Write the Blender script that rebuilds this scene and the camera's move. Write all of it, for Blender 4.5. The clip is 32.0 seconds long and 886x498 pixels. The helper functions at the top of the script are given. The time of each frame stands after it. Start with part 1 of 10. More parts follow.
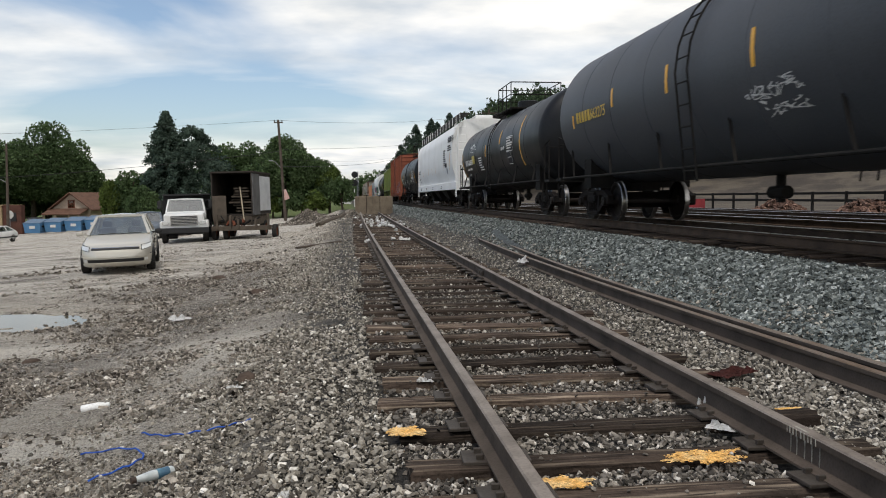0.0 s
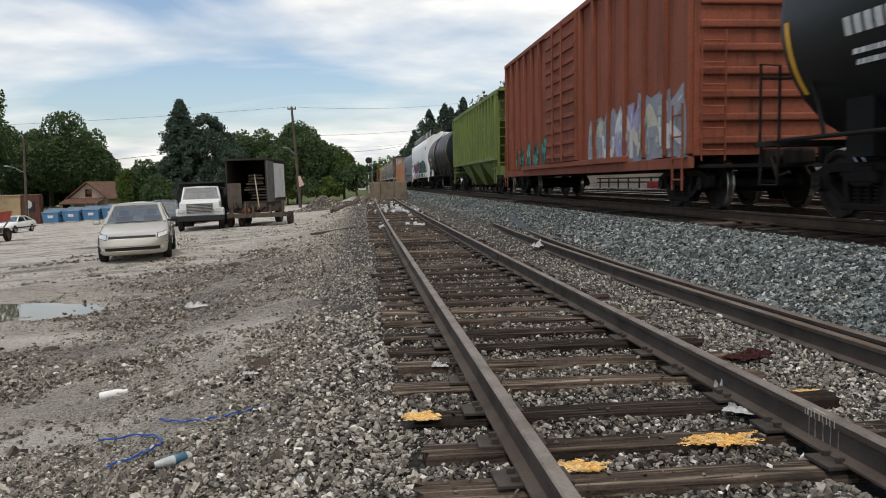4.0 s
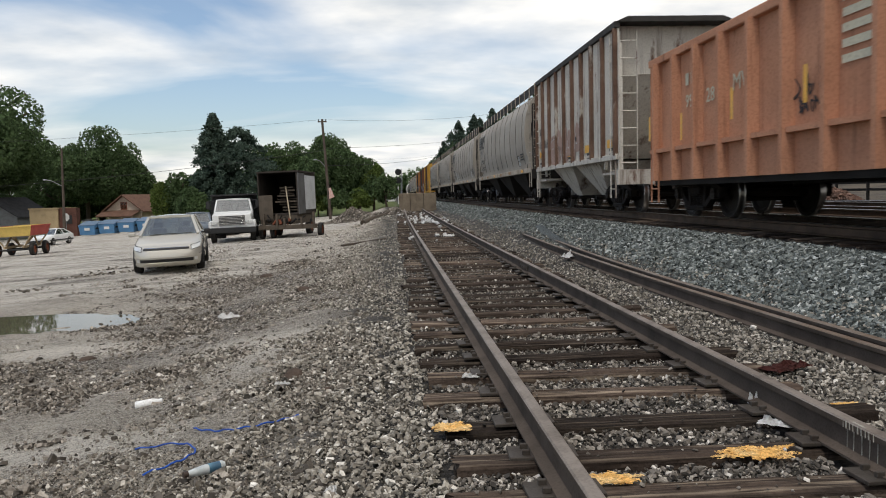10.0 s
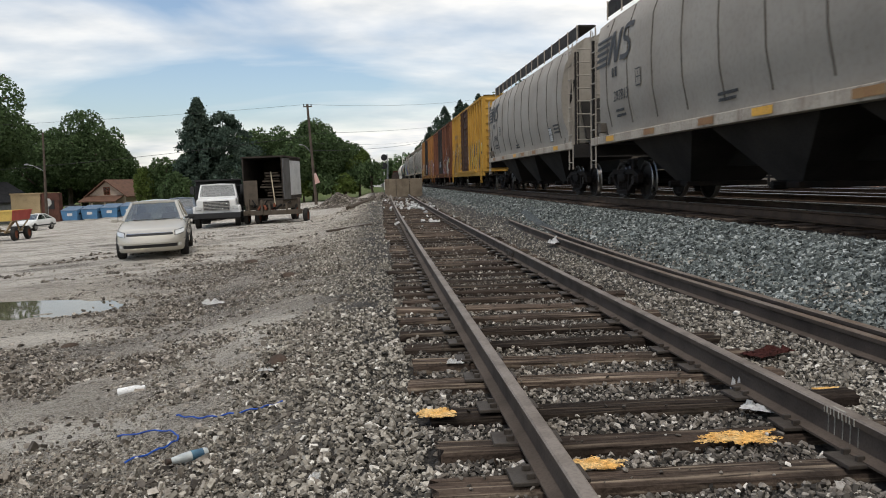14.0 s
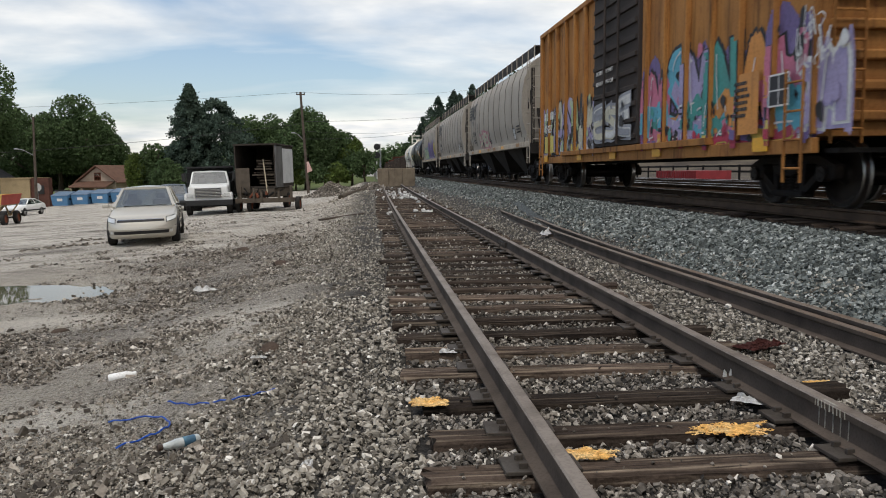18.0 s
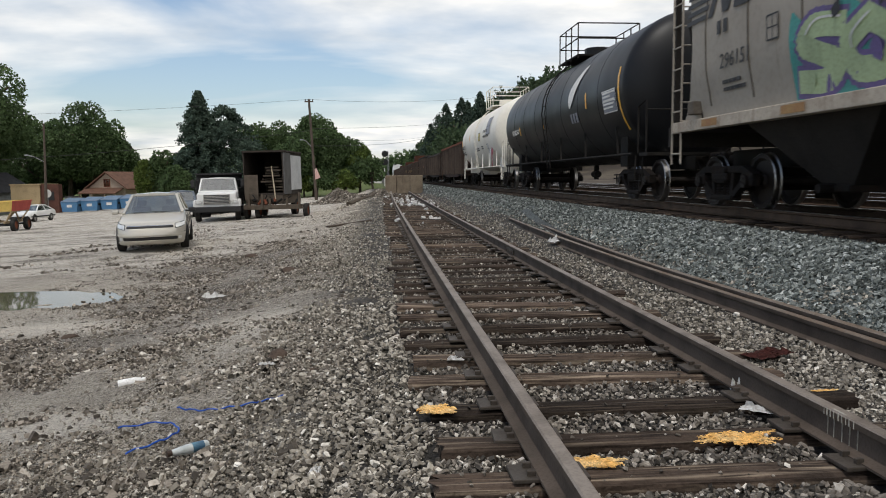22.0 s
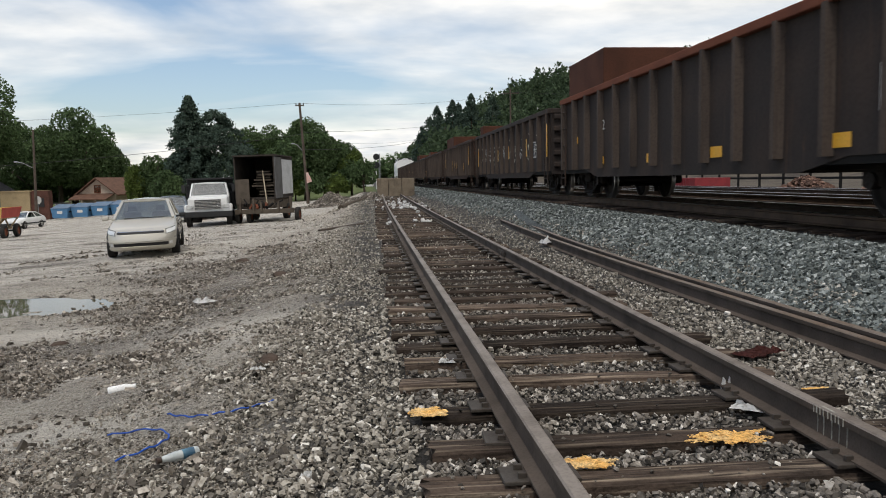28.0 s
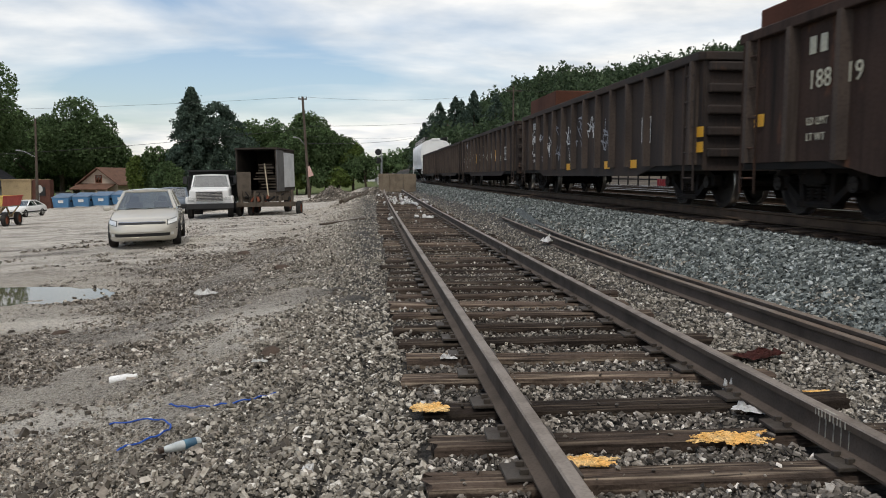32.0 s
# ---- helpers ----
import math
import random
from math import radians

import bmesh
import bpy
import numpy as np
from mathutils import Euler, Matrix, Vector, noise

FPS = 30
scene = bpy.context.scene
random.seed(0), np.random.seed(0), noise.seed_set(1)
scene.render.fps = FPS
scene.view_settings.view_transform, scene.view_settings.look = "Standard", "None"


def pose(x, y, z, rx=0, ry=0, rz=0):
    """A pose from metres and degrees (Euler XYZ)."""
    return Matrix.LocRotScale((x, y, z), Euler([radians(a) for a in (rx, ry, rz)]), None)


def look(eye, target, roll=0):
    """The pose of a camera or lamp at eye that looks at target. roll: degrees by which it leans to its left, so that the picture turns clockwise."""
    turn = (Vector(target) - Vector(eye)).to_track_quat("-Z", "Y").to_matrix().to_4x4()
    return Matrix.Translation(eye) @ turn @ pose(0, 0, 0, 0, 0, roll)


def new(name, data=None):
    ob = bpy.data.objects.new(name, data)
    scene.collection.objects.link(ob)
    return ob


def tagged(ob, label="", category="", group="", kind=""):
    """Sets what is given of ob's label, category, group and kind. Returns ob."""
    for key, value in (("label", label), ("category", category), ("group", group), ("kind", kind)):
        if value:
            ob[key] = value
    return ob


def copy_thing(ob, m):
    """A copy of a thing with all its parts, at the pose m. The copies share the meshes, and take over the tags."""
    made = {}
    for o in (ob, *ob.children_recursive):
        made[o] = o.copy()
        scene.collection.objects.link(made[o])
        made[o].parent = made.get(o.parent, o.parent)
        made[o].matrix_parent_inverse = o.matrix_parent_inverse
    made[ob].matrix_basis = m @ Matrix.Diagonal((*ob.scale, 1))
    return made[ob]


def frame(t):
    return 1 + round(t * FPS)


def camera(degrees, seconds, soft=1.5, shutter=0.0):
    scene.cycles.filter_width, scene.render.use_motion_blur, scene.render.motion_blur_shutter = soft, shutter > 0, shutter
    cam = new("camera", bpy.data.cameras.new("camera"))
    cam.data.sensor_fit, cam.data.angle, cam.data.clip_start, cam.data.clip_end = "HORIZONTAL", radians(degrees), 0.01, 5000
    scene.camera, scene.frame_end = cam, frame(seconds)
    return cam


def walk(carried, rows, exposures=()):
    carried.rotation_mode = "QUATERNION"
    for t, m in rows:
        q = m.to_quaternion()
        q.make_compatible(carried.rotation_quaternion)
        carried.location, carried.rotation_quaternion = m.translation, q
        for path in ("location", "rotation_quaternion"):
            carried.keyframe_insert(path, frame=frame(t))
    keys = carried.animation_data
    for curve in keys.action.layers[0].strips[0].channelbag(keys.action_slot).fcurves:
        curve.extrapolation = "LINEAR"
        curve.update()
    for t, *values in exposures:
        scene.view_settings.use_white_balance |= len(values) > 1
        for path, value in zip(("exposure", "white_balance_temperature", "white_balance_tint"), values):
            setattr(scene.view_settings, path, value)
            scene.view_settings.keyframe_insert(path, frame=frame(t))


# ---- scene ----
cam = camera(60.0, 32.0, soft=1.0, shutter=0.12)
PATH = [
    (0, (-1.518, 0.036, 1.172), (-1.267, 2.015, 1.038), -0.4),
    (0.5, (-1.519, 0.036, 1.167), (-1.268, 2.015, 1.031), -0.6),
    (1, (-1.525, 0.045, 1.169), (-1.273, 2.025, 1.027), -0.4),
    (1.5, (-1.519, 0.048, 1.168), (-1.264, 2.027, 1.028), -0.3),
    (2, (-1.516, 0.046, 1.168), (-1.27, 2.026, 1.03), -0.4),
    (2.5, (-1.513, 0.051, 1.169), (-1.276, 2.031, 1.016), -0.7),
    (3, (-1.511, 0.055, 1.163), (-1.285, 2.035, 0.993), -0.8),
    (3.5, (-1.506, 0.055, 1.166), (-1.287, 2.035, 0.993), -1.0),
    (5.5, (-1.507, 0.036, 1.169), (-1.326, 2.022, 1.015), -1.1),
    (6, (-1.509, 0.028, 1.172), (-1.336, 2.016, 1.033), -1.2),
    (6.5, (-1.512, 0.023, 1.174), (-1.337, 2.012, 1.05), -1.1),
    (7, (-1.518, 0.02, 1.174), (-1.349, 2.009, 1.052), -1.2),
    (7.5, (-1.521, 0.029, 1.173), (-1.366, 2.019, 1.047), -1.2),
    (8, (-1.517, 0.032, 1.172), (-1.373, 2.023, 1.043), -1.3),
    (8.5, (-1.514, 0.04, 1.172), (-1.38, 2.031, 1.035), -1.3),
    (9, (-1.516, 0.043, 1.173), (-1.379, 2.033, 1.033), -1.3),
    (9.5, (-1.511, 0.04, 1.17), (-1.371, 2.03, 1.033), -1.5),
    (10, (-1.512, 0.04, 1.167), (-1.376, 2.03, 1.025), -1.4),
    (10.5, (-1.514, 0.048, 1.17), (-1.376, 2.037, 1.013), -1.3),
    (11, (-1.51, 0.051, 1.165), (-1.356, 2.039, 1.001), -1.4),
    (11.5, (-1.506, 0.056, 1.165), (-1.343, 2.042, 0.994), -1.5),
    (12, (-1.506, 0.054, 1.163), (-1.332, 2.038, 0.981), -1.2),
    (12.5, (-1.502, 0.058, 1.162), (-1.323, 2.043, 0.984), -1.3),
    (13, (-1.502, 0.059, 1.164), (-1.326, 2.043, 0.984), -1.4),
    (13.5, (-1.498, 0.061, 1.167), (-1.327, 2.046, 0.987), -1.4),
    (14, (-1.501, 0.061, 1.166), (-1.33, 2.046, 0.986), -1.3),
    (14.5, (-1.503, 0.058, 1.164), (-1.328, 2.042, 0.986), -1.2),
    (16.5, (-1.509, 0.059, 1.162), (-1.313, 2.042, 0.99), -0.8),
    (17, (-1.515, 0.059, 1.164), (-1.322, 2.042, 0.988), -0.6),
    (17.5, (-1.519, 0.07, 1.159), (-1.327, 2.051, 0.962), -0.5),
    (18, (-1.518, 0.07, 1.158), (-1.326, 2.05, 0.953), -0.5),
    (18.5, (-1.517, 0.06, 1.163), (-1.326, 2.041, 0.967), -0.6),
    (19, (-1.518, 0.059, 1.162), (-1.336, 2.042, 0.972), -0.6),
    (19.5, (-1.515, 0.061, 1.164), (-1.34, 2.045, 0.977), -0.7),
    (20, (-1.515, 0.061, 1.162), (-1.342, 2.045, 0.974), -0.6),
    (20.5, (-1.515, 0.062, 1.162), (-1.336, 2.044, 0.967), -0.6),
    (21, (-1.522, 0.061, 1.16), (-1.342, 2.042, 0.954), -0.4),
    (21.5, (-1.524, 0.067, 1.159), (-1.352, 2.05, 0.957), -0.3),
    (22, (-1.524, 0.054, 1.164), (-1.351, 2.038, 0.977), -0.4),
    (22.5, (-1.52, 0.056, 1.161), (-1.335, 2.039, 0.979), -0.4),
    (23, (-1.517, 0.056, 1.162), (-1.323, 2.038, 0.982), -0.3),
    (23.5, (-1.518, 0.05, 1.16), (-1.324, 2.032, 0.979), -0.4),
    (24, (-1.517, 0.052, 1.158), (-1.329, 2.034, 0.973), -0.5),
    (24.5, (-1.522, 0.046, 1.162), (-1.323, 2.028, 0.977), -0.5),
    (25, (-1.52, 0.046, 1.163), (-1.309, 2.027, 0.989), -0.5),
    (25.5, (-1.51, 0.055, 1.161), (-1.305, 2.036, 0.978), -0.6),
    (27.5, (-1.496, 0.062, 1.164), (-1.294, 2.043, 0.979), -1.0),
    (28, (-1.504, 0.058, 1.164), (-1.312, 2.04, 0.983), -1.0),
    (28.5, (-1.503, 0.055, 1.164), (-1.311, 2.038, 0.988), -1.0),
    (29, (-1.502, 0.059, 1.164), (-1.302, 2.041, 0.986), -1.1),
    (29.5, (-1.512, 0.051, 1.163), (-1.316, 2.033, 0.973), -0.9),
    (30, (-1.518, 0.056, 1.162), (-1.331, 2.039, 0.975), -0.7),
    (30.5, (-1.525, 0.056, 1.161), (-1.339, 2.039, 0.979), -0.2),
    (31, (-1.53, 0.057, 1.163), (-1.336, 2.039, 0.976), -0.0),
    (31.5, (-1.531, 0.059, 1.161), (-1.335, 2.04, 0.974), 0.1),
    (32, (-1.533, 0.058, 1.16), (-1.341, 2.04, 0.97), 0.1),
]
walk(cam, [(t, look(eye, target, roll)) for t, eye, target, roll in PATH])

# ---- world, sun, exposure ----
SUN_EL, SUN_AZ = radians(64), radians(205)      # azimuth clockwise from +y


def make_world():
    world = bpy.data.worlds.new("sky")
    scene.world = world
    world.use_nodes = True
    nt = world.node_tree
    nt.nodes.clear()
    N, Lk = nt.nodes.new, nt.links.new
    out, bg, bg2, mixs = N("ShaderNodeOutputWorld"), N("ShaderNodeBackground"), N("ShaderNodeBackground"), N("ShaderNodeMixShader")
    sky = N("ShaderNodeTexSky")
    sky.sky_type, sky.sun_disc = "NISHITA", False
    sky.sun_elevation, sky.sun_rotation = SUN_EL, SUN_AZ
    sky.air_density, sky.dust_density = 1.0, 1.4
    bg.inputs[1].default_value = 0.13
    Lk(sky.outputs[0], bg.inputs[0])
    # clouds: project the direction on a flat layer high above
    tc, sep = N("ShaderNodeTexCoord"), N("ShaderNodeSeparateXYZ")
    Lk(tc.outputs["Generated"], sep.inputs[0])
    mx = N("ShaderNodeMath")
    mx.operation, mx.inputs[1].default_value = "MAXIMUM", 0.0
    Lk(sep.outputs[2], mx.inputs[0])
    add = N("ShaderNodeMath")
    add.operation, add.inputs[1].default_value = "ADD", 0.16
    Lk(mx.outputs[0], add.inputs[0])
    comb = N("ShaderNodeCombineXYZ")
    for i in (0, 1):
        d = N("ShaderNodeMath")
        d.operation = "DIVIDE"
        Lk(sep.outputs[i], d.inputs[0])
        Lk(add.outputs[0], d.inputs[1])
        Lk(d.outputs[0], comb.inputs[i])
    n1, n2 = N("ShaderNodeTexNoise"), N("ShaderNodeTexNoise")
    n1.inputs["Scale"].default_value, n1.inputs["Detail"].default_value, n1.inputs["Roughness"].default_value = 0.9, 6, 0.5
    n1.inputs["Distortion"].default_value = 0.4
    n2.inputs["Scale"].default_value, n2.inputs["Detail"].default_value = 2.6, 6
    mp = N("ShaderNodeMapping")
    mp.inputs["Location"].default_value = (3.1, 0.4, 0)
    mp.inputs["Scale"].default_value = (0.75, 1.0, 1)
    Lk(comb.outputs[0], mp.inputs[0])
    Lk(mp.outputs[0], n1.inputs["Vector"])
    Lk(mp.outputs[0], n2.inputs["Vector"])
    cover = N("ShaderNodeMapRange")
    cover.inputs[1].default_value, cover.inputs[2].default_value = 0.34, 0.58
    lean = N("ShaderNodeMath")
    lean.operation, lean.inputs[1].default_value = "MULTIPLY_ADD", 0.16
    Lk(sep.outputs[0], lean.inputs[0])
    Lk(n1.outputs[0], lean.inputs[2])
    Lk(lean.outputs[0], cover.inputs[0])
    shade = N("ShaderNodeValToRGB")
    shade.color_ramp.elements[0].position, shade.color_ramp.elements[0].color = 0.33, (0.62, 0.665, 0.71, 1)
    shade.color_ramp.elements[1].position, shade.color_ramp.elements[1].color = 0.60, (1.05, 1.02, 0.97, 1)
    Lk(n2.outputs[0], shade.inputs[0])
    bg2.inputs[1].default_value = 0.98
    Lk(shade.outputs[0], bg2.inputs[0])
    Lk(cover.outputs[0], mixs.inputs[0])
    Lk(bg.outputs[0], mixs.inputs[1])
    Lk(bg2.outputs[0], mixs.inputs[2])
    Lk(mixs.outputs[0], out.inputs[0])


make_world()
sun_data = bpy.data.lights.new("sun", "SUN")
sun_data.energy, sun_data.angle, sun_data.color = 1.5, radians(12), (1.0, 0.96, 0.9)
sun_ob = new("sun", sun_data)
sun_dir = Vector((math.sin(SUN_AZ) * math.cos(SUN_EL), math.cos(SUN_AZ) * math.cos(SUN_EL), math.sin(SUN_EL)))
sun_ob.matrix_world = look(sun_dir * 100, (0, 0, 0))
scene.view_settings.exposure = 0.12

# ---- materials ----
MATS = {}


def material(name, col, col2=None, rough=0.8, metal=0.0, scale=6.0, fine=60.0, bump=0.3, streak=0.0, rust=0.0, rust_col=(0.16, 0.06, 0.025), per="", spread=0.0, bump_dist=0.02, grain=None, mottle=0.6, runs=None):
    """A surface with variation at two scales. streak: vertical dirt runs; rust: share of rusted patches; per: 'object' or 'island' colour spread."""
    if name in MATS:
        return MATS[name]
    m = bpy.data.materials.new(name)
    m.use_nodes = True
    nt = m.node_tree
    N, Lk = nt.nodes.new, nt.links.new
    b = nt.nodes["Principled BSDF"]
    b.inputs["Metallic"].default_value = metal
    b.inputs["Specular IOR Level"].default_value = 0.5 if rough < 0.5 else 0.3 if rough < 0.7 else 0.14
    col2 = col2 or tuple(c * 0.62 for c in col)
    tc, info = N("ShaderNodeTexCoord"), N("ShaderNodeObjectInfo")
    off = N("ShaderNodeVectorMath")
    off.operation = "MULTIPLY_ADD"
    off.inputs[1].default_value = (37.0, 51.0, 23.0)
    Lk(info.outputs["Random"], off.inputs[0])
    Lk(tc.outputs["Object"], off.inputs[2])
    src = off.outputs[0]
    big, small = N("ShaderNodeTexNoise"), N("ShaderNodeTexNoise")
    big.inputs["Scale"].default_value, big.inputs["Detail"].default_value = scale, 5
    small.inputs["Scale"].default_value, small.inputs["Detail"].default_value = fine, 4
    Lk(src, big.inputs["Vector"])
    Lk(src, small.inputs["Vector"])

    def mixed(a, bcol, fac, lo, hi):
        r = N("ShaderNodeMapRange")
        r.inputs[1].default_value, r.inputs[2].default_value = lo, hi
        Lk(fac, r.inputs[0])
        x = N("ShaderNodeMix")
        x.data_type = "RGBA"
        Lk(r.outputs[0], x.inputs["Factor"])
        for sock, v in ((x.inputs["A"], a), (x.inputs["B"], bcol)):
            if isinstance(v, tuple):
                sock.default_value = (*v, 1)
            else:
                Lk(v, sock)
        return x.outputs["Result"]

    c = mixed(col, col2, big.outputs[0], 0.42, 0.75)
    dark = N("ShaderNodeMix")
    dark.data_type, dark.blend_type = "RGBA", "MULTIPLY"
    r = N("ShaderNodeMapRange")
    r.inputs[1].default_value, r.inputs[2].default_value, r.inputs[4].default_value = 0.45, 0.7, mottle
    Lk(small.outputs[0], r.inputs[0])
    Lk(r.outputs[0], dark.inputs["Factor"])
    Lk(c, dark.inputs["A"])
    dark.inputs["B"].default_value = (0.62, 0.6, 0.58, 1)
    c = dark.outputs["Result"]
    if streak:
        mp, st = N("ShaderNodeMapping"), N("ShaderNodeTexNoise")
        mp.inputs["Scale"].default_value = (9, 9, 0.5)
        Lk(src, mp.inputs[0])
        Lk(mp.outputs[0], st.inputs["Vector"])
        st.inputs["Scale"].default_value, st.inputs["Detail"].default_value = 1.0, 4
        c = mixed(c, tuple(x * 0.35 + 0.012 for x in col), st.outputs[0], 0.75 - streak * 0.35, 1.0 - streak * 0.2)
    if runs:
        # stains that run down in broad and narrow tongues, broken up sideways
        for sc, lo, hi in (((3.5, 3.5, 0.22), 0.66 - 0.2 * runs[1], 0.80 - 0.12 * runs[1]), ((14, 14, 0.7), 0.68 - 0.16 * runs[1], 0.84 - 0.1 * runs[1])):
            mp, st = N("ShaderNodeMapping"), N("ShaderNodeTexNoise")
            mp.inputs["Scale"].default_value = sc
            Lk(src, mp.inputs[0])
            Lk(mp.outputs[0], st.inputs["Vector"])
            st.inputs["Scale"].default_value, st.inputs["Detail"].default_value, st.inputs["Roughness"].default_value = 1.0, 6, 0.65
            c = mixed(c, runs[0], st.outputs[0], lo, hi)
    if grain:
        # long fibres along x, lighter or darker than the rest
        for sc, colr, lo, hi in (((0.8, 22, 22), grain, 0.52, 0.72), ((1.3, 40, 40), tuple(x * 0.3 for x in col), 0.5, 0.66)):
            mp, gr = N("ShaderNodeMapping"), N("ShaderNodeTexNoise")
            mp.inputs["Scale"].default_value = sc
            Lk(src, mp.inputs[0])
            Lk(mp.outputs[0], gr.inputs["Vector"])
            gr.inputs["Scale"].default_value, gr.inputs["Detail"].default_value = 1.5, 5
            c = mixed(c, colr, gr.outputs[0], lo, hi)
    if rust:
        mp, ru = N("ShaderNodeMapping"), N("ShaderNodeTexNoise")
        mp.inputs["Scale"].default_value = (2.2, 2.2, 0.8)
        Lk(src, mp.inputs[0])
        Lk(mp.outputs[0], ru.inputs["Vector"])
        ru.inputs["Scale"].default_value, ru.inputs["Detail"].default_value, ru.inputs["Roughness"].default_value = 1.2, 7, 0.65
        c = mixed(c, rust_col, ru.outputs[0], 0.72 - rust * 0.4, 0.8 - rust * 0.35)
    if per:
        if per == "island":
            geo = N("ShaderNodeNewGeometry")
            rnd = geo.outputs["Random Per Island"]
        else:
            rnd = info.outputs["Random"]
        rr = N("ShaderNodeMapRange")
        rr.inputs[3].default_value, rr.inputs[4].default_value = 1 - spread, 1 + spread
        Lk(rnd, rr.inputs[0])
        hs = N("ShaderNodeHueSaturation")
        Lk(rr.outputs[0], hs.inputs["Value"])
        Lk(c, hs.inputs["Color"])
        c = hs.outputs[0]
    Lk(c, b.inputs["Base Color"])
    rg = N("ShaderNodeMapRange")
    rg.inputs[3].default_value, rg.inputs[4].default_value = max(0.02, rough - 0.12), min(1.0, rough + 0.12)
    Lk(big.outputs[0], rg.inputs[0])
    Lk(rg.outputs[0], b.inputs["Roughness"])
    if bump:
        bp = N("ShaderNodeBump")
        bp.inputs["Strength"].default_value, bp.inputs["Distance"].default_value = bump, bump_dist
        Lk(small.outputs[0], bp.inputs["Height"])
        Lk(bp.outputs[0], b.inputs["Normal"])
    MATS[name] = m
    return m


def glass(name, tint=(0.9, 0.95, 0.95), rough=0.02):
    if name in MATS:
        return MATS[name]
    m = bpy.data.materials.new(name)
    m.use_nodes = True
    b = m.node_tree.nodes["Principled BSDF"]
    b.inputs["Base Color"].default_value = (*tint, 1)
    b.inputs["Roughness"].default_value = rough
    b.inputs["Transmission Weight"].default_value = 1.0
    MATS[name] = m
    return m


# ---- mesh helpers ----
def part(name, bm, mat, parent, label=""):
    """Links a bmesh (or a mesh) as one mesh object under a thing or a part."""
    if isinstance(bm, bmesh.types.BMesh):
        me = bpy.data.meshes.new(name)
        bm.normal_update()
        bm.to_mesh(me)
        bm.free()
        if mat:
            me.materials.append(mat)
    else:
        me = bm
    ob = new(name, me)
    if parent:
        ob.parent = parent
    if label:
        tagged(ob, label)
    return ob


def again(name, ob, parent, m):
    """Another piece on the same mesh."""
    o = new(name, ob.data)
    o.parent = parent
    o.matrix_basis = m
    return o


def piece(name, me, parent, m):
    """One more object on a mesh that exists."""
    o = new(name, me)
    o.parent = parent
    o.matrix_basis = m
    return o


def thing(name, m, label, category, group="", kind=""):
    ob = new(name)
    ob.empty_display_size = 0.3
    ob.matrix_basis = m
    return tagged(ob, label, category, group, kind)


def box(bm, x0, x1, y0, y1, z0, z1, bev=0.0):
    r = bmesh.ops.create_cube(bm, size=1.0, matrix=Matrix.Translation(((x0 + x1) / 2, (y0 + y1) / 2, (z0 + z1) / 2)) @ Matrix.Diagonal((x1 - x0, y1 - y0, z1 - z0, 1)))
    if bev:
        es = list({e for v in r["verts"] for e in v.link_edges})
        bmesh.ops.bevel(bm, geom=es, offset=bev, segments=2, affect="EDGES", profile=0.5)
    return r["verts"]


def bar(bm, a, b, r, seg=8):
    """A round bar from a to b."""
    a, b = Vector(a), Vector(b)
    d = b - a
    m = Matrix.Translation((a + b) / 2) @ d.to_track_quat("Z", "Y").to_matrix().to_4x4()
    bmesh.ops.create_cone(bm, segments=seg, radius1=r, radius2=r, depth=d.length, cap_ends=True, matrix=m)


def bent(bm, pts, r, seg=8):
    """One round tube along points."""
    P = [Vector(p) for p in pts]
    rings, up = [], None
    for i, p in enumerate(P):
        d = (P[min(i + 1, len(P) - 1)] - P[max(i - 1, 0)])
        d = d.normalized() if d.length > 1e-6 else (P[min(i + 1, len(P) - 1)] - p).normalized()
        if up is None:
            up = d.orthogonal().normalized()
        up = (up - d * up.dot(d)).normalized()
        side = d.cross(up)
        rings.append([p + (up * math.cos(a) + side * math.sin(a)) * r for a in np.linspace(0, 2 * math.pi, seg, endpoint=False)])
    rows = [[bm.verts.new(q) for q in ring] for ring in rings]
    for a, b in zip(rows, rows[1:]):
        for i in range(seg):
            bm.faces.new((a[i], a[(i + 1) % seg], b[(i + 1) % seg], b[i]))
    bm.faces.new(rows[0][::-1])
    bm.faces.new(rows[-1])


def plate(bm, a, b, w, t, up=(0, 0, 1)):
    """A flat bar of width w and thickness t from a to b."""
    a, b = Vector(a), Vector(b)
    d = b - a
    m = Matrix.Translation((a + b) / 2) @ d.to_track_quat("Z", "Y").to_matrix().to_4x4()
    bmesh.ops.create_cube(bm, size=1.0, matrix=m @ Matrix.Diagonal((w, t, d.length, 1)))


def loft(bm, rings, caps=True, closed=True):
    """Skin of rings of equal length."""
    rows = [[bm.verts.new(p) for p in ring] for ring in rings]
    n = len(rows[0])
    for a, b in zip(rows, rows[1:]):
        for i in range(n if closed else n - 1):
            j = (i + 1) % n
            bm.faces.new((a[i], a[j], b[j], b[i]))
    if caps:
        bm.faces.new(rows[0][::-1])
        bm.faces.new(rows[-1])
    bmesh.ops.recalc_face_normals(bm, faces=bm.faces[:])
    return rows


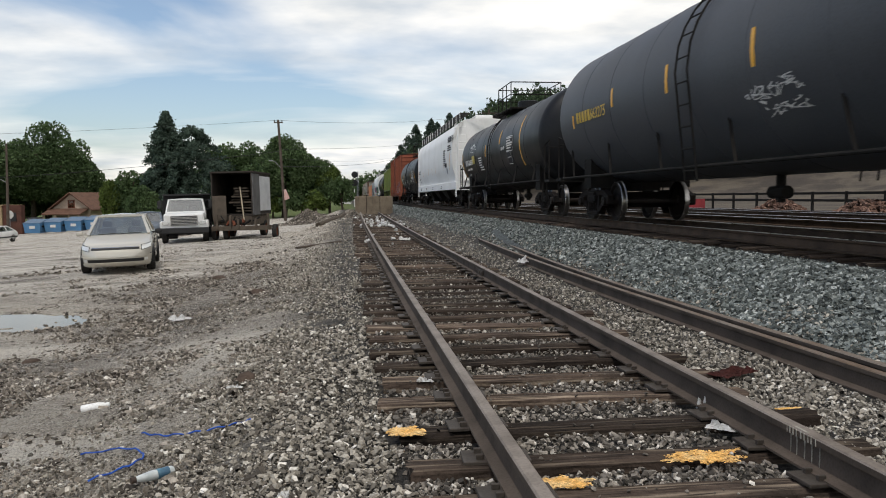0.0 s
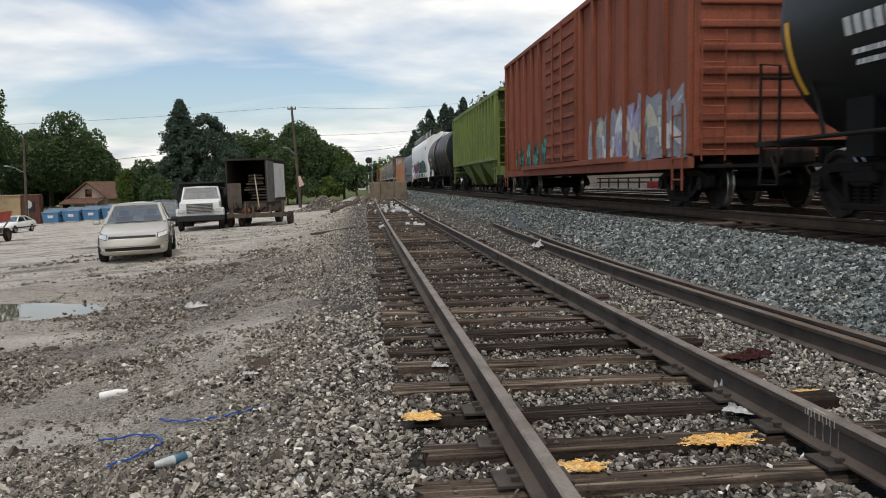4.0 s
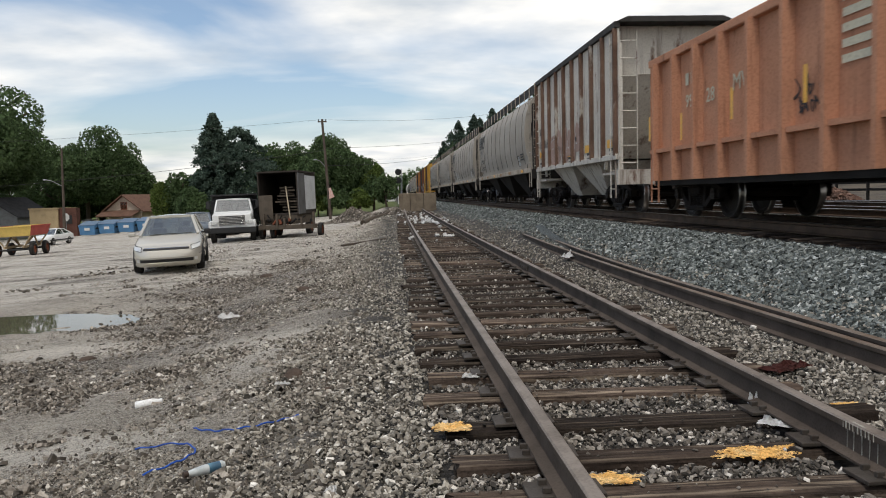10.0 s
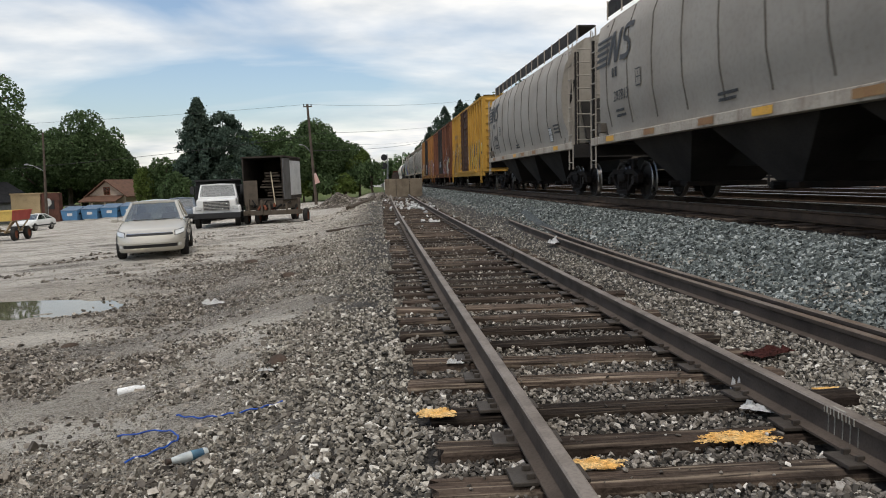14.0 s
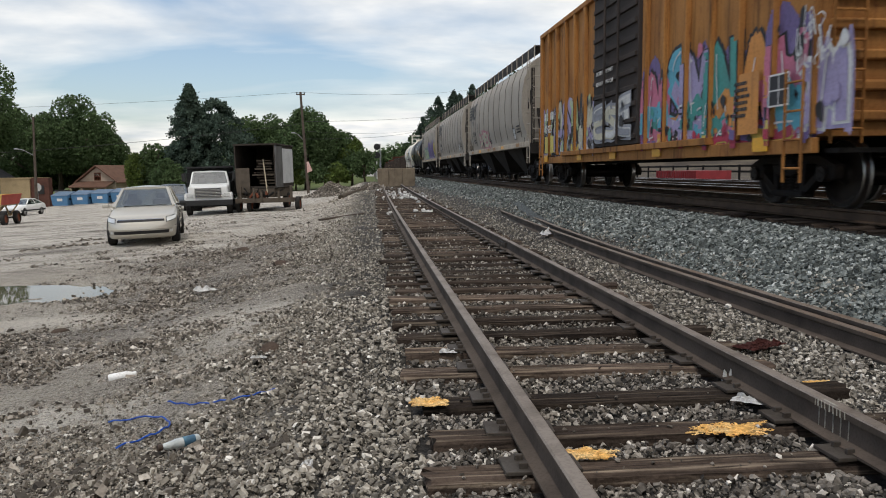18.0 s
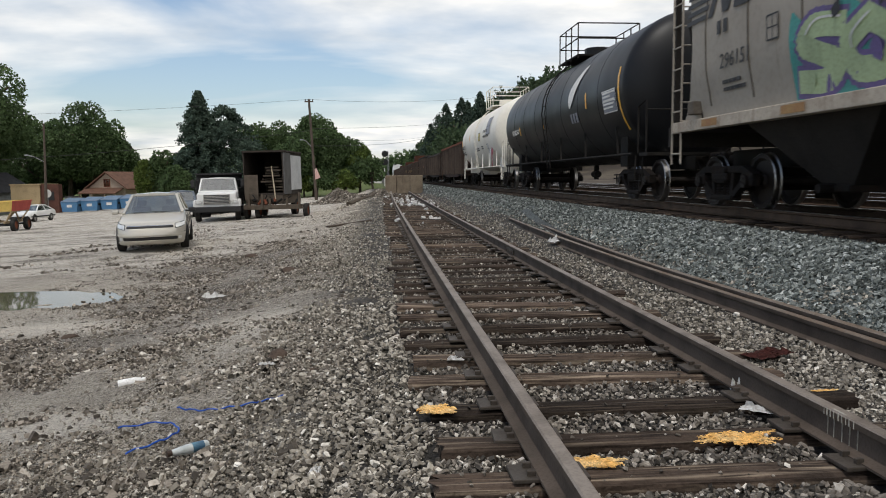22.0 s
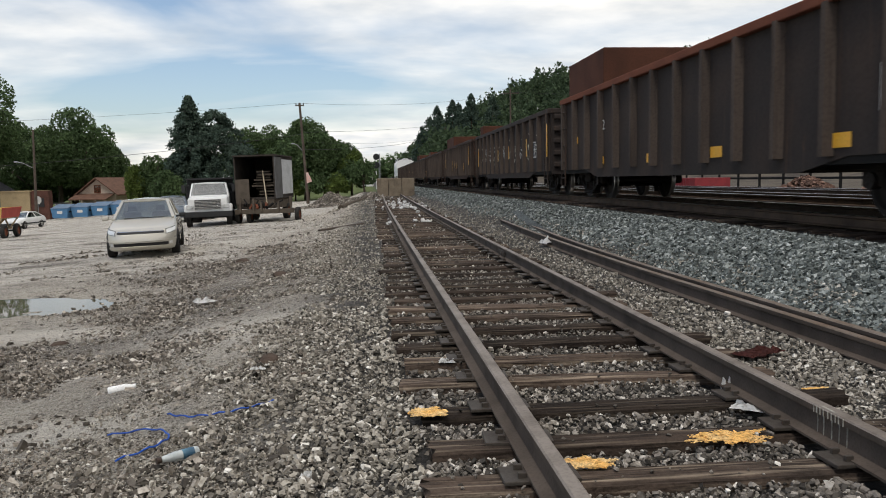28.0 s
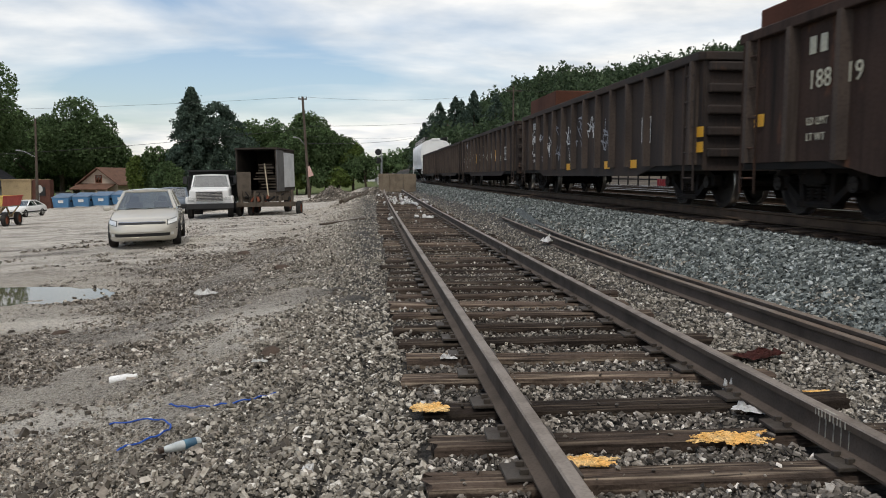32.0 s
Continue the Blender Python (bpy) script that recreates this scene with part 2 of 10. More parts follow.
def lathe(bm, prof, axis="y", seg=32, m=None):
    """Turns a profile of (along, radius) about an axis."""
    rings = []
    for k in range(seg):
        a = 2 * math.pi * k / seg
        ring = []
        for s, r in prof:
            c, d = r * math.cos(a), r * math.sin(a)
            p = Vector((c, s, d) if axis == "y" else (s, c, d) if axis == "x" else (c, d, s))
            ring.append(m @ p if m else p)
        rings.append(ring)
    rows = [[bm.verts.new(p) for p in ring] for ring in rings]
    for k in range(seg):
        a, b = rows[k], rows[(k + 1) % seg]
        for i in range(len(prof) - 1):
            bm.faces.new((a[i], a[i + 1], b[i + 1], b[i]))
    bmesh.ops.remove_doubles(bm, verts=bm.verts[:], dist=1e-5)
    bmesh.ops.recalc_face_normals(bm, faces=bm.faces[:])


def smooth(ob, angle=35):
    me = ob.data
    me.polygons.foreach_set("use_smooth", [True] * len(me.polygons))
    me.set_sharp_from_angle(angle=radians(angle))
    return ob


def fill(name, verts, faces, mat, smoothed=False):
    me = bpy.data.meshes.new(name)
    me.from_pydata(verts, [], faces)
    me.materials.append(mat)
    if smoothed:
        me.polygons.foreach_set("use_smooth", [True] * len(me.polygons))
    me.update()
    return me


def quads(name, V, F, mat):
    """A mesh from numpy arrays: vertices (n,3), faces (m,k) of equal size."""
    me = bpy.data.meshes.new(name)
    k = F.shape[1]
    me.vertices.add(len(V))
    me.vertices.foreach_set("co", np.ascontiguousarray(V, dtype=np.float32).ravel())
    me.loops.add(F.size)
    me.loops.foreach_set("vertex_index", np.ascontiguousarray(F, dtype=np.int32).ravel())
    me.polygons.add(len(F))
    me.polygons.foreach_set("loop_start", np.arange(0, F.size, k, dtype=np.int32))
    me.update(calc_edges=True)
    me.materials.append(mat)
    return me


# ---- plan ----
MAIN_X, MAIN_Z = 5.6, 0.6       # running track: centre, rail top
PUDDLE_Z = -0.735
GAUGE = 1.505                   # between rail head centres


def bend(y):
    """The siding drifts towards the main track with distance."""
    return 0.00014 * max(0.0, y - 4.0) ** 2


def sm(a, b, x):
    t = np.clip((x - a) / (b - a), 0, 1)
    return t * t * (3 - 2 * t)


def ground_z(x, y):
    x, y = np.asarray(x, float), np.asarray(y, float)
    yy = np.clip(y, -30, 75)
    lot = -0.91 + 0.05 * (np.clip(x, -45, -4) + 8.85) - 0.006 * (yy - 22.7)
    lot = lot + 0.17 * np.exp(-((x + 7.6) ** 2 + (y - 22.2) ** 2) / 9.0)
    near = np.full_like(x, -0.262)
    z = near + (lot - near) * sm(-1.7, -4.6, x)
    cx = 0.00014 * np.maximum(0, y - 4.0) ** 2 * sm(80, 60, y)
    z = z + (MAIN_Z - 0.24 - z) * sm(2.0 + 0.3 * cx, 3.7, x)
    z = z - 0.25 * sm(16.5, 19, x)
    # wooded hill beyond the tracks
    hill = 24 * sm(140, 270, y + 0.35 * x) * sm(6, 60, x) + 22 * sm(60, 190, x) * sm(-40, 120, y)
    return z + hill


# ---- large structure ----
def make_ground():
    xs = np.concatenate([np.linspace(-1500, -60, 16)[:-1], np.linspace(-60, -8, 40)[:-1], np.linspace(-8, 5, 105)[:-1], np.linspace(5, 22, 35)[:-1], np.linspace(22, 200, 40)[:-1], np.linspace(200, 1500, 14)])
    ys = np.concatenate([np.linspace(-600, -20, 12)[:-1], np.linspace(-20, 1, 22)[:-1], np.linspace(1, 16, 150)[:-1], np.linspace(16, 60, 110)[:-1], np.linspace(60, 320, 60)[:-1], np.linspace(320, 3000, 20)])
    X, Y = np.meshgrid(xs, ys)
    Z = ground_z(X, Y)
    near = (Y > -5) & (Y < 60) & (X > -40) & (X < 4.0)
    rel = np.zeros_like(Z)
    for i, j in zip(*np.nonzero(near)):
        x, y = X[i, j], Y[i, j]
        rel[i, j] = (0.05 * noise.fractal(Vector((x * 0.6, y * 0.6, 3.0)), 1.0, 2.0, 4) + 0.022 * noise.fractal(Vector((x * 3.1, y * 3.1, 8.0)), 1.0, 2.0, 3)) * (1 if x < -1.6 else 0.3)
    Z = Z + rel
    # hollow of the puddle
    e = np.sqrt(((X + 7.25) / 1.75) ** 2 + ((Y - 12.6) / 0.95) ** 2)
    m = sm(1.25, 0.8, e)
    bump = np.zeros_like(Z)
    for i, j in zip(*np.nonzero(m > 0)):
        bump[i, j] = noise.fractal(Vector((X[i, j] * 1.9, Y[i, j] * 2.8, 5.0)), 1.0, 2.0, 5)
    Z = Z + (PUDDLE_Z - 0.05 + 0.075 * bump + 0.05 * sm(0.75, 1.1, e) - Z) * m
    V = np.stack([X, Y, Z], -1).reshape(-1, 3)
    nx = len(xs)
    i = (np.arange(len(ys) - 1)[:, None] * nx + np.arange(nx - 1)[None]).ravel()
    F = np.stack([i, i + 1, i + 1 + nx, i + nx], -1)
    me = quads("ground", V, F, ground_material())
    me.polygons.foreach_set("use_smooth", [True] * len(me.polygons))
    return tagged(new("ground", me), "grey dirt and gravel yard sloping away from the tracks", "ground", kind="structure")


def ground_material():
    m = bpy.data.materials.new("ground dirt")
    m.use_nodes = True
    nt = m.node_tree
    N, Lk = nt.nodes.new, nt.links.new
    b = nt.nodes["Principled BSDF"]
    tc, sep = N("ShaderNodeTexCoord"), N("ShaderNodeSeparateXYZ")
    P = tc.outputs["Object"]
    Lk(P, sep.inputs[0])

    def tex(scale, detail=5, rough=0.6):
        n = N("ShaderNodeTexNoise")
        n.inputs["Scale"].default_value, n.inputs["Detail"].default_value, n.inputs["Roughness"].default_value = scale, detail, rough
        Lk(P, n.inputs["Vector"])
        return n.outputs[0]

    def ramp(v, lo, hi):
        r = N("ShaderNodeMapRange")
        r.interpolation_type = "SMOOTHSTEP"
        r.inputs[1].default_value, r.inputs[2].default_value = lo, hi
        Lk(v, r.inputs[0])
        return r.outputs[0]

    def mix(f, a, c):
        x = N("ShaderNodeMix")
        x.data_type = "RGBA"
        Lk(f, x.inputs["Factor"])
        for s, v in ((x.inputs["A"], a), (x.inputs["B"], c)):
            if isinstance(v, tuple):
                s.default_value = (*v, 1)
            else:
                Lk(v, s)
        return x.outputs["Result"]

    def times(a, c):
        x = N("ShaderNodeMath")
        x.operation = "MULTIPLY"
        Lk(a, x.inputs[0])
        Lk(c, x.inputs[1])
        return x.outputs[0]

    def blob(cx, cy, rx, ry, edge=0.45):
        """1 inside a ragged oval on the ground, 0 outside."""
        d = N("ShaderNodeVectorMath")
        d.operation = "MULTIPLY_ADD"
        d.inputs[1].default_value = (1 / rx, 1 / ry, 0)
        d.inputs[2].default_value = (-cx / rx, -cy / ry, 0)
        Lk(P, d.inputs[0])
        ln = N("ShaderNodeVectorMath")
        ln.operation = "LENGTH"
        Lk(d.outputs[0], ln.inputs[0])
        w = N("ShaderNodeMath")
        w.operation = "MULTIPLY_ADD"
        w.inputs[1].default_value = 2.2
        Lk(tex(2.6, 6, 0.65), w.inputs[0])
        Lk(ln.outputs["Value"], w.inputs[2])
        return ramp(w.outputs[0], 2.1 + edge / 2, 2.1 - edge / 2)

    dirt = mix(ramp(tex(0.45, 6), 0.44, 0.6), (0.54, 0.485, 0.405), (0.37, 0.325, 0.268))
    dirt = mix(ramp(tex(2.3, 8, 0.75), 0.54, 0.66), dirt, (0.125, 0.106, 0.086))
    dirt = mix(ramp(tex(1.7, 7, 0.7), 0.52, 0.66), dirt, (0.50, 0.45, 0.375))
    dirt = mix(ramp(tex(11, 7, 0.8), 0.53, 0.62), dirt, (0.13, 0.112, 0.092))
    dirt = mix(ramp(tex(42, 5, 0.75), 0.53, 0.62), dirt, (0.09, 0.079, 0.067))
    dirt = mix(ramp(tex(75, 3, 0.6), 0.56, 0.61), dirt, (0.60, 0.555, 0.485))
    for spot in ((-3.7, 11.6, 1.5, 2.6), (-3.2, 8.4, 1.3, 1.2), (-4.6, 16.5, 2.2, 2.2), (-5.6, 8.6, 1.3, 0.7)):
        dirt = mix(blob(*spot, 1.2), dirt, mix(ramp(tex(14, 6, 0.8), 0.42, 0.62), (0.19, 0.163, 0.135), (0.06, 0.052, 0.044)))
    for spot, edge in (((-3.7, 5.3, 0.85, 0.28), 0.8), ((-4.6, 5.5, 0.8, 0.2), 0.9), ((-4.45, 7.1, 0.5, 0.2), 1.6), ((-5.4, 9.7, 1.2, 0.4), 1.9), ((-2.9, 8.0, 0.9, 0.9), 2.2)):
        dirt = mix(blob(*spot, edge), dirt, mix(ramp(tex(60, 4, 0.7), 0.52, 0.72), (0.72, 0.665, 0.58), (0.45, 0.405, 0.345)))
    # pale trodden lot farther off
    pale = mix(ramp(tex(0.25, 6), 0.4, 0.65), (0.66, 0.61, 0.535), (0.52, 0.48, 0.42))
    pale = mix(ramp(tex(1.1, 8, 0.72), 0.53, 0.66), pale, (0.19, 0.172, 0.15))
    pale = mix(ramp(tex(9, 6, 0.75), 0.53, 0.66), pale, (0.17, 0.155, 0.135))
    # wheel ruts and scraped bands across the lot
    band = N("ShaderNodeMapping")
    band.inputs["Scale"].default_value = (0.22, 0.9, 1)
    Lk(P, band.inputs["Vector"])
    ruts = N("ShaderNodeTexNoise")
    ruts.inputs["Scale"].default_value, ruts.inputs["Detail"].default_value, ruts.inputs["Roughness"].default_value = 1.0, 9, 0.72
    Lk(band.outputs[0], ruts.inputs["Vector"])
    pale = mix(ramp(ruts.outputs[0], 0.5, 0.62), pale, (0.15, 0.132, 0.112))
    pale = mix(ramp(tex(30, 4), 0.55, 0.7), pale, (0.15, 0.138, 0.122))
    wob = N("ShaderNodeMath")
    wob.operation = "MULTIPLY_ADD"
    wob.inputs[1].default_value = 14.0
    Lk(tex(0.2, 5), wob.inputs[0])
    Lk(sep.outputs[1], wob.inputs[2])
    wobx = N("ShaderNodeMath")
    wobx.operation = "MULTIPLY_ADD"
    wobx.inputs[1].default_value = 6.0
    Lk(tex(0.3, 5), wobx.inputs[0])
    Lk(sep.outputs[0], wobx.inputs[2])
    far = times(ramp(wob.outputs[0], 21, 27), ramp(wobx.outputs[0], -0.5, -3.0))
    c = mix(far, dirt, pale)
    # grit: dark pits and pale grains over all of the yard
    for sc, lo, hi, k in ((24, 0.5, 0.62, 0.5), (60, 0.5, 0.6, 0.45), (130, 0.52, 0.6, 0.55)):
        pit = N("ShaderNodeMix")
        pit.data_type, pit.blend_type = "RGBA", "MULTIPLY"
        Lk(ramp(tex(sc, 5, 0.8), lo, hi), pit.inputs["Factor"])
        Lk(c, pit.inputs["A"])
        pit.inputs["B"].default_value = (k, k * 0.98, k * 0.95, 1)
        c = pit.outputs["Result"]
    c = mix(ramp(tex(95, 3, 0.6), 0.57, 0.61), c, (0.62, 0.575, 0.50))
    c = mix(ramp(tex(38, 3, 0.6), 0.62, 0.65), c, (0.58, 0.54, 0.475))
    # ballast bed round the siding and main tracks, darkened as shade between stones
    bal = mix(ramp(tex(26, 4, 0.7), 0.45, 0.65), (0.075, 0.07, 0.064), (0.035, 0.033, 0.03))
    wx = N("ShaderNodeMath")
    wx.operation = "MULTIPLY_ADD"
    wx.inputs[1].default_value = 0.9
    Lk(tex(0.8, 5), wx.inputs[0])
    Lk(sep.outputs[0], wx.inputs[2])
    c = mix(ramp(wx.outputs[0], -2.1, -1.2), c, bal)
    stone = mix(ramp(tex(18, 4, 0.7), 0.42, 0.6), (0.13, 0.145, 0.145), (0.05, 0.056, 0.056))
    c = mix(ramp(sep.outputs[0], 2.5, 2.8), c, stone)
    # sooty track bed, its colour darkened further as shade under the cars
    soot_shade = mix(ramp(tex(9, 4), 0.4, 0.6), (0.028, 0.024, 0.021), (0.013, 0.012, 0.011))
    c = mix(ramp(sep.outputs[0], 3.75, 4.0), c, soot_shade)
    # grass past the yard and on the hill
    grass = mix(ramp(tex(0.8, 5), 0.4, 0.65), (0.07, 0.10, 0.025), (0.12, 0.13, 0.05))
    c = mix(ramp(sep.outputs[0], 18, 23), c, mix(ramp(tex(0.15, 4), 0.4, 0.6), (0.06, 0.05, 0.042), (0.11, 0.092, 0.07)))
    c = mix(times(ramp(sep.outputs[1], 95, 99), ramp(sep.outputs[0], 1.0, -1.0)), c, grass)
    Lk(c, b.inputs["Base Color"])
    b.inputs["Roughness"].default_value = 0.95
    b.inputs["Specular IOR Level"].default_value = 0.2
    bp = N("ShaderNodeBump")
    bp.inputs["Strength"].default_value, bp.inputs["Distance"].default_value = 0.9, 0.05
    Lk(tex(30, 8, 0.85), bp.inputs["Height"])
    Lk(bp.outputs[0], b.inputs["Normal"])
    return m


make_ground()

RAIL_STEEL = material("rail steel", (0.10, 0.077, 0.06), (0.052, 0.04, 0.031), rough=0.85, metal=0.0, scale=3, fine=70, bump=0.25, bump_dist=0.004)
RAIL_RUST = material("rusty rail", (0.09, 0.058, 0.038), (0.045, 0.03, 0.021), rough=0.7, metal=0.2, scale=3, fine=60, bump=0.3, bump_dist=0.004)
RAIL_SHINE = material("polished rail head", (0.45, 0.43, 0.41), (0.36, 0.34, 0.32), rough=0.3, metal=1.0, scale=3, fine=50, bump=0.05, bump_dist=0.002)
RAIL_WORN = material("dull rail head", (0.27, 0.23, 0.195), (0.13, 0.105, 0.085), rough=0.62, metal=0.35, scale=4, fine=60, bump=0.1, bump_dist=0.002)

for rail_mat in (RAIL_STEEL, RAIL_RUST):
    rail_mat.node_tree.nodes["Principled BSDF"].inputs["Specular IOR Level"].default_value = 0.25

RAIL_PROFILE = [(-0.07, -0.172), (0.07, -0.172), (0.07, -0.160), (0.012, -0.145), (0.009, -0.05), (0.034, -0.038), (0.036, -0.008), (0.028, 0.0), (-0.028, 0.0), (-0.036, -0.008), (-0.034, -0.038), (-0.009, -0.05), (-0.012, -0.145), (-0.07, -0.160)]


def rail_mesh(bm, pts):
    rings = []
    for p in pts:
        rings.append([(p[0] + x, p[1], p[2] + z) for x, z in RAIL_PROFILE])
    loft(bm, rings)


def make_rail(parent, pts, mat, head, label):
    bm = bmesh.new()
    rail_mesh(bm, pts)
    ob = part("rail", bm, mat, parent, label)
    ob.data.materials.append(head)
    for p in ob.data.polygons:
        if p.normal.z > 0.5 and p.center.z > pts[0][2] - 0.02:
            p.material_index = 1
    return ob


TIE_PAINTED = material("old tie wood", (0.075, 0.054, 0.041), (0.024, 0.0185, 0.015), rough=0.88, scale=2.2, fine=40, bump=0.8, bump_dist=0.015, per="object", spread=0.6, grain=(0.24, 0.19, 0.14))
ORANGE = material("orange spray paint", (0.78, 0.45, 0.14), (0.82, 0.62, 0.32), rough=0.85, scale=9, fine=40, bump=0.4, per="island", spread=0.3)
PLATE = material("tie plate iron", (0.085, 0.072, 0.06), (0.055, 0.042, 0.033), rough=0.65, metal=0.4, scale=8, fine=60, bump=0.3, bump_dist=0.005)


def tie_mesh(name, L=2.6, W=0.215, H=0.17, seed=0, segs=17):
    """A weathered tie along x with rounded, split and hollowed top."""
    rnd = random.Random(seed)
    bm = bmesh.new()
    rings = []
    nrow = 9
    grooves = [rnd.uniform(-0.008, 0.004) - (0.022 if rnd.random() < 0.22 else 0) for _ in range(nrow)]
    for k in range(segs):
        x = -L / 2 + L * k / (segs - 1)
        end = k in (0, segs - 1)
        if end:
            x += rnd.uniform(-0.04, 0.04)
        wide = W / 2 * (1 + 0.07 * noise.noise(Vector((x * 1.3, seed * 3.1, 0))))
        sag = 0.014 * noise.noise(Vector((x * 1.1, seed * 5.7, 4)))
        ring = [(x, -wide, -H), (x, -wide + rnd.uniform(-0.006, 0.006), -0.05), (x, -wide + 0.006, -0.02)]
        for j in range(nrow):
            u = (-1 + 2 * j / (nrow - 1))
            drop = 0.016 * abs(u) ** 4
            ring.append((x + (rnd.uniform(-0.03, 0.03) if end else 0), u * (wide - 0.014), sag + grooves[j] * (0.5 + noise.noise(Vector((x * 1.7, j * 2.3, seed)))) - drop + rnd.uniform(-0.003, 0.003)))
        ring += [(x, wide - 0.006, -0.02), (x, wide + rnd.uniform(-0.006, 0.006), -0.05), (x, wide, -H)]
        rings.append(ring)
    loft(bm, rings)
    me = bpy.data.meshes.new(name)
    bm.to_mesh(me)
    bm.free()
    me.materials.append(TIE_PAINTED)
    return me


TIE_ROWS = [3.37 - 0.6 * k for k in range(19, 0, -1)] + [3.37, 3.87, 4.45, 5.13, 5.70, 6.29, 6.88, 7.53]
tie_rnd = random.Random(12)
TIE_ROWS += [8.12 + 0.602 * k + tie_rnd.uniform(-0.06, 0.06) for k in range(95)]


def make_siding():
    track = thing("siding_track", pose(0, 0, 0), "worn dead-end siding with dark timber ties and dull steel rails", "railway track", kind="structure")
    ys = np.linspace(-8, 66, 75)
    for sx in (-1, 1):
        make_rail(track, [(sx * GAUGE / 2 + bend(y), y, 0.0) for y in ys], RAIL_STEEL, RAIL_WORN, "dull worn steel siding rail")
    meshes = [tie_mesh("tie", seed=k) for k in range(7)]
    bm = bmesh.new()
    box(bm, -0.095, 0.095, -0.175, 0.175, -0.006, 0.014, 0.004)
    for sx in (-0.05, 0.05):
        for sy in (-0.088, 0.088):
            box(bm, sx - 0.012, sx + 0.012, sy - 0.02, sy + 0.02, 0.012, 0.04, 0.004)
    plate_me = bpy.data.meshes.new("tie_plate")
    bm.to_mesh(plate_me)
    bm.free()
    plate_me.materials.append(PLATE)
    rnd = random.Random(4)
    for k, y in enumerate(TIE_ROWS):
        sunk = 0.0 if y < 9 else rnd.uniform(0.0, 0.035)
        piece("tie", meshes[k % 7], track, pose(bend(y) + rnd.uniform(-0.06, 0.06), y, -0.188 - sunk, rnd.uniform(-2.5, 2.5), rnd.uniform(-0.4, 0.4), rnd.uniform(-1.3, 1.3)))
        if y < 26:
            for sx in (-1, 1):
                p = new("tie_plate", plate_me)
                p.parent = track
                p.matrix_basis = pose(sx * (GAUGE / 2 + 0.012) + bend(y), y + rnd.uniform(-0.02, 0.02), -0.180, 0, 0, 90 + rnd.uniform(-3, 3))
    # joint bars bolted to the rail webs
    for sx, y in ((1, 12.9), (-1, 19.5), (1, 24.6), (-1, 8.2 + 24)):
        bm = bmesh.new()
        for side in (-1, 1):
            x = sx * GAUGE / 2 + bend(y) + side * 0.022
            box(bm, x - 0.014, x + 0.014, y - 0.32, y + 0.32, -0.140, -0.055, 0.005)
            for b in (-0.24, -0.09, 0.09, 0.24):
                box(bm, x + side * 0.014 - 0.012, x + side * 0.014 + 0.012, y + b - 0.018, y + b + 0.018, -0.115, -0.08, 0.004)
        part("joint_bar", bm, PLATE, track, "bolted joint bar on the rail web")
    return track


def make_main_tracks():
    for x, name, z in ((MAIN_X, "main_track", MAIN_Z), (MAIN_X + 4.3, "second_track", MAIN_Z), (MAIN_X + 8.7, "third_track", MAIN_Z)):
        track = thing(name, pose(x, 0, z), "running line with sooty timber ties and polished rails", "railway track", kind="structure")
        for sx in (-1, 1):
            make_rail(track, [(sx * GAUGE / 2, yy, 0.0) for yy in np.linspace(-40, 600, 9)], RAIL_RUST, RAIL_SHINE, "brown steel rail with a polished head")
        if x == MAIN_X:
            me = tie_mesh("tie", seed=33)
            for k in range(120):
                piece("tie", me, track, pose(0, 2 + 0.55 * k, -0.19, 0, 0, 0))


make_siding()
make_main_tracks()


def stub_x(y, far):
    """Centre of the two leftover rails, which lie side by side and part towards their far ends."""
    y = np.asarray(y, float)
    near_x = 2.13 + 0.012 * np.maximum(0, 9.5 - y) + 0.0026 * np.maximum(0, y - 9.5) ** 2 * (1 - 0.018 * np.maximum(0, y - 9.5))
    if not far:
        return near_x
    return near_x + 0.165 + 0.0024 * np.maximum(0, y - 9.0) ** 2 * (1 - 0.022 * np.maximum(0, y - 9.0))


def make_stub():
    track = thing("cut_off_rails", pose(0, 0, 0), "pair of rusty leftover rails lying side by side", "rail", kind="structure")
    for far, y1, dz in ((False, 22.9, 0.0), (True, 23.5, 0.012)):
        pts = [(float(stub_x(y, far)), y, -0.07 + dz) for y in np.linspace(-7, y1, 40)]
        make_rail(track, pts, RAIL_STEEL, STUB_HEAD, "rusty leftover rail with a tan worn head")


STUB_HEAD = material("tan rusted rail head", (0.22, 0.18, 0.145), (0.145, 0.092, 0.056), rough=0.6, metal=0.2, scale=1.2, fine=30, bump=0.15, bump_dist=0.003)
make_stub()


# ---- the train ----
IRON = material("sooty cast iron", (0.014, 0.012, 0.011), (0.027, 0.019, 0.014), rough=0.8, metal=0.2, scale=5, fine=50, bump=0.4, bump_dist=0.01)
WHEEL = material("wheel steel", (0.024, 0.018, 0.015), (0.014, 0.012, 0.011), rough=0.6, metal=0.4, scale=4, fine=50, bump=0.2, bump_dist=0.005)
BLACK = material("black tank paint", (0.010, 0.0105, 0.012), (0.016, 0.016, 0.017), rough=0.4, scale=1.0, fine=40, bump=0.05, streak=0.25, bump_dist=0.004)
GREYBLACK = material("faded black tank paint", (0.056, 0.061, 0.071), (0.072, 0.076, 0.083), rough=0.5, scale=0.8, fine=40, bump=0.05, streak=0.3, bump_dist=0.004)
WHITE = material("off-white car paint", (0.83, 0.83, 0.81), (0.75, 0.745, 0.715), rough=0.5, scale=0.6, fine=9, bump=0.03, streak=0.10, bump_dist=0.004, mottle=0.12, runs=((0.5, 0.47, 0.42), 0.15))
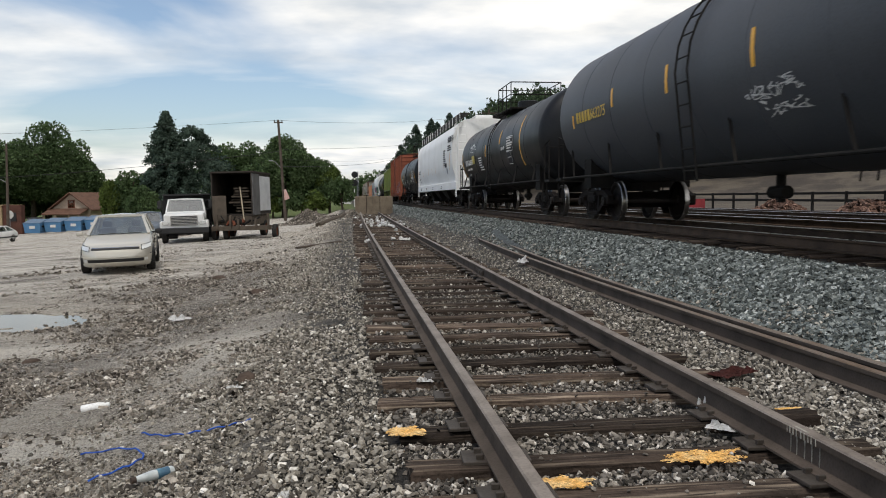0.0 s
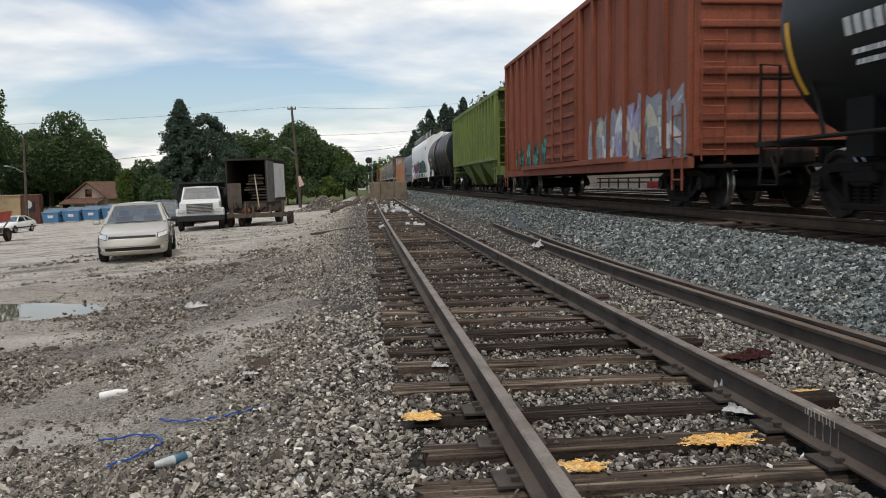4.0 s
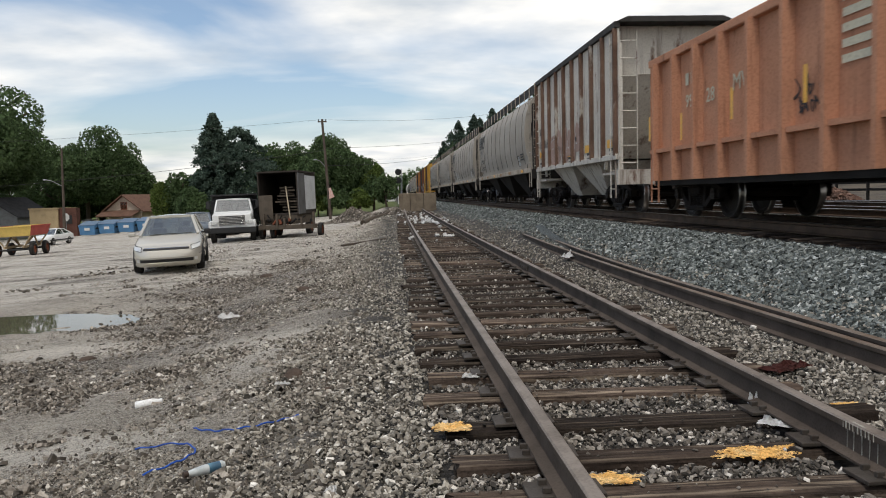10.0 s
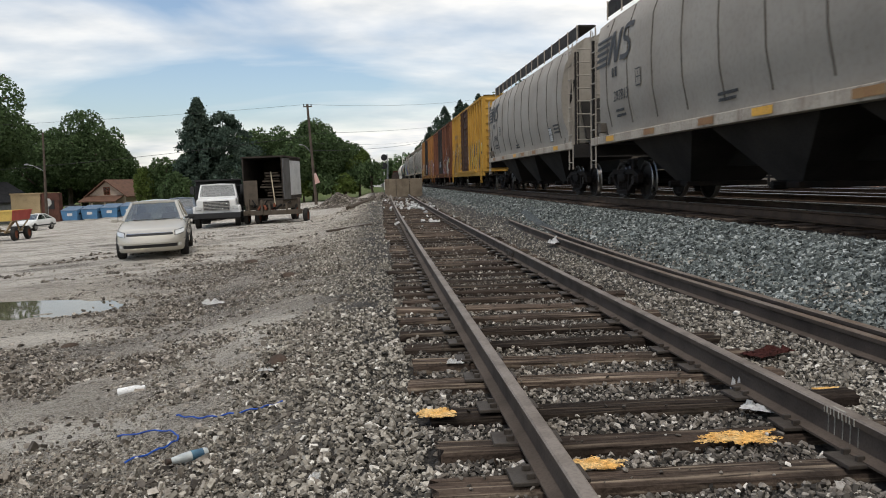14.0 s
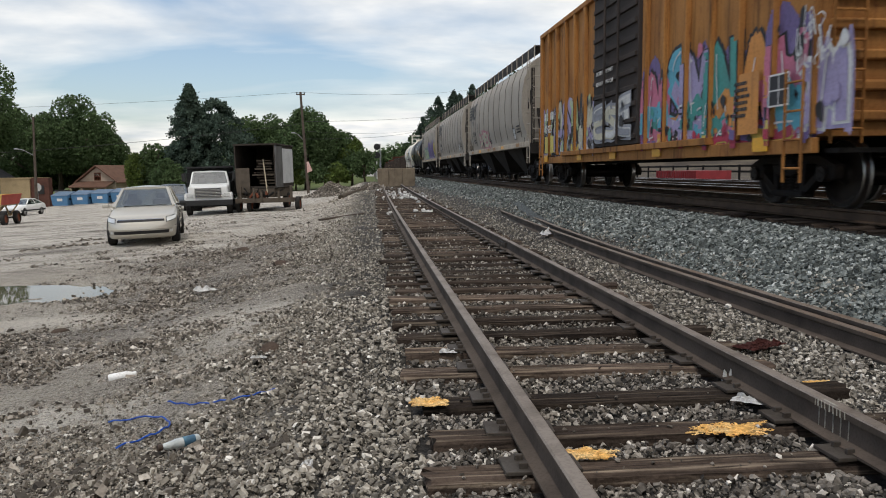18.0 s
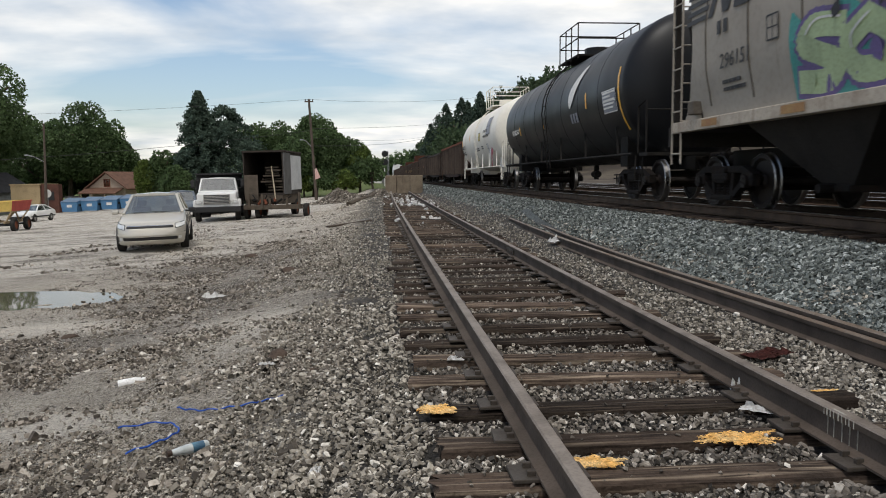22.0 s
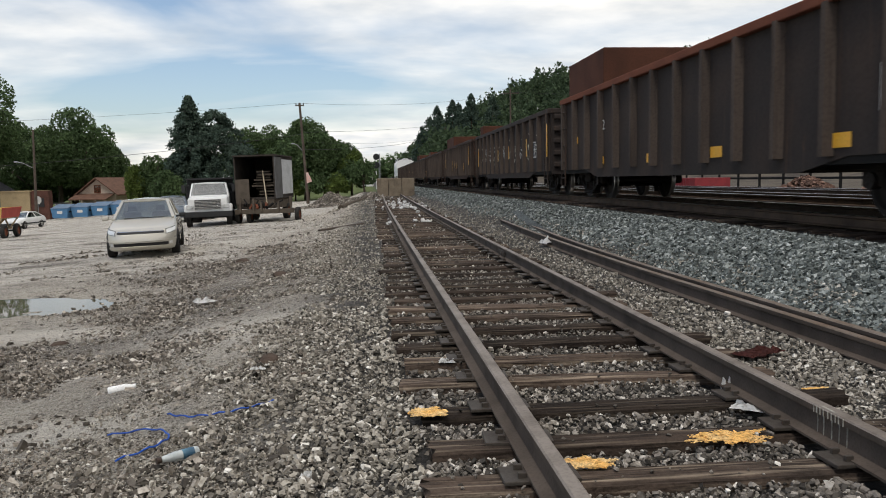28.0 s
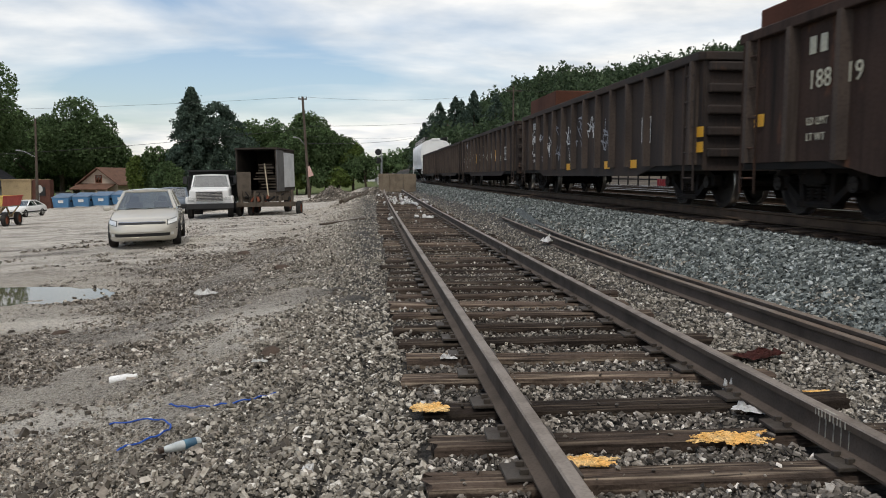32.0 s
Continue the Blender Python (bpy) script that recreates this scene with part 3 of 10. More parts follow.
CREAM = material("cream tank paint", (0.78, 0.745, 0.66), (0.68, 0.63, 0.53), rough=0.5, scale=0.6, fine=9, bump=0.03, streak=0.15, bump_dist=0.004, mottle=0.15)
BEIGE = material("grey-beige hopper paint", (0.35, 0.315, 0.265), (0.29, 0.256, 0.213), rough=0.65, scale=0.7, fine=12, bump=0.08, streak=0.22, bump_dist=0.004, mottle=0.3, runs=((0.185, 0.158, 0.125), 0.22))
GREEN = material("olive green car paint", (0.17, 0.22, 0.055), (0.13, 0.16, 0.06), rough=0.65, scale=0.9, fine=30, bump=0.08, streak=0.3, rust=0.12, bump_dist=0.004, runs=((0.07, 0.075, 0.035), 0.5))
GREY = material("flat grey car paint", (0.20, 0.21, 0.22), (0.16, 0.165, 0.17), rough=0.55, scale=0.8, fine=30, bump=0.06, streak=0.15, bump_dist=0.004)
RUSTORANGE = material("faded orange-red car paint", (0.51, 0.255, 0.155), (0.42, 0.2, 0.12), rough=0.75, scale=0.9, fine=30, bump=0.04, streak=0.25, rust=0.15, bump_dist=0.004, runs=((0.17, 0.08, 0.05), 0.36))
RUSTWHITE = material("rust-streaked white car paint", (0.60, 0.565, 0.50), (0.50, 0.455, 0.40), rough=0.75, scale=0.9, fine=30, bump=0.1, streak=0.35, rust=0.3, rust_col=(0.15, 0.085, 0.06), bump_dist=0.004, runs=((0.12, 0.07, 0.048), 0.62))
RIBRUST = material("rust-eaten white rib paint", (0.17, 0.105, 0.075), (0.085, 0.05, 0.036), rough=0.85, scale=1.4, fine=24, bump=0.3, streak=0.3, rust=0.36, rust_col=(0.42, 0.38, 0.33), bump_dist=0.006)
BOXBROWN = material("brown box car paint", (0.20, 0.082, 0.045), (0.13, 0.056, 0.034), rough=0.75, scale=0.8, fine=30, bump=0.1, streak=0.5, rust=0.35, rust_col=(0.055, 0.028, 0.02), bump_dist=0.004, runs=((0.035, 0.02, 0.015), 0.7))
BOXRED = material("red-brown box car paint", (0.27, 0.085, 0.05), (0.2, 0.07, 0.042), rough=0.72, scale=0.8, fine=30, bump=0.1, streak=0.25, bump_dist=0.004, runs=((0.09, 0.035, 0.025), 0.5))
YELLOW = material("yellow box car paint", (0.52, 0.30, 0.06), (0.42, 0.235, 0.05), rough=0.7, scale=0.8, fine=30, bump=0.08, streak=0.3, rust=0.1, bump_dist=0.004, runs=((0.13, 0.07, 0.03), 0.45))
GONBLACK = material("sooty black gondola paint", (0.037, 0.030, 0.027), (0.058, 0.042, 0.034), rough=0.75, scale=0.8, fine=25, bump=0.15, streak=0.35, rust=0.16, rust_col=(0.085, 0.047, 0.031), bump_dist=0.006, runs=((0.085, 0.05, 0.034), 0.4))
GONBROWN = material("rusty brown gondola paint", (0.055, 0.034, 0.026), (0.034, 0.023, 0.019), rough=0.8, scale=0.8, fine=25, bump=0.15, streak=0.35, rust=0.32, rust_col=(0.11, 0.052, 0.031), bump_dist=0.006, runs=((0.016, 0.012, 0.01), 0.75))
# lighter and browner than the side walls, so the ribs stand out
GONRIB = material("lighter gondola rib paint", (0.082, 0.062, 0.05), (0.05, 0.039, 0.033), rough=0.8, scale=0.9, fine=25, bump=0.15, streak=0.3, bump_dist=0.006, runs=((0.035, 0.026, 0.021), 0.5))
for dull in (BLACK,):
    dull.node_tree.nodes["Principled BSDF"].inputs["Specular IOR Level"].default_value = 0.2
RIMRUST = material("rusted steel", (0.17, 0.06, 0.035), (0.11, 0.042, 0.028), rough=0.85, scale=1.2, fine=40, bump=0.2, bump_dist=0.005)
UNDER = material("dark underframe paint", (0.013, 0.012, 0.011), (0.024, 0.021, 0.018), rough=0.8, scale=2, fine=40, bump=0.2, bump_dist=0.006)
REFLECT = material("yellow reflector tape", (0.78, 0.40, 0.03), (0.7, 0.36, 0.04), rough=0.4, scale=6, fine=40, bump=0.0)
MARKWHITE = material("white stencil paint", (0.72, 0.71, 0.68), (0.6, 0.59, 0.56), rough=0.6, scale=5, fine=40, bump=0.0)
MARKBLACK = material("black stencil paint", (0.035, 0.035, 0.037), (0.05, 0.05, 0.05), rough=0.6, scale=5, fine=40, bump=0.0)
MARKYELLOW = material("gold stencil paint", (0.62, 0.42, 0.08), (0.5, 0.35, 0.08), rough=0.6, scale=5, fine=40, bump=0.0)

LOADRUST = material("rust-brown load steel", (0.085, 0.034, 0.021), (0.055, 0.025, 0.017), rough=0.85, scale=1.2, fine=30, bump=0.1, streak=0.2, bump_dist=0.004)
# grime plus the shade below and inside the hoppers, put into one colour
BAYSHADE = material("grimy shaded hopper bay", (0.034, 0.03, 0.027), (0.019, 0.017, 0.016), rough=0.85, scale=1.2, fine=25, bump=0.15, streak=0.4, bump_dist=0.006)

HOPSILL = material("pale weathered sill paint", (0.48, 0.42, 0.34), (0.33, 0.27, 0.21), rough=0.7, scale=1.6, fine=20, bump=0.1, streak=0.3, bump_dist=0.004, runs=((0.17, 0.12, 0.085), 0.55))
HOPSEAM = material("grimy weld seam", (0.13, 0.113, 0.093), (0.085, 0.073, 0.06), rough=0.8, scale=2, fine=25, bump=0.1, bump_dist=0.004)
OLDTAPE = material("faded brown reflector tape", (0.30, 0.15, 0.065), (0.36, 0.22, 0.09), rough=0.6, scale=3, fine=30, bump=0.0)
DARKGRATE = material("dark walkway grating", (0.05, 0.047, 0.044), (0.032, 0.03, 0.028), rough=0.75, scale=4, fine=60, bump=0.2)
TRUCK = {}


def truck_meshes():
    if TRUCK:
        return TRUCK
    bm = bmesh.new()
    for s in (-1, 1):
        x = 1.0 * s
        box(bm, x - 0.07, x + 0.07, -0.75, 0.75, 0.60, 0.72, 0.02)
        for e in (-1, 1):
            plate(bm, (x, 0.70 * e, 0.66), (x, 1.08 * e, 0.52), 0.14, 0.13)
            box(bm, x - 0.08, x + 0.08, 0.89 * e - 0.21, 0.89 * e + 0.21, 0.38, 0.58, 0.03)
            plate(bm, (x, 0.72 * e, 0.44), (x, 0.36 * e, 0.20), 0.13, 0.10)
            plate(bm, (x, 0.33 * e, 0.20), (x, 0.40 * e, 0.64), 0.12, 0.10)
        box(bm, x - 0.1, x + 0.1, -0.42, 0.42, 0.13, 0.22, 0.02)
        box(bm, x - 0.13, x + 0.13, -0.30, 0.30, 0.46, 0.60, 0.03)
        for yy in (-0.19, 0.0, 0.19):
            for k in range(5):
                bar(bm, (x - 0.02 * s, yy, 0.225 + 0.048 * k), (x - 0.02 * s, yy, 0.25 + 0.048 * k), 0.085, 10)
            bar(bm, (x - 0.02 * s, yy, 0.2), (x - 0.02 * s, yy, 0.47), 0.055, 8)
    box(bm, -1.12, 1.12, -0.2, 0.2, 0.42, 0.68, 0.03)
    box(bm, -0.9, 0.9, -0.62, -0.52, 0.30, 0.40)
    box(bm, -0.9, 0.9, 0.52, 0.62, 0.30, 0.40)
    me = bpy.data.meshes.new("truck_frame")
    bm.to_mesh(me)
    bm.free()
    me.materials.append(IRON)
    TRUCK["frame"] = me
    bm = bmesh.new()
    r = 0.457
    prof = [(-0.06, 0.0), (-0.06, 0.10), (-0.02, 0.14), (-0.01, 0.34), (-0.055, 0.385), (-0.055, r - 0.012), (-0.045, r), (0.04, r + 0.004), (0.05, r + 0.022), (0.065, r + 0.022), (0.07, r), (0.07, 0.385), (0.03, 0.34), (0.04, 0.14), (0.08, 0.10), (0.08, 0.0)]
    lathe(bm, [(0.76 + s * 1.0 - 0.0, q) for s, q in [(-v[0], v[1]) for v in prof]], axis="x", seg=28)
    lathe(bm, [(-0.76 + s, q) for s, q in [(v[0], v[1]) for v in prof]], axis="x", seg=28)
    bar(bm, (-1.02, 0, 0), (1.02, 0, 0), 0.075, 12)
    for s in (-1, 1):
        bar(bm, (s * 1.0, 0, 0), (s * 1.13, 0, 0), 0.105, 12)
        for k in range(3):
            a = k * 2.094
            box(bm, s * 1.13 - 0.012, s * 1.13 + 0.012, 0.055 * math.cos(a) - 0.016, 0.055 * math.cos(a) + 0.016, 0.055 * math.sin(a) - 0.016, 0.055 * math.sin(a) + 0.016)
    me = bpy.data.meshes.new("wheelset")
    bm.to_mesh(me)
    bm.free()
    me.materials.append(WHEEL)
    me.materials.append(RAIL_SHINE)
    for p in me.polygons:
        if math.hypot(p.center.y, p.center.z) > 0.444:
            p.material_index = 1
    me.polygons.foreach_set("use_smooth", [True] * len(me.polygons))
    me.set_sharp_from_angle(angle=radians(30))
    TRUCK["wheelset"] = me
    bm = bmesh.new()
    bar(bm, (0, 0, 0), (0, 0.55, 0), 0.09, 10)
    box(bm, -0.16, 0.16, 0.5, 0.78, -0.15, 0.15, 0.05)
    box(bm, -0.22, 0.02, 0.72, 0.86, -0.13, 0.13, 0.05)
    bent(bm, [(-0.35, 0.2, 0.05), (-0.42, 0.3, -0.25), (-0.45, 0.35, -0.3)], 0.025, 6)
    bent(bm, [(0.28, 0.35, 0.0), (0.30, 0.6, -0.32), (0.24, 0.85, -0.25)], 0.035, 6)
    me = bpy.data.meshes.new("coupler")
    bm.to_mesh(me)
    bm.free()
    me.materials.append(IRON)
    TRUCK["coupler"] = me
    return TRUCK


WHEELS = []


def running_gear(car, L, truck_y, sill_z=0.95, sill=True, mat=None):
    """Trucks with their wheelsets, couplers and the centre sill. L: over the couplers."""
    tm = truck_meshes()
    for e in (-1, 1):
        t = part("truck", tm["frame"], None, car, "sooty cast-iron truck frame with coil springs")
        t.matrix_basis = pose(0, e * truck_y, 0)
        for w in (-0.89, 0.89):
            ws = part("wheelset", tm["wheelset"], None, t)
            ws.matrix_basis = pose(0, w, 0.457)
            WHEELS.append((ws, w))
        c = part("coupler", tm["coupler"], None, car, "heavy iron knuckle coupler")
        c.matrix_basis = pose(0, e * (L / 2 - 0.8), 0.88, 0, 0, 0 if e > 0 else 180)
    if sill:
        bm = bmesh.new()
        box(bm, -0.2, 0.2, -L / 2 + 0.75, L / 2 - 0.75, sill_z - 0.25, sill_z + 0.08)
        part("centre_sill", bm, mat or UNDER, car)


def ladder_bm(h, w=0.42, n=6, r=0.016):
    bm = bmesh.new()
    for s in (-1, 1):
        plate(bm, (0, s * w / 2, 0), (0, s * w / 2, h), 0.036, 0.014)
    for k in range(n):
        z = h * (k + 0.5) / n
        bar(bm, (0, -w / 2, z), (0, w / 2, z), r, 6)
    return bm


def word(name, text, size, mat, parent, m, label=""):
    """Lettering in the built-in font, as a flat mesh."""
    cu = bpy.data.curves.new(name, "FONT")
    cu.body, cu.size, cu.extrude, cu.resolution_u = text, size, 0.002, 2
    tmp = bpy.data.objects.new(name, cu)
    me = bpy.data.meshes.new_from_object(tmp)
    bpy.data.objects.remove(tmp)
    bpy.data.curves.remove(cu)
    me.materials.clear()
    me.materials.append(mat)
    ob = new(name, me)
    ob.parent = parent
    ob.matrix_basis = m
    return tagged(ob, label, kind="stuff")


def on_side(x, y, z):
    """A pose for lettering on the side that faces -x: the text runs towards -y."""
    return Matrix.Translation((x, y, z)) @ Matrix(((0, 0, -1, 0), (-1, 0, 0, 0), (0, 1, 0, 0), (0, 0, 0, 1)))


def small_print(car, x, y, z, w, rows, mat, size=0.07, tilt=None, seed=0):
    """Unreadable stencilling: short bars of the height of the letters."""
    rnd = random.Random(seed)
    bm = bmesh.new()
    for r in range(rows):
        yy = y + w / 2
        end = y - w / 2 + rnd.uniform(0, w * 0.4)
        while yy > end:
            g = rnd.uniform(0.5, 2.2) * size
            xx = x if tilt is None else tilt(z - r * size * 1.9)
            box(bm, xx - 0.004, xx + 0.004, yy - g, yy, z - r * size * 1.9 - size / 2, z - r * size * 1.9 + size / 2)
            yy -= g + size * 0.5
    tagged(part("stencilling", bm, mat, car, "rows of small stencilled print"), kind="stuff")


def tank_car(name, L, R, mat, label, rail_mat, seed, stripes=(), dome=True, zc=2.42, mid_ladder=True, end_rail=False):
    car = thing(name, pose(0, 0, 0), label, "tank car", "cars of the freight train")
    T = L / 2 - 0.85
    bm = bmesh.new()
    prof = []
    for k in range(11):
        a = math.pi / 2 * k / 10
        prof.append((-T + 0.62 * (1 - math.sin(a)) if False else -T + 0.62 - 0.62 * math.cos(a), R * math.sin(a)))
    body = []
    for yy in np.linspace(-T + 0.62, T - 0.62, 9)[1:-1]:
        body += [(yy - 0.012, R), (yy - 0.004, R + 0.006), (yy + 0.004, R + 0.006), (yy + 0.012, R)]
    prof = prof + body + [(-s, r) for s, r in prof[::-1]]
    lathe(bm, prof, axis="y", seg=48, m=Matrix.Translation((0, 0, zc)))
    smooth(part("tank", bm, mat, car), 25)
    # saddles, stub sills, running rail along each side
    for e in (-1, 1):
        bm = bmesh.new()
        box(bm, -1.25, 1.25, e * (T - 1.6) - 0.25, e * (T - 1.6) + 0.25, 0.78, zc - R * 0.55)
        box(bm, -0.22, 0.22, e * (L / 2 - 0.75) - 2.6 if e > 0 else -L / 2 + 0.75, e * (L / 2 - 0.75) if e > 0 else -L / 2 + 0.75 + 2.6, 0.7, 1.02)
        box(bm, -1.5, 1.5, e * (L / 2 - 0.6) - 0.4, e * (L / 2 - 0.6) + 0.1, 0.98, 1.05)
        part("saddle", bm, UNDER if mat is not CREAM else mat, car)
        bm = bmesh.new()
        y0 = e * (L / 2 - 0.5)
        for s in (-1, 1):
            bent(bm, [(s * 1.42, y0 - e * 0.5, 1.05), (s * 1.42, y0 - e * 0.5, 2.05), (s * 1.42, y0, 2.15), (s * 1.42, y0, 1.05)], 0.022, 6)
            bent(bm, [(s * 1.45, y0 - e * 0.1, 1.0), (s * 1.47, y0 - e * 0.1, 0.45), (s * 1.47, y0 - e * 0.55, 0.45), (s * 1.45, y0 - e * 0.55, 1.0)], 0.02, 6)
        bar(bm, (-1.42, y0, 1.95), (1.42, y0, 1.95), 0.02, 6)
        part("end_handrail", bm, rail_mat, car)
    for s in (-1, 1):
        bm = bmesh.new()
        bar(bm, (s * 1.5, -L / 2 + 1.2, 1.04), (s * 1.5, L / 2 - 1.2, 1.04), 0.028, 8)
        for yy in np.linspace(-T + 1.3, T - 1.3, 6):
            plate(bm, (s * 1.5, yy, 1.04), (s * R * 0.86, yy + 0.35, zc - R * 0.5), 0.05, 0.02)
        part("side_rail", bm, rail_mat, car)
    bm = bmesh.new()
    bar(bm, (0, -0.2, 0.62), (0, 0.25, 0.62), 0.11, 12)
    bar(bm, (0, 0.0, 0.45), (0, 0.0, zc - R + 0.05), 0.08, 10)
    part("bottom_valve", bm, UNDER, car)
    if dome:
        bm = bmesh.new()
        lathe(bm, [(zc + R - 0.08, 0.0), (zc + R - 0.08, 0.42), (zc + R + 0.36, 0.42), (zc + R + 0.38, 0.38), (zc + R + 0.38, 0.0)], axis="z", seg=20)
        part("valve_housing", bm, mat, car)
        bm = bmesh.new()
        box(bm, -0.95, 0.95, -1.15, 1.15, zc + R - 0.02, zc + R + 0.03)
        for z in (0.5, 0.95):
            bent(bm, [(-0.95, -1.15, zc + R + z), (-0.95, 1.15, zc + R + z), (0.95, 1.15, zc + R + z), (0.95, -1.15, zc + R + z), (-0.95, -1.15, zc + R + z)], 0.02, 6)
        for sx in (-0.95, 0.95):
            for sy in (-1.15, -0.35, 0.35, 1.15):
                bar(bm, (sx, sy, zc + R - 0.1), (sx, sy, zc + R + 0.95), 0.02, 6)
        part("top_platform", bm, rail_mat, car, "handrail round the top platform")
    if mid_ladder:
        for s in (-1, 1):
            bm = bmesh.new()
            pts = [(s * 1.56, zc - R - 0.1), (s * (R + 0.1), zc)] + [(s * (R + 0.1) * math.cos(a), zc + (R + 0.1) * math.sin(a)) for a in np.linspace(0.25, 1.0, 5)]
            for w in (-0.22, 0.22):
                bent(bm, [(p[0], w, p[1]) for p in pts], 0.018, 6)
            for a, b in zip(pts, pts[1:]):
                n = max(1, int(math.dist(a, b) / 0.3))
                for k in range(n):
                    u = (k + 0.5) / n
                    bar(bm, (a[0] + (b[0] - a[0]) * u, -0.22, a[1] + (b[1] - a[1]) * u), (a[0] + (b[0] - a[0]) * u, 0.22, a[1] + (b[1] - a[1]) * u), 0.014, 6)
            part("ladder", bm, rail_mat, car)

    def surf(z):
        return -math.sqrt(max(0.01, (R + 0.008) ** 2 - (z - zc) ** 2))

    for y, z0, z1 in stripes:
        bm = bmesh.new()
        n = 7
        rings = []
        for k in range(n):
            z = z0 + (z1 - z0) * k / (n - 1)
            x = surf(z)
            rings.append([(x, y - 0.045, z), (x, y + 0.045, z), (x + 0.01, y + 0.045, z), (x + 0.01, y - 0.045, z)])
        loft(bm, rings)
        part("reflector_stripe", bm, REFLECT, car, "worn yellow reflector stripe")
    running_gear(car, L, L / 2 - 2.3, sill=False)
    return car, surf


def hopper_profile(wb, wm, zb, zt):
    return [(wb, zb), (wb + 0.02, zb + 0.25), (wm - 0.03, zb + 0.75), (wm, (zb + zt) / 2), (wm - 0.05, zt - 0.75), (wm - 0.22, zt - 0.28), (wm - 0.55, zt - 0.03), (0.35, zt + 0.06), (0, zt + 0.08)]


def hopper_x(prof, z):
    """Half width of the side at a height."""
    for (xa, za), (xb, zb) in zip(prof, prof[1:]):
        if za <= z <= zb:
            return xa + (xb - xa) * (z - za) / (zb - za)
    return prof[0][0]


def curved_hopper(name, L, mat, label, bays=3, zt=4.28, zb=1.48, wm=1.58, board=True, seams=True, cut=0.45, sill_h=0.17, hollow=0.65, end_gap=0.85):
    """Covered hopper with bowed sides."""
    car = thing(name, pose(0, 0, 0), label, "hopper car", "cars of the freight train")
    coarse = hopper_profile(1.42, wm, zb, zt)
    half = [(hopper_x(coarse, z), z) for z in np.linspace(zb, zt - 0.75, 12)] + coarse[5:]
    Lb = L / 2 - end_gap
    z_cut = zt - 0.95

    def ring(y, lift, bow=0.0):
        pts = []
        for x, z in half:
            z2 = max(z, zb + (z_cut - zb) * lift)
            pts.append((hopper_x(half, z2) if z2 > z else x, z2))
        q = [(x, y + bow * (1 - abs(2 * min(1.0, max(0.0, (z - zb) / (zt - 0.35 - zb))) - 1.0) ** 2.2), z) for x, z in pts]
        return q + [(-x, yy, z) for x, yy, z in q[-2::-1]]
    rings = []
    ends = [(0.0, 1.0), (0.15, 0.86), (0.35, 0.72), (0.8, 0.40), (1.25, 0.12), (1.5, 0.0)]
    open_end = cut < 1
    if open_end:
        rings += [ring(-Lb + cut, 0.0, hollow)]
    else:
        rings += [ring(-Lb + d * cut / 1.5, lift) for d, lift in ends]
    for y in np.linspace(-Lb + cut + hollow + 0.3, Lb - cut - hollow - 0.3, 11):
        rings.append(ring(y, 0.0))
    if open_end:
        rings += [ring(Lb - cut, 0.0, -hollow)]
    else:
        rings += [ring(Lb - d * cut / 1.5, lift) for d, lift in ends[::-1]]
    bm = bmesh.new()
    loft(bm, rings)
    smooth(part("body", bm, mat, car), 40)
    if open_end:
        for e in (-1, 1):
            bm = bmesh.new()
            yb = e * (Lb - cut - hollow - 0.12)
            box(bm, -1.40, 1.40, yb - 0.02, yb + 0.02, zb - 0.05, zt - 0.35)
            plate(bm, (0, yb, zt - 1.0), (0, e * (Lb - 0.1), zb + 0.1), 2.2, 0.05)
            # on beige cars the sheet's dark colour carries the shade of the open end
            part("end_bulkhead", bm, mat if mat == WHITE else BAYSHADE, car, "end sheet below the roof")
    if seams:
        me = None
        for s in (-1,):
            for y in np.linspace(-Lb + cut + hollow + 0.55, Lb - cut - hollow - 0.55, 10):
                if me is None:
                    bm = bmesh.new()
                    rr = []
                    for x, z in half[1:13]:
                        rr.append([(s * (x + 0.016), -0.012, z), (s * (x + 0.016), 0.012, z), (s * (x - 0.02), 0.012, z), (s * (x - 0.02), -0.012, z)])
                    loft(bm, rr)
                    me = part("seam", bm, HOPSEAM, car)
                    me.matrix_basis = pose(0, y, 0)
                else:
                    again("seam", me, car, pose(0, y, 0))
    # side sills
    for s in (-1, 1):
        bm = bmesh.new()
        box(bm, s * 1.43 - 0.09, s * 1.43 + 0.09, -Lb + 0.12, Lb - 0.12, zb - sill_h, zb + 0.02, 0.012)
        part("side_sill", bm, HOPSILL if mat == BEIGE else mat, car)
    hopper_bays(car, bays, Lb - max(cut, 2.2), zb, mat)
    hopper_ends(car, Lb, zb, zt, mat, BAYSHADE if open_end and mat != WHITE else mat)
    if board:
        roof_walk(car, Lb, zt, mat)
    running_gear(car, L, L / 2 - 2.15)
    return car, lambda z: -hopper_x(half, z) - 0.008


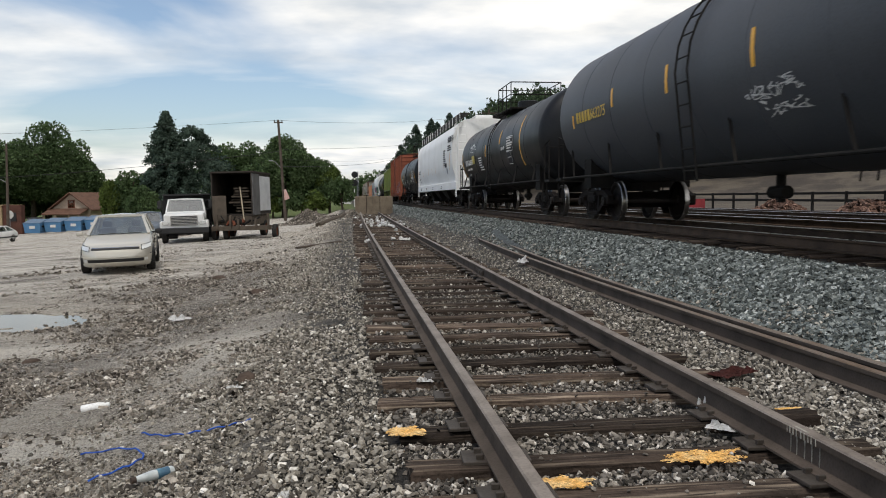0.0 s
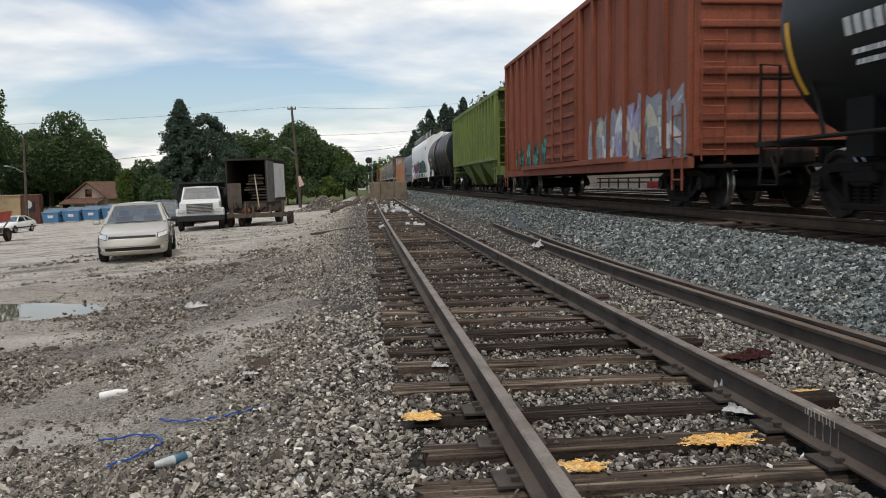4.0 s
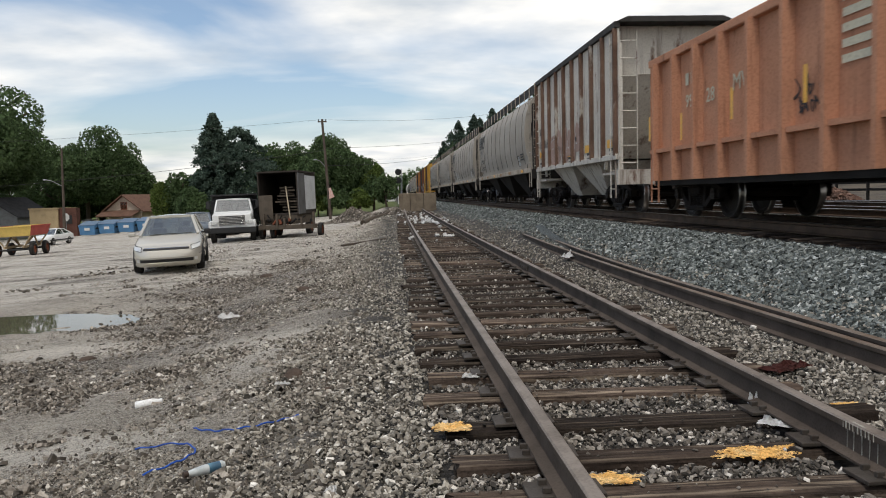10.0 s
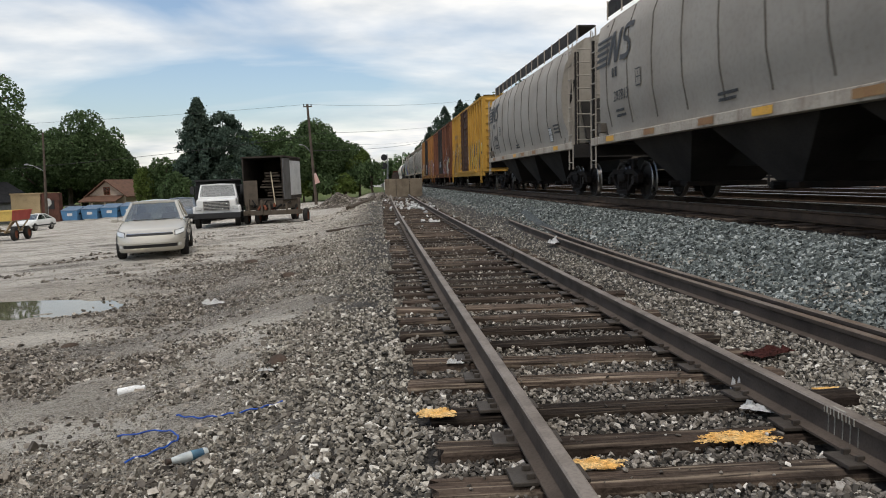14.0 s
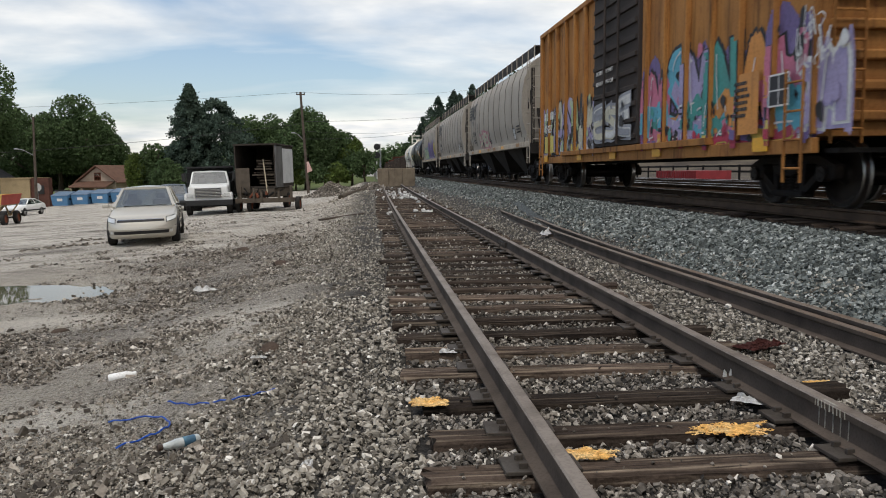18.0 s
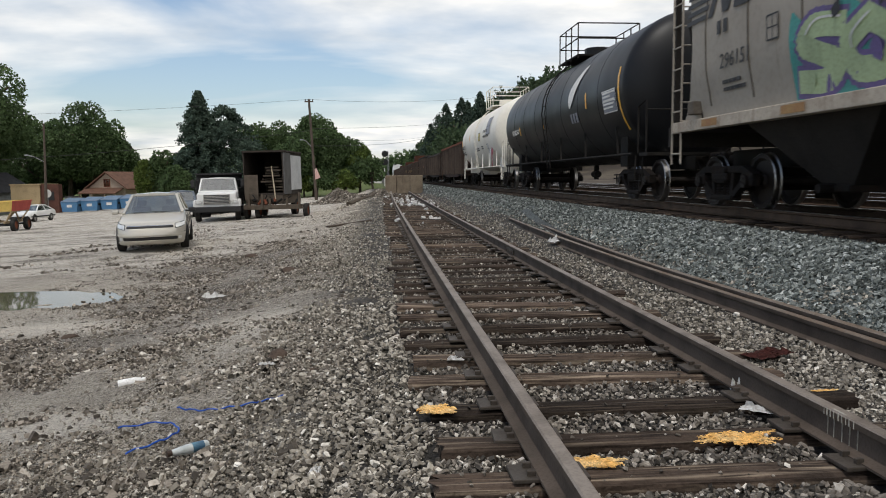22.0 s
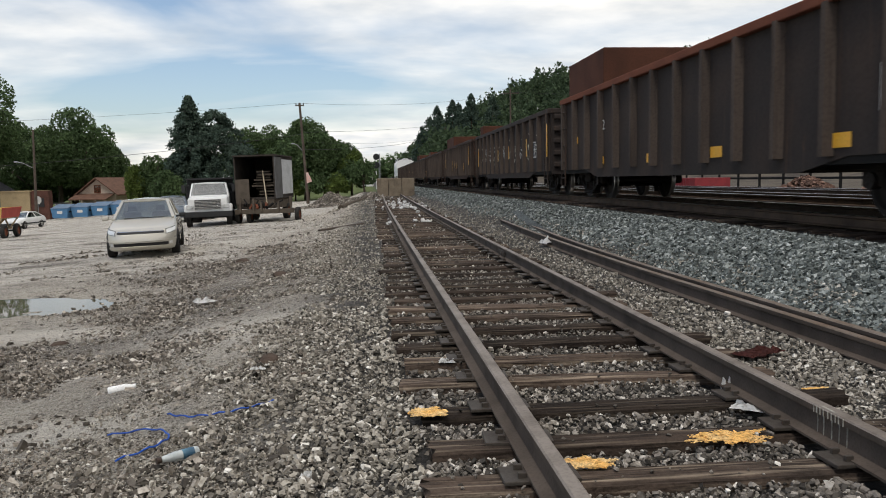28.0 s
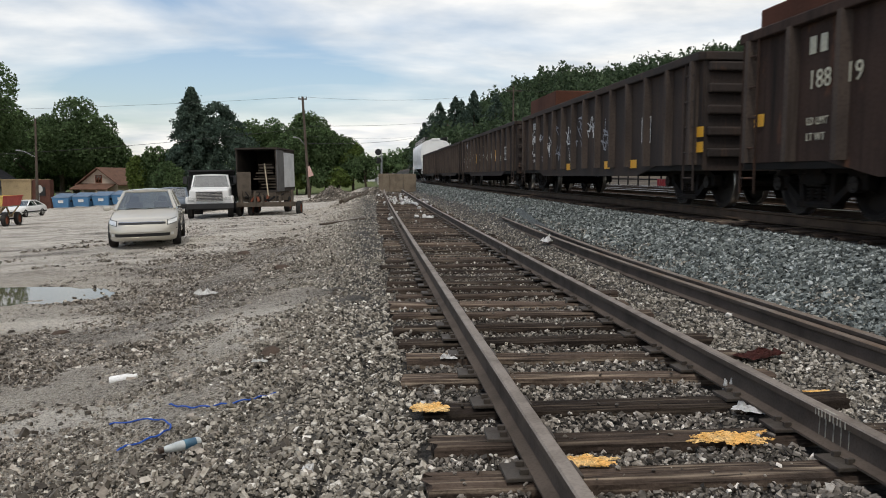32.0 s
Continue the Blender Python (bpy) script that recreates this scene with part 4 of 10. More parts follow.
def hopper_bays(car, bays, half_len, zb, mat):
    span = 2 * half_len / bays
    for k in range(bays):
        yc = -half_len + span * (k + 0.5)
        bm = bmesh.new()
        top, bot = zb - 0.05, 0.42
        loft(bm, [[(x, yc + y, top) for x, y in ((-1.34, -span * 0.44), (1.34, -span * 0.44), (1.34, span * 0.44), (-1.34, span * 0.44))],
                  [(x, yc + y, bot) for x, y in ((-0.75, -0.35), (0.75, -0.35), (0.75, 0.35), (-0.75, 0.35))]])
        bay = part("hopper_bay", bm, BAYSHADE if mat in (BEIGE, WHITE) else mat, car, "sloping discharge hopper")
        bm = bmesh.new()
        box(bm, -0.85, 0.85, yc - 0.42, yc + 0.42, 0.32, 0.42, 0.02)
        bar(bm, (-1.05, yc, 0.37), (-0.8, yc, 0.37), 0.07, 8)
        part("outlet_gate", bm, IRON, bay)


def hopper_ends(car, Lb, zb, zt, mat, frame_mat=None):
    frame_mat = frame_mat or mat
    for e in (-1, 1):
        y1 = e * Lb
        bm = bmesh.new()
        box(bm, -1.5, 1.5, min(y1, y1 + e * 0.1), max(y1, y1 + e * 0.1), zb - 0.42, zb - 0.05)
        box(bm, -1.45, 1.45, min(y1 - e * 1.4, y1), max(y1 - e * 1.4, y1), zb - 0.16, zb - 0.1)
        part("end_sill", bm, frame_mat, car)
        for s in (-1, 1):
            bm = bmesh.new()
            box(bm, s * 1.40 - 0.05, s * 1.40 + 0.05, y1 - 0.06, y1 + 0.06, zb - 0.1, zt - 0.5)
            plate(bm, (s * 1.40, y1 - e * 1.3, zb), (s * 1.36, y1 - e * 0.5, zt - 1.2), 0.08, 0.05)
            part("corner_post", bm, frame_mat, car)
            lad = part("ladder", ladder_bm(zt - 0.25 - zb + 0.75, n=9), mat, car)
            lad.matrix_basis = pose(s * 1.5, y1 - e * 0.28, zb - 0.75)
            lad = part("ladder", ladder_bm(zt - 0.25 - zb + 0.1, n=8), mat, car)
            lad.matrix_basis = pose(s * 1.2, y1 + e * 0.06, zb - 0.1, 0, 0, 90)


def roof_walk(car, Lb, zt, mat):
    for s in (-1, 1):
        bm = bmesh.new()
        x = s * 0.95
        box(bm, x - 0.25, x + 0.25, -Lb + 0.5, Lb - 0.5, zt + 0.30, zt + 0.34)
        box(bm, x + s * 0.24, x + s * 0.26, -Lb + 0.5, Lb - 0.5, zt - 0.02, zt + 0.34)
        walk_part = part("roof_walkway", bm, DARKGRATE, car, "dark grated roof walkway")
        first = None
        for y in np.linspace(-Lb + 0.6, Lb - 0.6, 15):
            if first is None:
                bm = bmesh.new()
                box(bm, x + s * 0.262, x + s * 0.285, -0.022, 0.022, zt - 0.1, zt + 0.36)
                first = part("walkway_post", bm, HOPSILL if mat == BEIGE else mat, walk_part)
                first.matrix_basis = pose(0, y, 0)
            else:
                again("walkway_post", first, walk_part, pose(0, y, 0))
    bm = bmesh.new()
    box(bm, -0.45, 0.45, -1.2, 1.2, zt + 0.02, zt + 0.22, 0.05)
    hatch = part("hatch_cover", bm, mat, car)
    for k, y in enumerate(np.linspace(-Lb + 1.6, Lb - 1.6, 5)):
        if k:
            again("hatch_cover", hatch, car, pose(0, y, 0))
        else:
            hatch.matrix_basis = pose(0, y, 0)


def ribbed_hopper(name, L, mat, label, ribs=18, zt=4.35, zb=1.55, bays=3, roof=True, rib_mat=None, bay_mat=None):
    """Covered hopper with flat, ribbed sides."""
    car = thing(name, pose(0, 0, 0), label, "hopper car", "cars of the freight train")
    Lb = L / 2 - 0.85
    bm = bmesh.new()
    cut = 1.7

    def ring(y, z0):
        return [(1.42, y, z0), (1.42, y, zt - 0.12), (1.15, y, zt), (-1.15, y, zt), (-1.42, y, zt - 0.12), (-1.42, y, z0)]
    loft(bm, [ring(-Lb + 0.5, zt - 1.3), ring(-Lb + 0.5 + cut, zb), ring(Lb - 0.5 - cut, zb), ring(Lb - 0.5, zt - 1.3)])
    part("body", bm, mat, car)
    # upright end sheets below the roof
    for e in (-1, 1):
        bm = bmesh.new()
        box(bm, -1.41, 1.41, e * (Lb - 0.48) - 0.02, e * (Lb - 0.48) + 0.02, zt - 1.3, zt - 0.13)
        part("end_sheet", bm, mat, car)
    bm = bmesh.new()
    loft(bm, [[(1.5, y, zt - 0.1), (1.2, y, zt + 0.03), (-1.2, y, zt + 0.03), (-1.5, y, zt - 0.1)] for y in (-Lb - 0.05, Lb + 0.05)])
    part("roof", bm, DARKGRATE if rib_mat else mat, car, "dark roof sheet")
    for s in (-1, 1):
        # side sheets run to the ends
        bm = bmesh.new()
        box(bm, s * 1.43 - 0.02, s * 1.43 + 0.02, -Lb, Lb, zb, zt - 0.1)
        part("side_sheet", bm, mat, car)
        bm = bmesh.new()
        box(bm, s * 1.46 - 0.07, s * 1.46 + 0.07, -Lb - 0.02, Lb + 0.02, zt - 0.24, zt - 0.08, 0.015)
        part("top_chord", bm, DARKGRATE if rib_mat else mat, car)
        first = None
        for y in np.linspace(-Lb + 0.08, Lb - 0.08, ribs):
            if first is None:
                bm = bmesh.new()
                box(bm, s * 1.5 - 0.055, s * 1.5 + 0.055, -0.06, 0.06, zb, zt - 0.24, 0.015)
                first = part("rib", bm, rib_mat or mat, car)
                first.matrix_basis = pose(0, y, 0)
            else:
                again("rib", first, car, pose(0, y, 0))
        bm = bmesh.new()
        box(bm, s * 1.47 - 0.06, s * 1.47 + 0.06, -Lb - 0.02, Lb + 0.02, zb - 0.10, zb + 0.04, 0.01)
        part("side_sill", bm, mat, car)
    hopper_bays(car, bays, Lb - cut - 0.3, zb, mat)
    hopper_ends(car, Lb, zb - 0.3, zt - 0.1, mat)
    if roof:
        roof_walk(car, Lb, zt - 0.24, mat)
    running_gear(car, L, L / 2 - 2.15)
    return car, lambda z: -1.456


def box_car(name, L, mat, label, door_mat, ribs=7, zt=4.35, zb=0.95):
    car = thing(name, pose(0, 0, 0), label, "box car", "cars of the freight train")
    Lb = L / 2 - 0.95
    bm = bmesh.new()
    W = 1.40
    loft(bm, [[(W, y, zb), (W, y, zt - 0.15), (0, y, zt), (-W, y, zt - 0.15), (-W, y, zb)] for y in (-Lb, Lb)])
    part("body", bm, mat, car)
    dw = 1.55
    for s in (-1, 1):
        first = None
        for y in list(np.linspace(-Lb + 0.1, -dw - 0.15, ribs)) + list(np.linspace(dw + 0.15, Lb - 0.1, ribs)):
            if first is None:
                bm = bmesh.new()
                box(bm, s * (W + 0.05) - 0.055, s * (W + 0.05) + 0.055, -0.085, 0.085, zb + 0.02, zt - 0.2, 0.02)
                first = part("rib", bm, mat, car)
                first.matrix_basis = pose(0, y, 0)
            else:
                again("rib", first, car, pose(0, y, 0))
        bm = bmesh.new()
        box(bm, s * (W + 0.11) - 0.05, s * (W + 0.11) + 0.05, -dw, dw, zb + 0.12, zt - 0.28, 0.01)
        door = part("sliding_door", bm, door_mat, car, "ribbed sliding door with locking bars")
        for k in range(11):
            z = zb + 0.28 + k * (zt - zb - 0.65) / 10
            bm = bmesh.new()
            box(bm, s * (W + 0.18) - 0.03, s * (W + 0.18) + 0.03, -dw + 0.08, dw - 0.08, z - 0.05, z + 0.05, 0.015)
            part("door_rib", bm, door_mat, door)
        for y in (-0.5, 0.45):
            bm = bmesh.new()
            bar(bm, (s * (W + 0.25), y, zb + 0.15), (s * (W + 0.25), y, zt - 0.3), 0.03, 8)
            part("locking_bar", bm, door_mat, door)
        bm = bmesh.new()
        box(bm, s * (W + 0.08) - 0.09, s * (W + 0.08) + 0.09, -Lb * 0.62, Lb * 0.62, zb - 0.02, zb + 0.1, 0.01)
        box(bm, s * (W + 0.06) - 0.05, s * (W + 0.06) + 0.05, -Lb, Lb, zt - 0.28, zt - 0.16, 0.01)
        part("door_track", bm, mat, car)
        bm = bmesh.new()
        box(bm, s * (W + 0.03) - 0.05, s * (W + 0.03) + 0.05, -Lb, Lb, zb - 0.22, zb - 0.02, 0.01)
        part("side_sill", bm, mat, car)
        for e in (-1, 1):
            lad = part("ladder", ladder_bm(1.5 if e > 0 else 1.5, n=4), mat, car)
            lad.matrix_basis = pose(s * (W + 0.14), e * (Lb - 0.35), zb - 0.6)
    for e in (-1, 1):
        for k in range(10):
            z = zb + 0.25 + k * (zt - zb - 0.6) / 9
            bm = bmesh.new()
            box(bm, -1.3, 1.3, e * Lb - 0.06, e * Lb + 0.06, z - 0.07, z + 0.07, 0.03)
            part("end_corrugation", bm, mat, car)
        lad = part("ladder", ladder_bm(2.2, n=6), mat, car)
        lad.matrix_basis = pose(-1.1, e * (Lb + 0.12), zb - 0.1, 0, 0, 90)
        bm = bmesh.new()
        box(bm, -1.3, 1.3, e * (Lb + 0.15) - 0.15, e * (Lb + 0.15) + 0.15, zb - 0.22, zb - 0.16)
        part("end_platform", bm, UNDER, car)
    bm = bmesh.new()
    for y in np.linspace(-Lb, Lb, 14):
        box(bm, -1.42, 1.42, y - 0.03, y + 0.03, zt - 0.14, zt - 0.1)
    part("roof_seams", bm, UNDER, car)
    running_gear(car, L, L / 2 - 2.2)
    return car, lambda z: -(W + 0.006)


def gondola(name, L, mat, label, ribs=14, zt=2.62, zb=0.76, rim=None, belly=0.2, hood=None, rib_d=0.13, rib_w=0.12, rib_shift=0.0, rib_mat=None):
    car = thing(name, pose(0, 0, 0), label, "gondola car", "cars of the freight train")
    Lb = L / 2 - 0.75
    W = 1.42
    for s in (-1, 1):
        bm = bmesh.new()
        prof = [(-Lb, zt), (-Lb, zb), (-Lb * 0.72, zb), (-Lb * 0.58, zb - belly), (Lb * 0.58, zb - belly), (Lb * 0.72, zb), (Lb, zb), (Lb, zt)]
        loft(bm, [[(s * W - 0.02, y, z) for y, z in prof], [(s * W + 0.02, y, z) for y, z in prof]])
        part("side_wall", bm, mat, car)
        first = None
        for y in np.linspace(-Lb + 0.25, Lb - 0.25, ribs) + rib_shift:
            if first is None:
                bm = bmesh.new()
                loft(bm, [[(s * (W + 0.01), -rib_w, zb), (s * (W + 0.01), rib_w, zb), (s * (W + rib_d), 0.05, zb), (s * (W + rib_d), -0.05, zb)],
                          [(s * (W + 0.01), -rib_w, zt - 0.08), (s * (W + 0.01), rib_w, zt - 0.08), (s * (W + rib_d), 0.05, zt - 0.08), (s * (W + rib_d), -0.05, zt - 0.08)]])
                first = part("rib", bm, rib_mat or mat, car)
                first.matrix_basis = pose(0, y, 0)
            else:
                again("rib", first, car, pose(0, y, 0))
        bm = bmesh.new()
        box(bm, s * (W + 0.04) - 0.09, s * (W + 0.04) + 0.09, -Lb - 0.02, Lb + 0.02, zt - 0.10, zt + 0.05, 0.02)
        part("top_rim", bm, rim or mat, car)
        for e in (-1, 1):
            lad = part("ladder", ladder_bm(zt - zb + 0.35, n=5), mat, car)
            lad.matrix_basis = pose(s * (W + 0.11), e * (Lb - 0.32), zb - 0.45)
    for e in (-1, 1):
        bm = bmesh.new()
        box(bm, -W, W, e * Lb - 0.03, e * Lb + 0.03, zb - 0.1, zt)
        end = part("end_wall", bm, mat, car)
        for k in range(5):
            z = zb + 0.2 + k * (zt - zb - 0.4) / 4
            bm = bmesh.new()
            box(bm, -W + 0.05, W - 0.05, e * (Lb + 0.05) - 0.06, e * (Lb + 0.05) + 0.06, z - 0.08, z + 0.08, 0.03)
            part("corrugation", bm, mat, end)
        bm = bmesh.new()
        box(bm, -W - 0.02, W + 0.02, e * Lb - 0.09, e * Lb + 0.09, zt - 0.1, zt + 0.047, 0.02)
        part("end_rim", bm, rim or mat, end)
    bm = bmesh.new()
    box(bm, -W, W, -Lb, Lb, zb - 0.1, zb + 0.06)
    part("floor", bm, UNDER, car)
    if hood:
        y0, y1, h = hood
        bm = bmesh.new()
        box(bm, -1.3, 1.3, y0, y1, zb + 0.06, zt + h, 0.03)
        part("load_cover", bm, LOADRUST, car, "rust-brown steel load cover standing above the sides")
    running_gear(car, L, L / 2 - 2.1, sill_z=0.85)
    return car, lambda z: -(W + 0.026)


# Distances along the train from its front, in metres at the start: (front, rear)
SCHEDULE = []


def ride(t):
    """How far the train has come after t seconds."""
    return 16.362 * t + 0.676 * t * t / 32 - 0.911 * t ** 3 / 1024


def couple(made, front, rear):
    SCHEDULE.append((made[0], (front + rear) / 2))
    return made


# ---- lettering, emblems and graffiti on the cars ----
def strip_fill(bm, pts, surf, off, rows=0.05, bands=None):
    """Fills an outline of (y, z) on a side whose half width follows the height."""
    zs = [p[1] for p in pts]
    lo, hi = min(zs), max(zs)
    n = max(2, int((hi - lo) / rows))
    edges = list(zip(pts, pts[1:] + pts[:1]))

    def cuts(z):
        out = []
        for (ya, za), (yb, zb) in edges:
            if (za <= z) != (zb <= z):
                out.append(ya + (yb - ya) * (z - za) / (zb - za))
        return sorted(out)
    for k in range(n):
        z0, z1 = lo + (hi - lo) * k / n, lo + (hi - lo) * (k + 1) / n
        a, b, m = cuts(z0 + 1e-4), cuts(z1 - 1e-4), cuts((z0 + z1) / 2)
        if len(a) != len(m):
            a = m
        if len(b) != len(m):
            b = m
        for i in range(0, len(m) - 1, 2):
            spans = [(a[i], a[i + 1], b[i], b[i + 1])]
            if bands:
                spans = []
                for c0, c1 in bands:
                    l, h = max(c0, m[i]), min(c1, m[i + 1])
                    if h - l > 0.01:
                        spans.append((l, h, l, h))
            for ya, yb, yc, yd in spans:
                f = [bm.verts.new((surf(z0) - off, ya, z0)), bm.verts.new((surf(z0) - off, yb, z0)), bm.verts.new((surf(z1) - off, yd, z1)), bm.verts.new((surf(z1) - off, yc, z1))]
                bm.faces.new(f)


def stroke(bm, pts, w, surf, off):
    """A painted line of width w along (y, z) points."""
    for (ya, za), (yb, zb) in zip(pts, pts[1:]):
        L = math.hypot(yb - ya, zb - za)
        if L < 1e-4:
            continue
        ny, nz = -(zb - za) / L * w / 2, (yb - ya) / L * w / 2
        ey, ez = (yb - ya) / L * w * 0.3, (zb - za) / L * w * 0.3
        q = [(ya - ey + ny, za - ez + nz), (yb + ey + ny, zb + ez + nz), (yb + ey - ny, zb + ez - nz), (ya - ey - ny, za - ez - nz)]
        bm.faces.new([bm.verts.new((surf(z) - off, y, z)) for y, z in q])


def spline(pts, n=6, closed=True):
    out, m = [], len(pts)
    for i in range(m if closed else m - 1):
        p = [pts[(i + k) % m] if closed else pts[max(0, min(m - 1, i + k))] for k in (-1, 0, 1, 2)]
        for j in range(n):
            f = j / n
            out.append(tuple(0.5 * (2 * p[1][c] + (p[2][c] - p[0][c]) * f + (2 * p[0][c] - 5 * p[1][c] + 4 * p[2][c] - p[3][c]) * f * f + (3 * p[1][c] - p[0][c] - 3 * p[2][c] + p[3][c]) * f ** 3) for c in (0, 1)))
    return out


def spray(name, col):
    return material(name, col, tuple(c * 0.7 + 0.03 for c in col), rough=0.65, scale=1.5, fine=25, bump=0.0, streak=0.4)


SPRAY = {"black": spray("black spray paint", (0.03, 0.03, 0.034)), "white": spray("white spray paint", (0.68, 0.68, 0.66)), "teal": spray("teal spray paint", (0.07, 0.30, 0.27)), "green": spray("green spray paint", (0.045, 0.11, 0.07)),
         "lime": spray("pale green spray paint", (0.42, 0.52, 0.30)), "pink": spray("pink spray paint", (0.55, 0.17, 0.26)), "red": spray("crimson spray paint", (0.42, 0.05, 0.09)), "blue": spray("light blue spray paint", (0.12, 0.40, 0.52)),
         "violet": spray("violet spray paint", (0.16, 0.12, 0.28)), "yellow": spray("yellow spray paint", (0.62, 0.50, 0.12)), "orange": spray("orange spray", (0.62, 0.27, 0.07)), "grey": spray("grey spray paint", (0.30, 0.31, 0.34)), "cream": spray("cream spray paint", (0.58, 0.55, 0.42)), "lilac": spray("lilac spray paint", (0.38, 0.33, 0.52)), "dusty rose": spray("faded rose spray paint", (0.40, 0.27, 0.22))}


GLYPHS = (
    (((1, 0.95), (0.35, 1), (0.05, 0.75), (0.5, 0.52), (0.95, 0.28), (0.65, 0), (0, 0.05)),),
    (((0.95, 1), (0.1, 0.95), (0.05, 0.5), (0.05, 0.05), (1, 0)), ((0.05, 0.5), (0.8, 0.55))),
    (((0, 0), (0.1, 1), (0.5, 0.35), (0.9, 1), (1, 0)),),
    (((0.5, 1), (0.05, 0.6), (0.2, 0.08), (0.75, 0.05), (0.95, 0.55), (0.5, 1)),),
    (((0.05, 1), (0.1, 0)), ((0.9, 1), (0.2, 0.5), (1, 0))),
    (((0, 1), (0.25, 0), (0.5, 0.7), (0.75, 0), (1, 1)),),
    (((0, 0), (0.45, 1), (0.6, 1), (1, 0)), ((0.2, 0.38), (0.85, 0.38))),
    (((0, 0), (0.05, 1), (0.9, 0.05), (1, 1)),),
)


def graffiti(car, surf, y0, y1, z0, z1, n, fills, edge, seed, label, back=None, bands=None, rib_x=None, detail=2, thick=0.3):
    """Interlocked, unreadable painted shapes of broad strokes between y0 (front) and y1 (rear)."""
    rnd = random.Random(seed)
    made = {}
    count = [0]

    def mesh(colour, layer):
        return made.setdefault((layer, colour), bmesh.new())

    def line(pts, w, colour, layer):
        bm = mesh(colour, layer)
        for a, b in zip(pts, pts[1:]):
            count[0] += 1
            off = 0.004 * layer + 0.0004 * (count[0] % 9)
            stroke(bm, [a, b], w, surf, off)
            if bands:
                d = math.dist(a, b)
                if d > 1e-4:
                    ny, nz = -(b[1] - a[1]) / d * w / 2, (b[0] - a[0]) / d * w / 2
                    q = [(a[0] + ny, a[1] + nz), (b[0] + ny, b[1] + nz), (b[0] - ny, b[1] - nz), (a[0] - ny, a[1] - nz)]
                    strip_fill(bm, q, lambda z: rib_x, off, rows=0.12, bands=bands)

    def shape(pts, colour, layer):
        strip_fill(mesh(colour, layer), pts, surf, 0.004 * layer)
        if bands:
            strip_fill(mesh(colour, layer), pts, lambda z: rib_x, 0.004 * layer, bands=bands)
    H = z1 - z0
    if back:
        pts = [(y0 - 0.15 + (y1 - y0 + 0.3) * k / 9, z0 + rnd.uniform(-0.05, 0.05)) for k in range(10)] + [(y1 + 0.15 - (y1 - y0 + 0.3) * k / 13, z1 + rnd.uniform(-0.4, 0.05) * H) for k in range(14)]
        shape(spline(pts, 4), back, 1)
    w = (y1 - y0) / n
    t = min(thick, 0.42 * w)
    for i in range(n):
        # letters run towards -y
        yc = y1 - w * (i + 0.5)
        gw, gh = w * rnd.uniform(0.75, 1.0), H * rnd.uniform(0.72, 0.95) - t
        zb = z0 + t * 0.5 + rnd.uniform(0, H * 0.08)
        lean = rnd.uniform(-0.18, 0.18) * gh
        glyph = rnd.choice(GLYPHS)
        lines = []
        for ln in glyph:
            pts = [(yc + gw * (0.5 - u) + lean * (v - 0.5) + rnd.uniform(-0.05, 0.05) * gw, zb + gh * v + rnd.uniform(-0.05, 0.05) * gh) for u, v in ln]
            lines.append(spline(pts, 5, False) + [pts[-1]])
        fill = fills[i % len(fills)]
        for pts in lines:
            line(pts, t + 0.13, edge, 2)
        for pts in lines:
            line(pts, t, fill, 4)
        second = fills[(i + 1) % len(fills)] if len(fills) > 1 else None
        if second:
            for pts in lines:
                low = [p for p in pts if p[1] < zb + gh * rnd.uniform(0.35, 0.6)]
                if len(low) > 2:
                    line(low, t * 0.72, second, 6)
        for pts in lines:
            line([(a - t * 0.3, b + t * 0.25) for a, b in pts[1:max(3, len(pts) // 3)]], 0.03, "white", 8)
        for k in range(detail):
            py, pz = yc + rnd.uniform(-0.5, 0.5) * w, z0 + rnd.uniform(0.1, 0.9) * H
            r = rnd.uniform(0.04, 0.11)
            q = [(py + r * math.cos(a) * rnd.uniform(0.6, 1.4), pz + r * math.sin(a) * rnd.uniform(0.7, 1.8)) for a in np.linspace(0, 2 * math.pi, 6, endpoint=False)]
            strip_fill(mesh(rnd.choice((edge, "black", fills[0])), 9), spline(q, 3), surf, 0.04 + 0.0005 * (i * detail + k))
    g = None
    for (layer, colour), bm in sorted(made.items()):
        if not bm.verts:
            bm.free()
        elif g is None:
            g = part("graffiti", bm, SPRAY[colour], car, label)
        else:
            tagged(part("paint_layer", bm, SPRAY[colour], g), kind="stuff")


def scrawl(car, surf, y0, y1, z0, z1, mat, seed, w=0.03, loops=9, label="thin white scrawled tag"):
    rnd = random.Random(seed)
    bm = bmesh.new()
    n = loops
    for i in range(n):
        yc = y1 - (y1 - y0) * (i + 0.5) / n + rnd.uniform(-0.05, 0.05)
        hz = (z1 - z0) * rnd.uniform(0.22, 0.5)
        zc = rnd.uniform(z0 + hz / 2, z1 - hz / 2)
        hw = min(0.34, 1.6 * (y1 - y0) / n) * rnd.uniform(0.6, 1.1)
        ctrl = [(yc + rnd.uniform(-1, 1) * hw, zc + rnd.uniform(-0.6, 0.6) * hz) for _ in range(rnd.choice((4, 5, 6)))]
        stroke(bm, spline(ctrl, 5, False), w * 0.65, surf, 0.012)
    tagged(part("scrawl", bm, mat, car, label), kind="stuff")


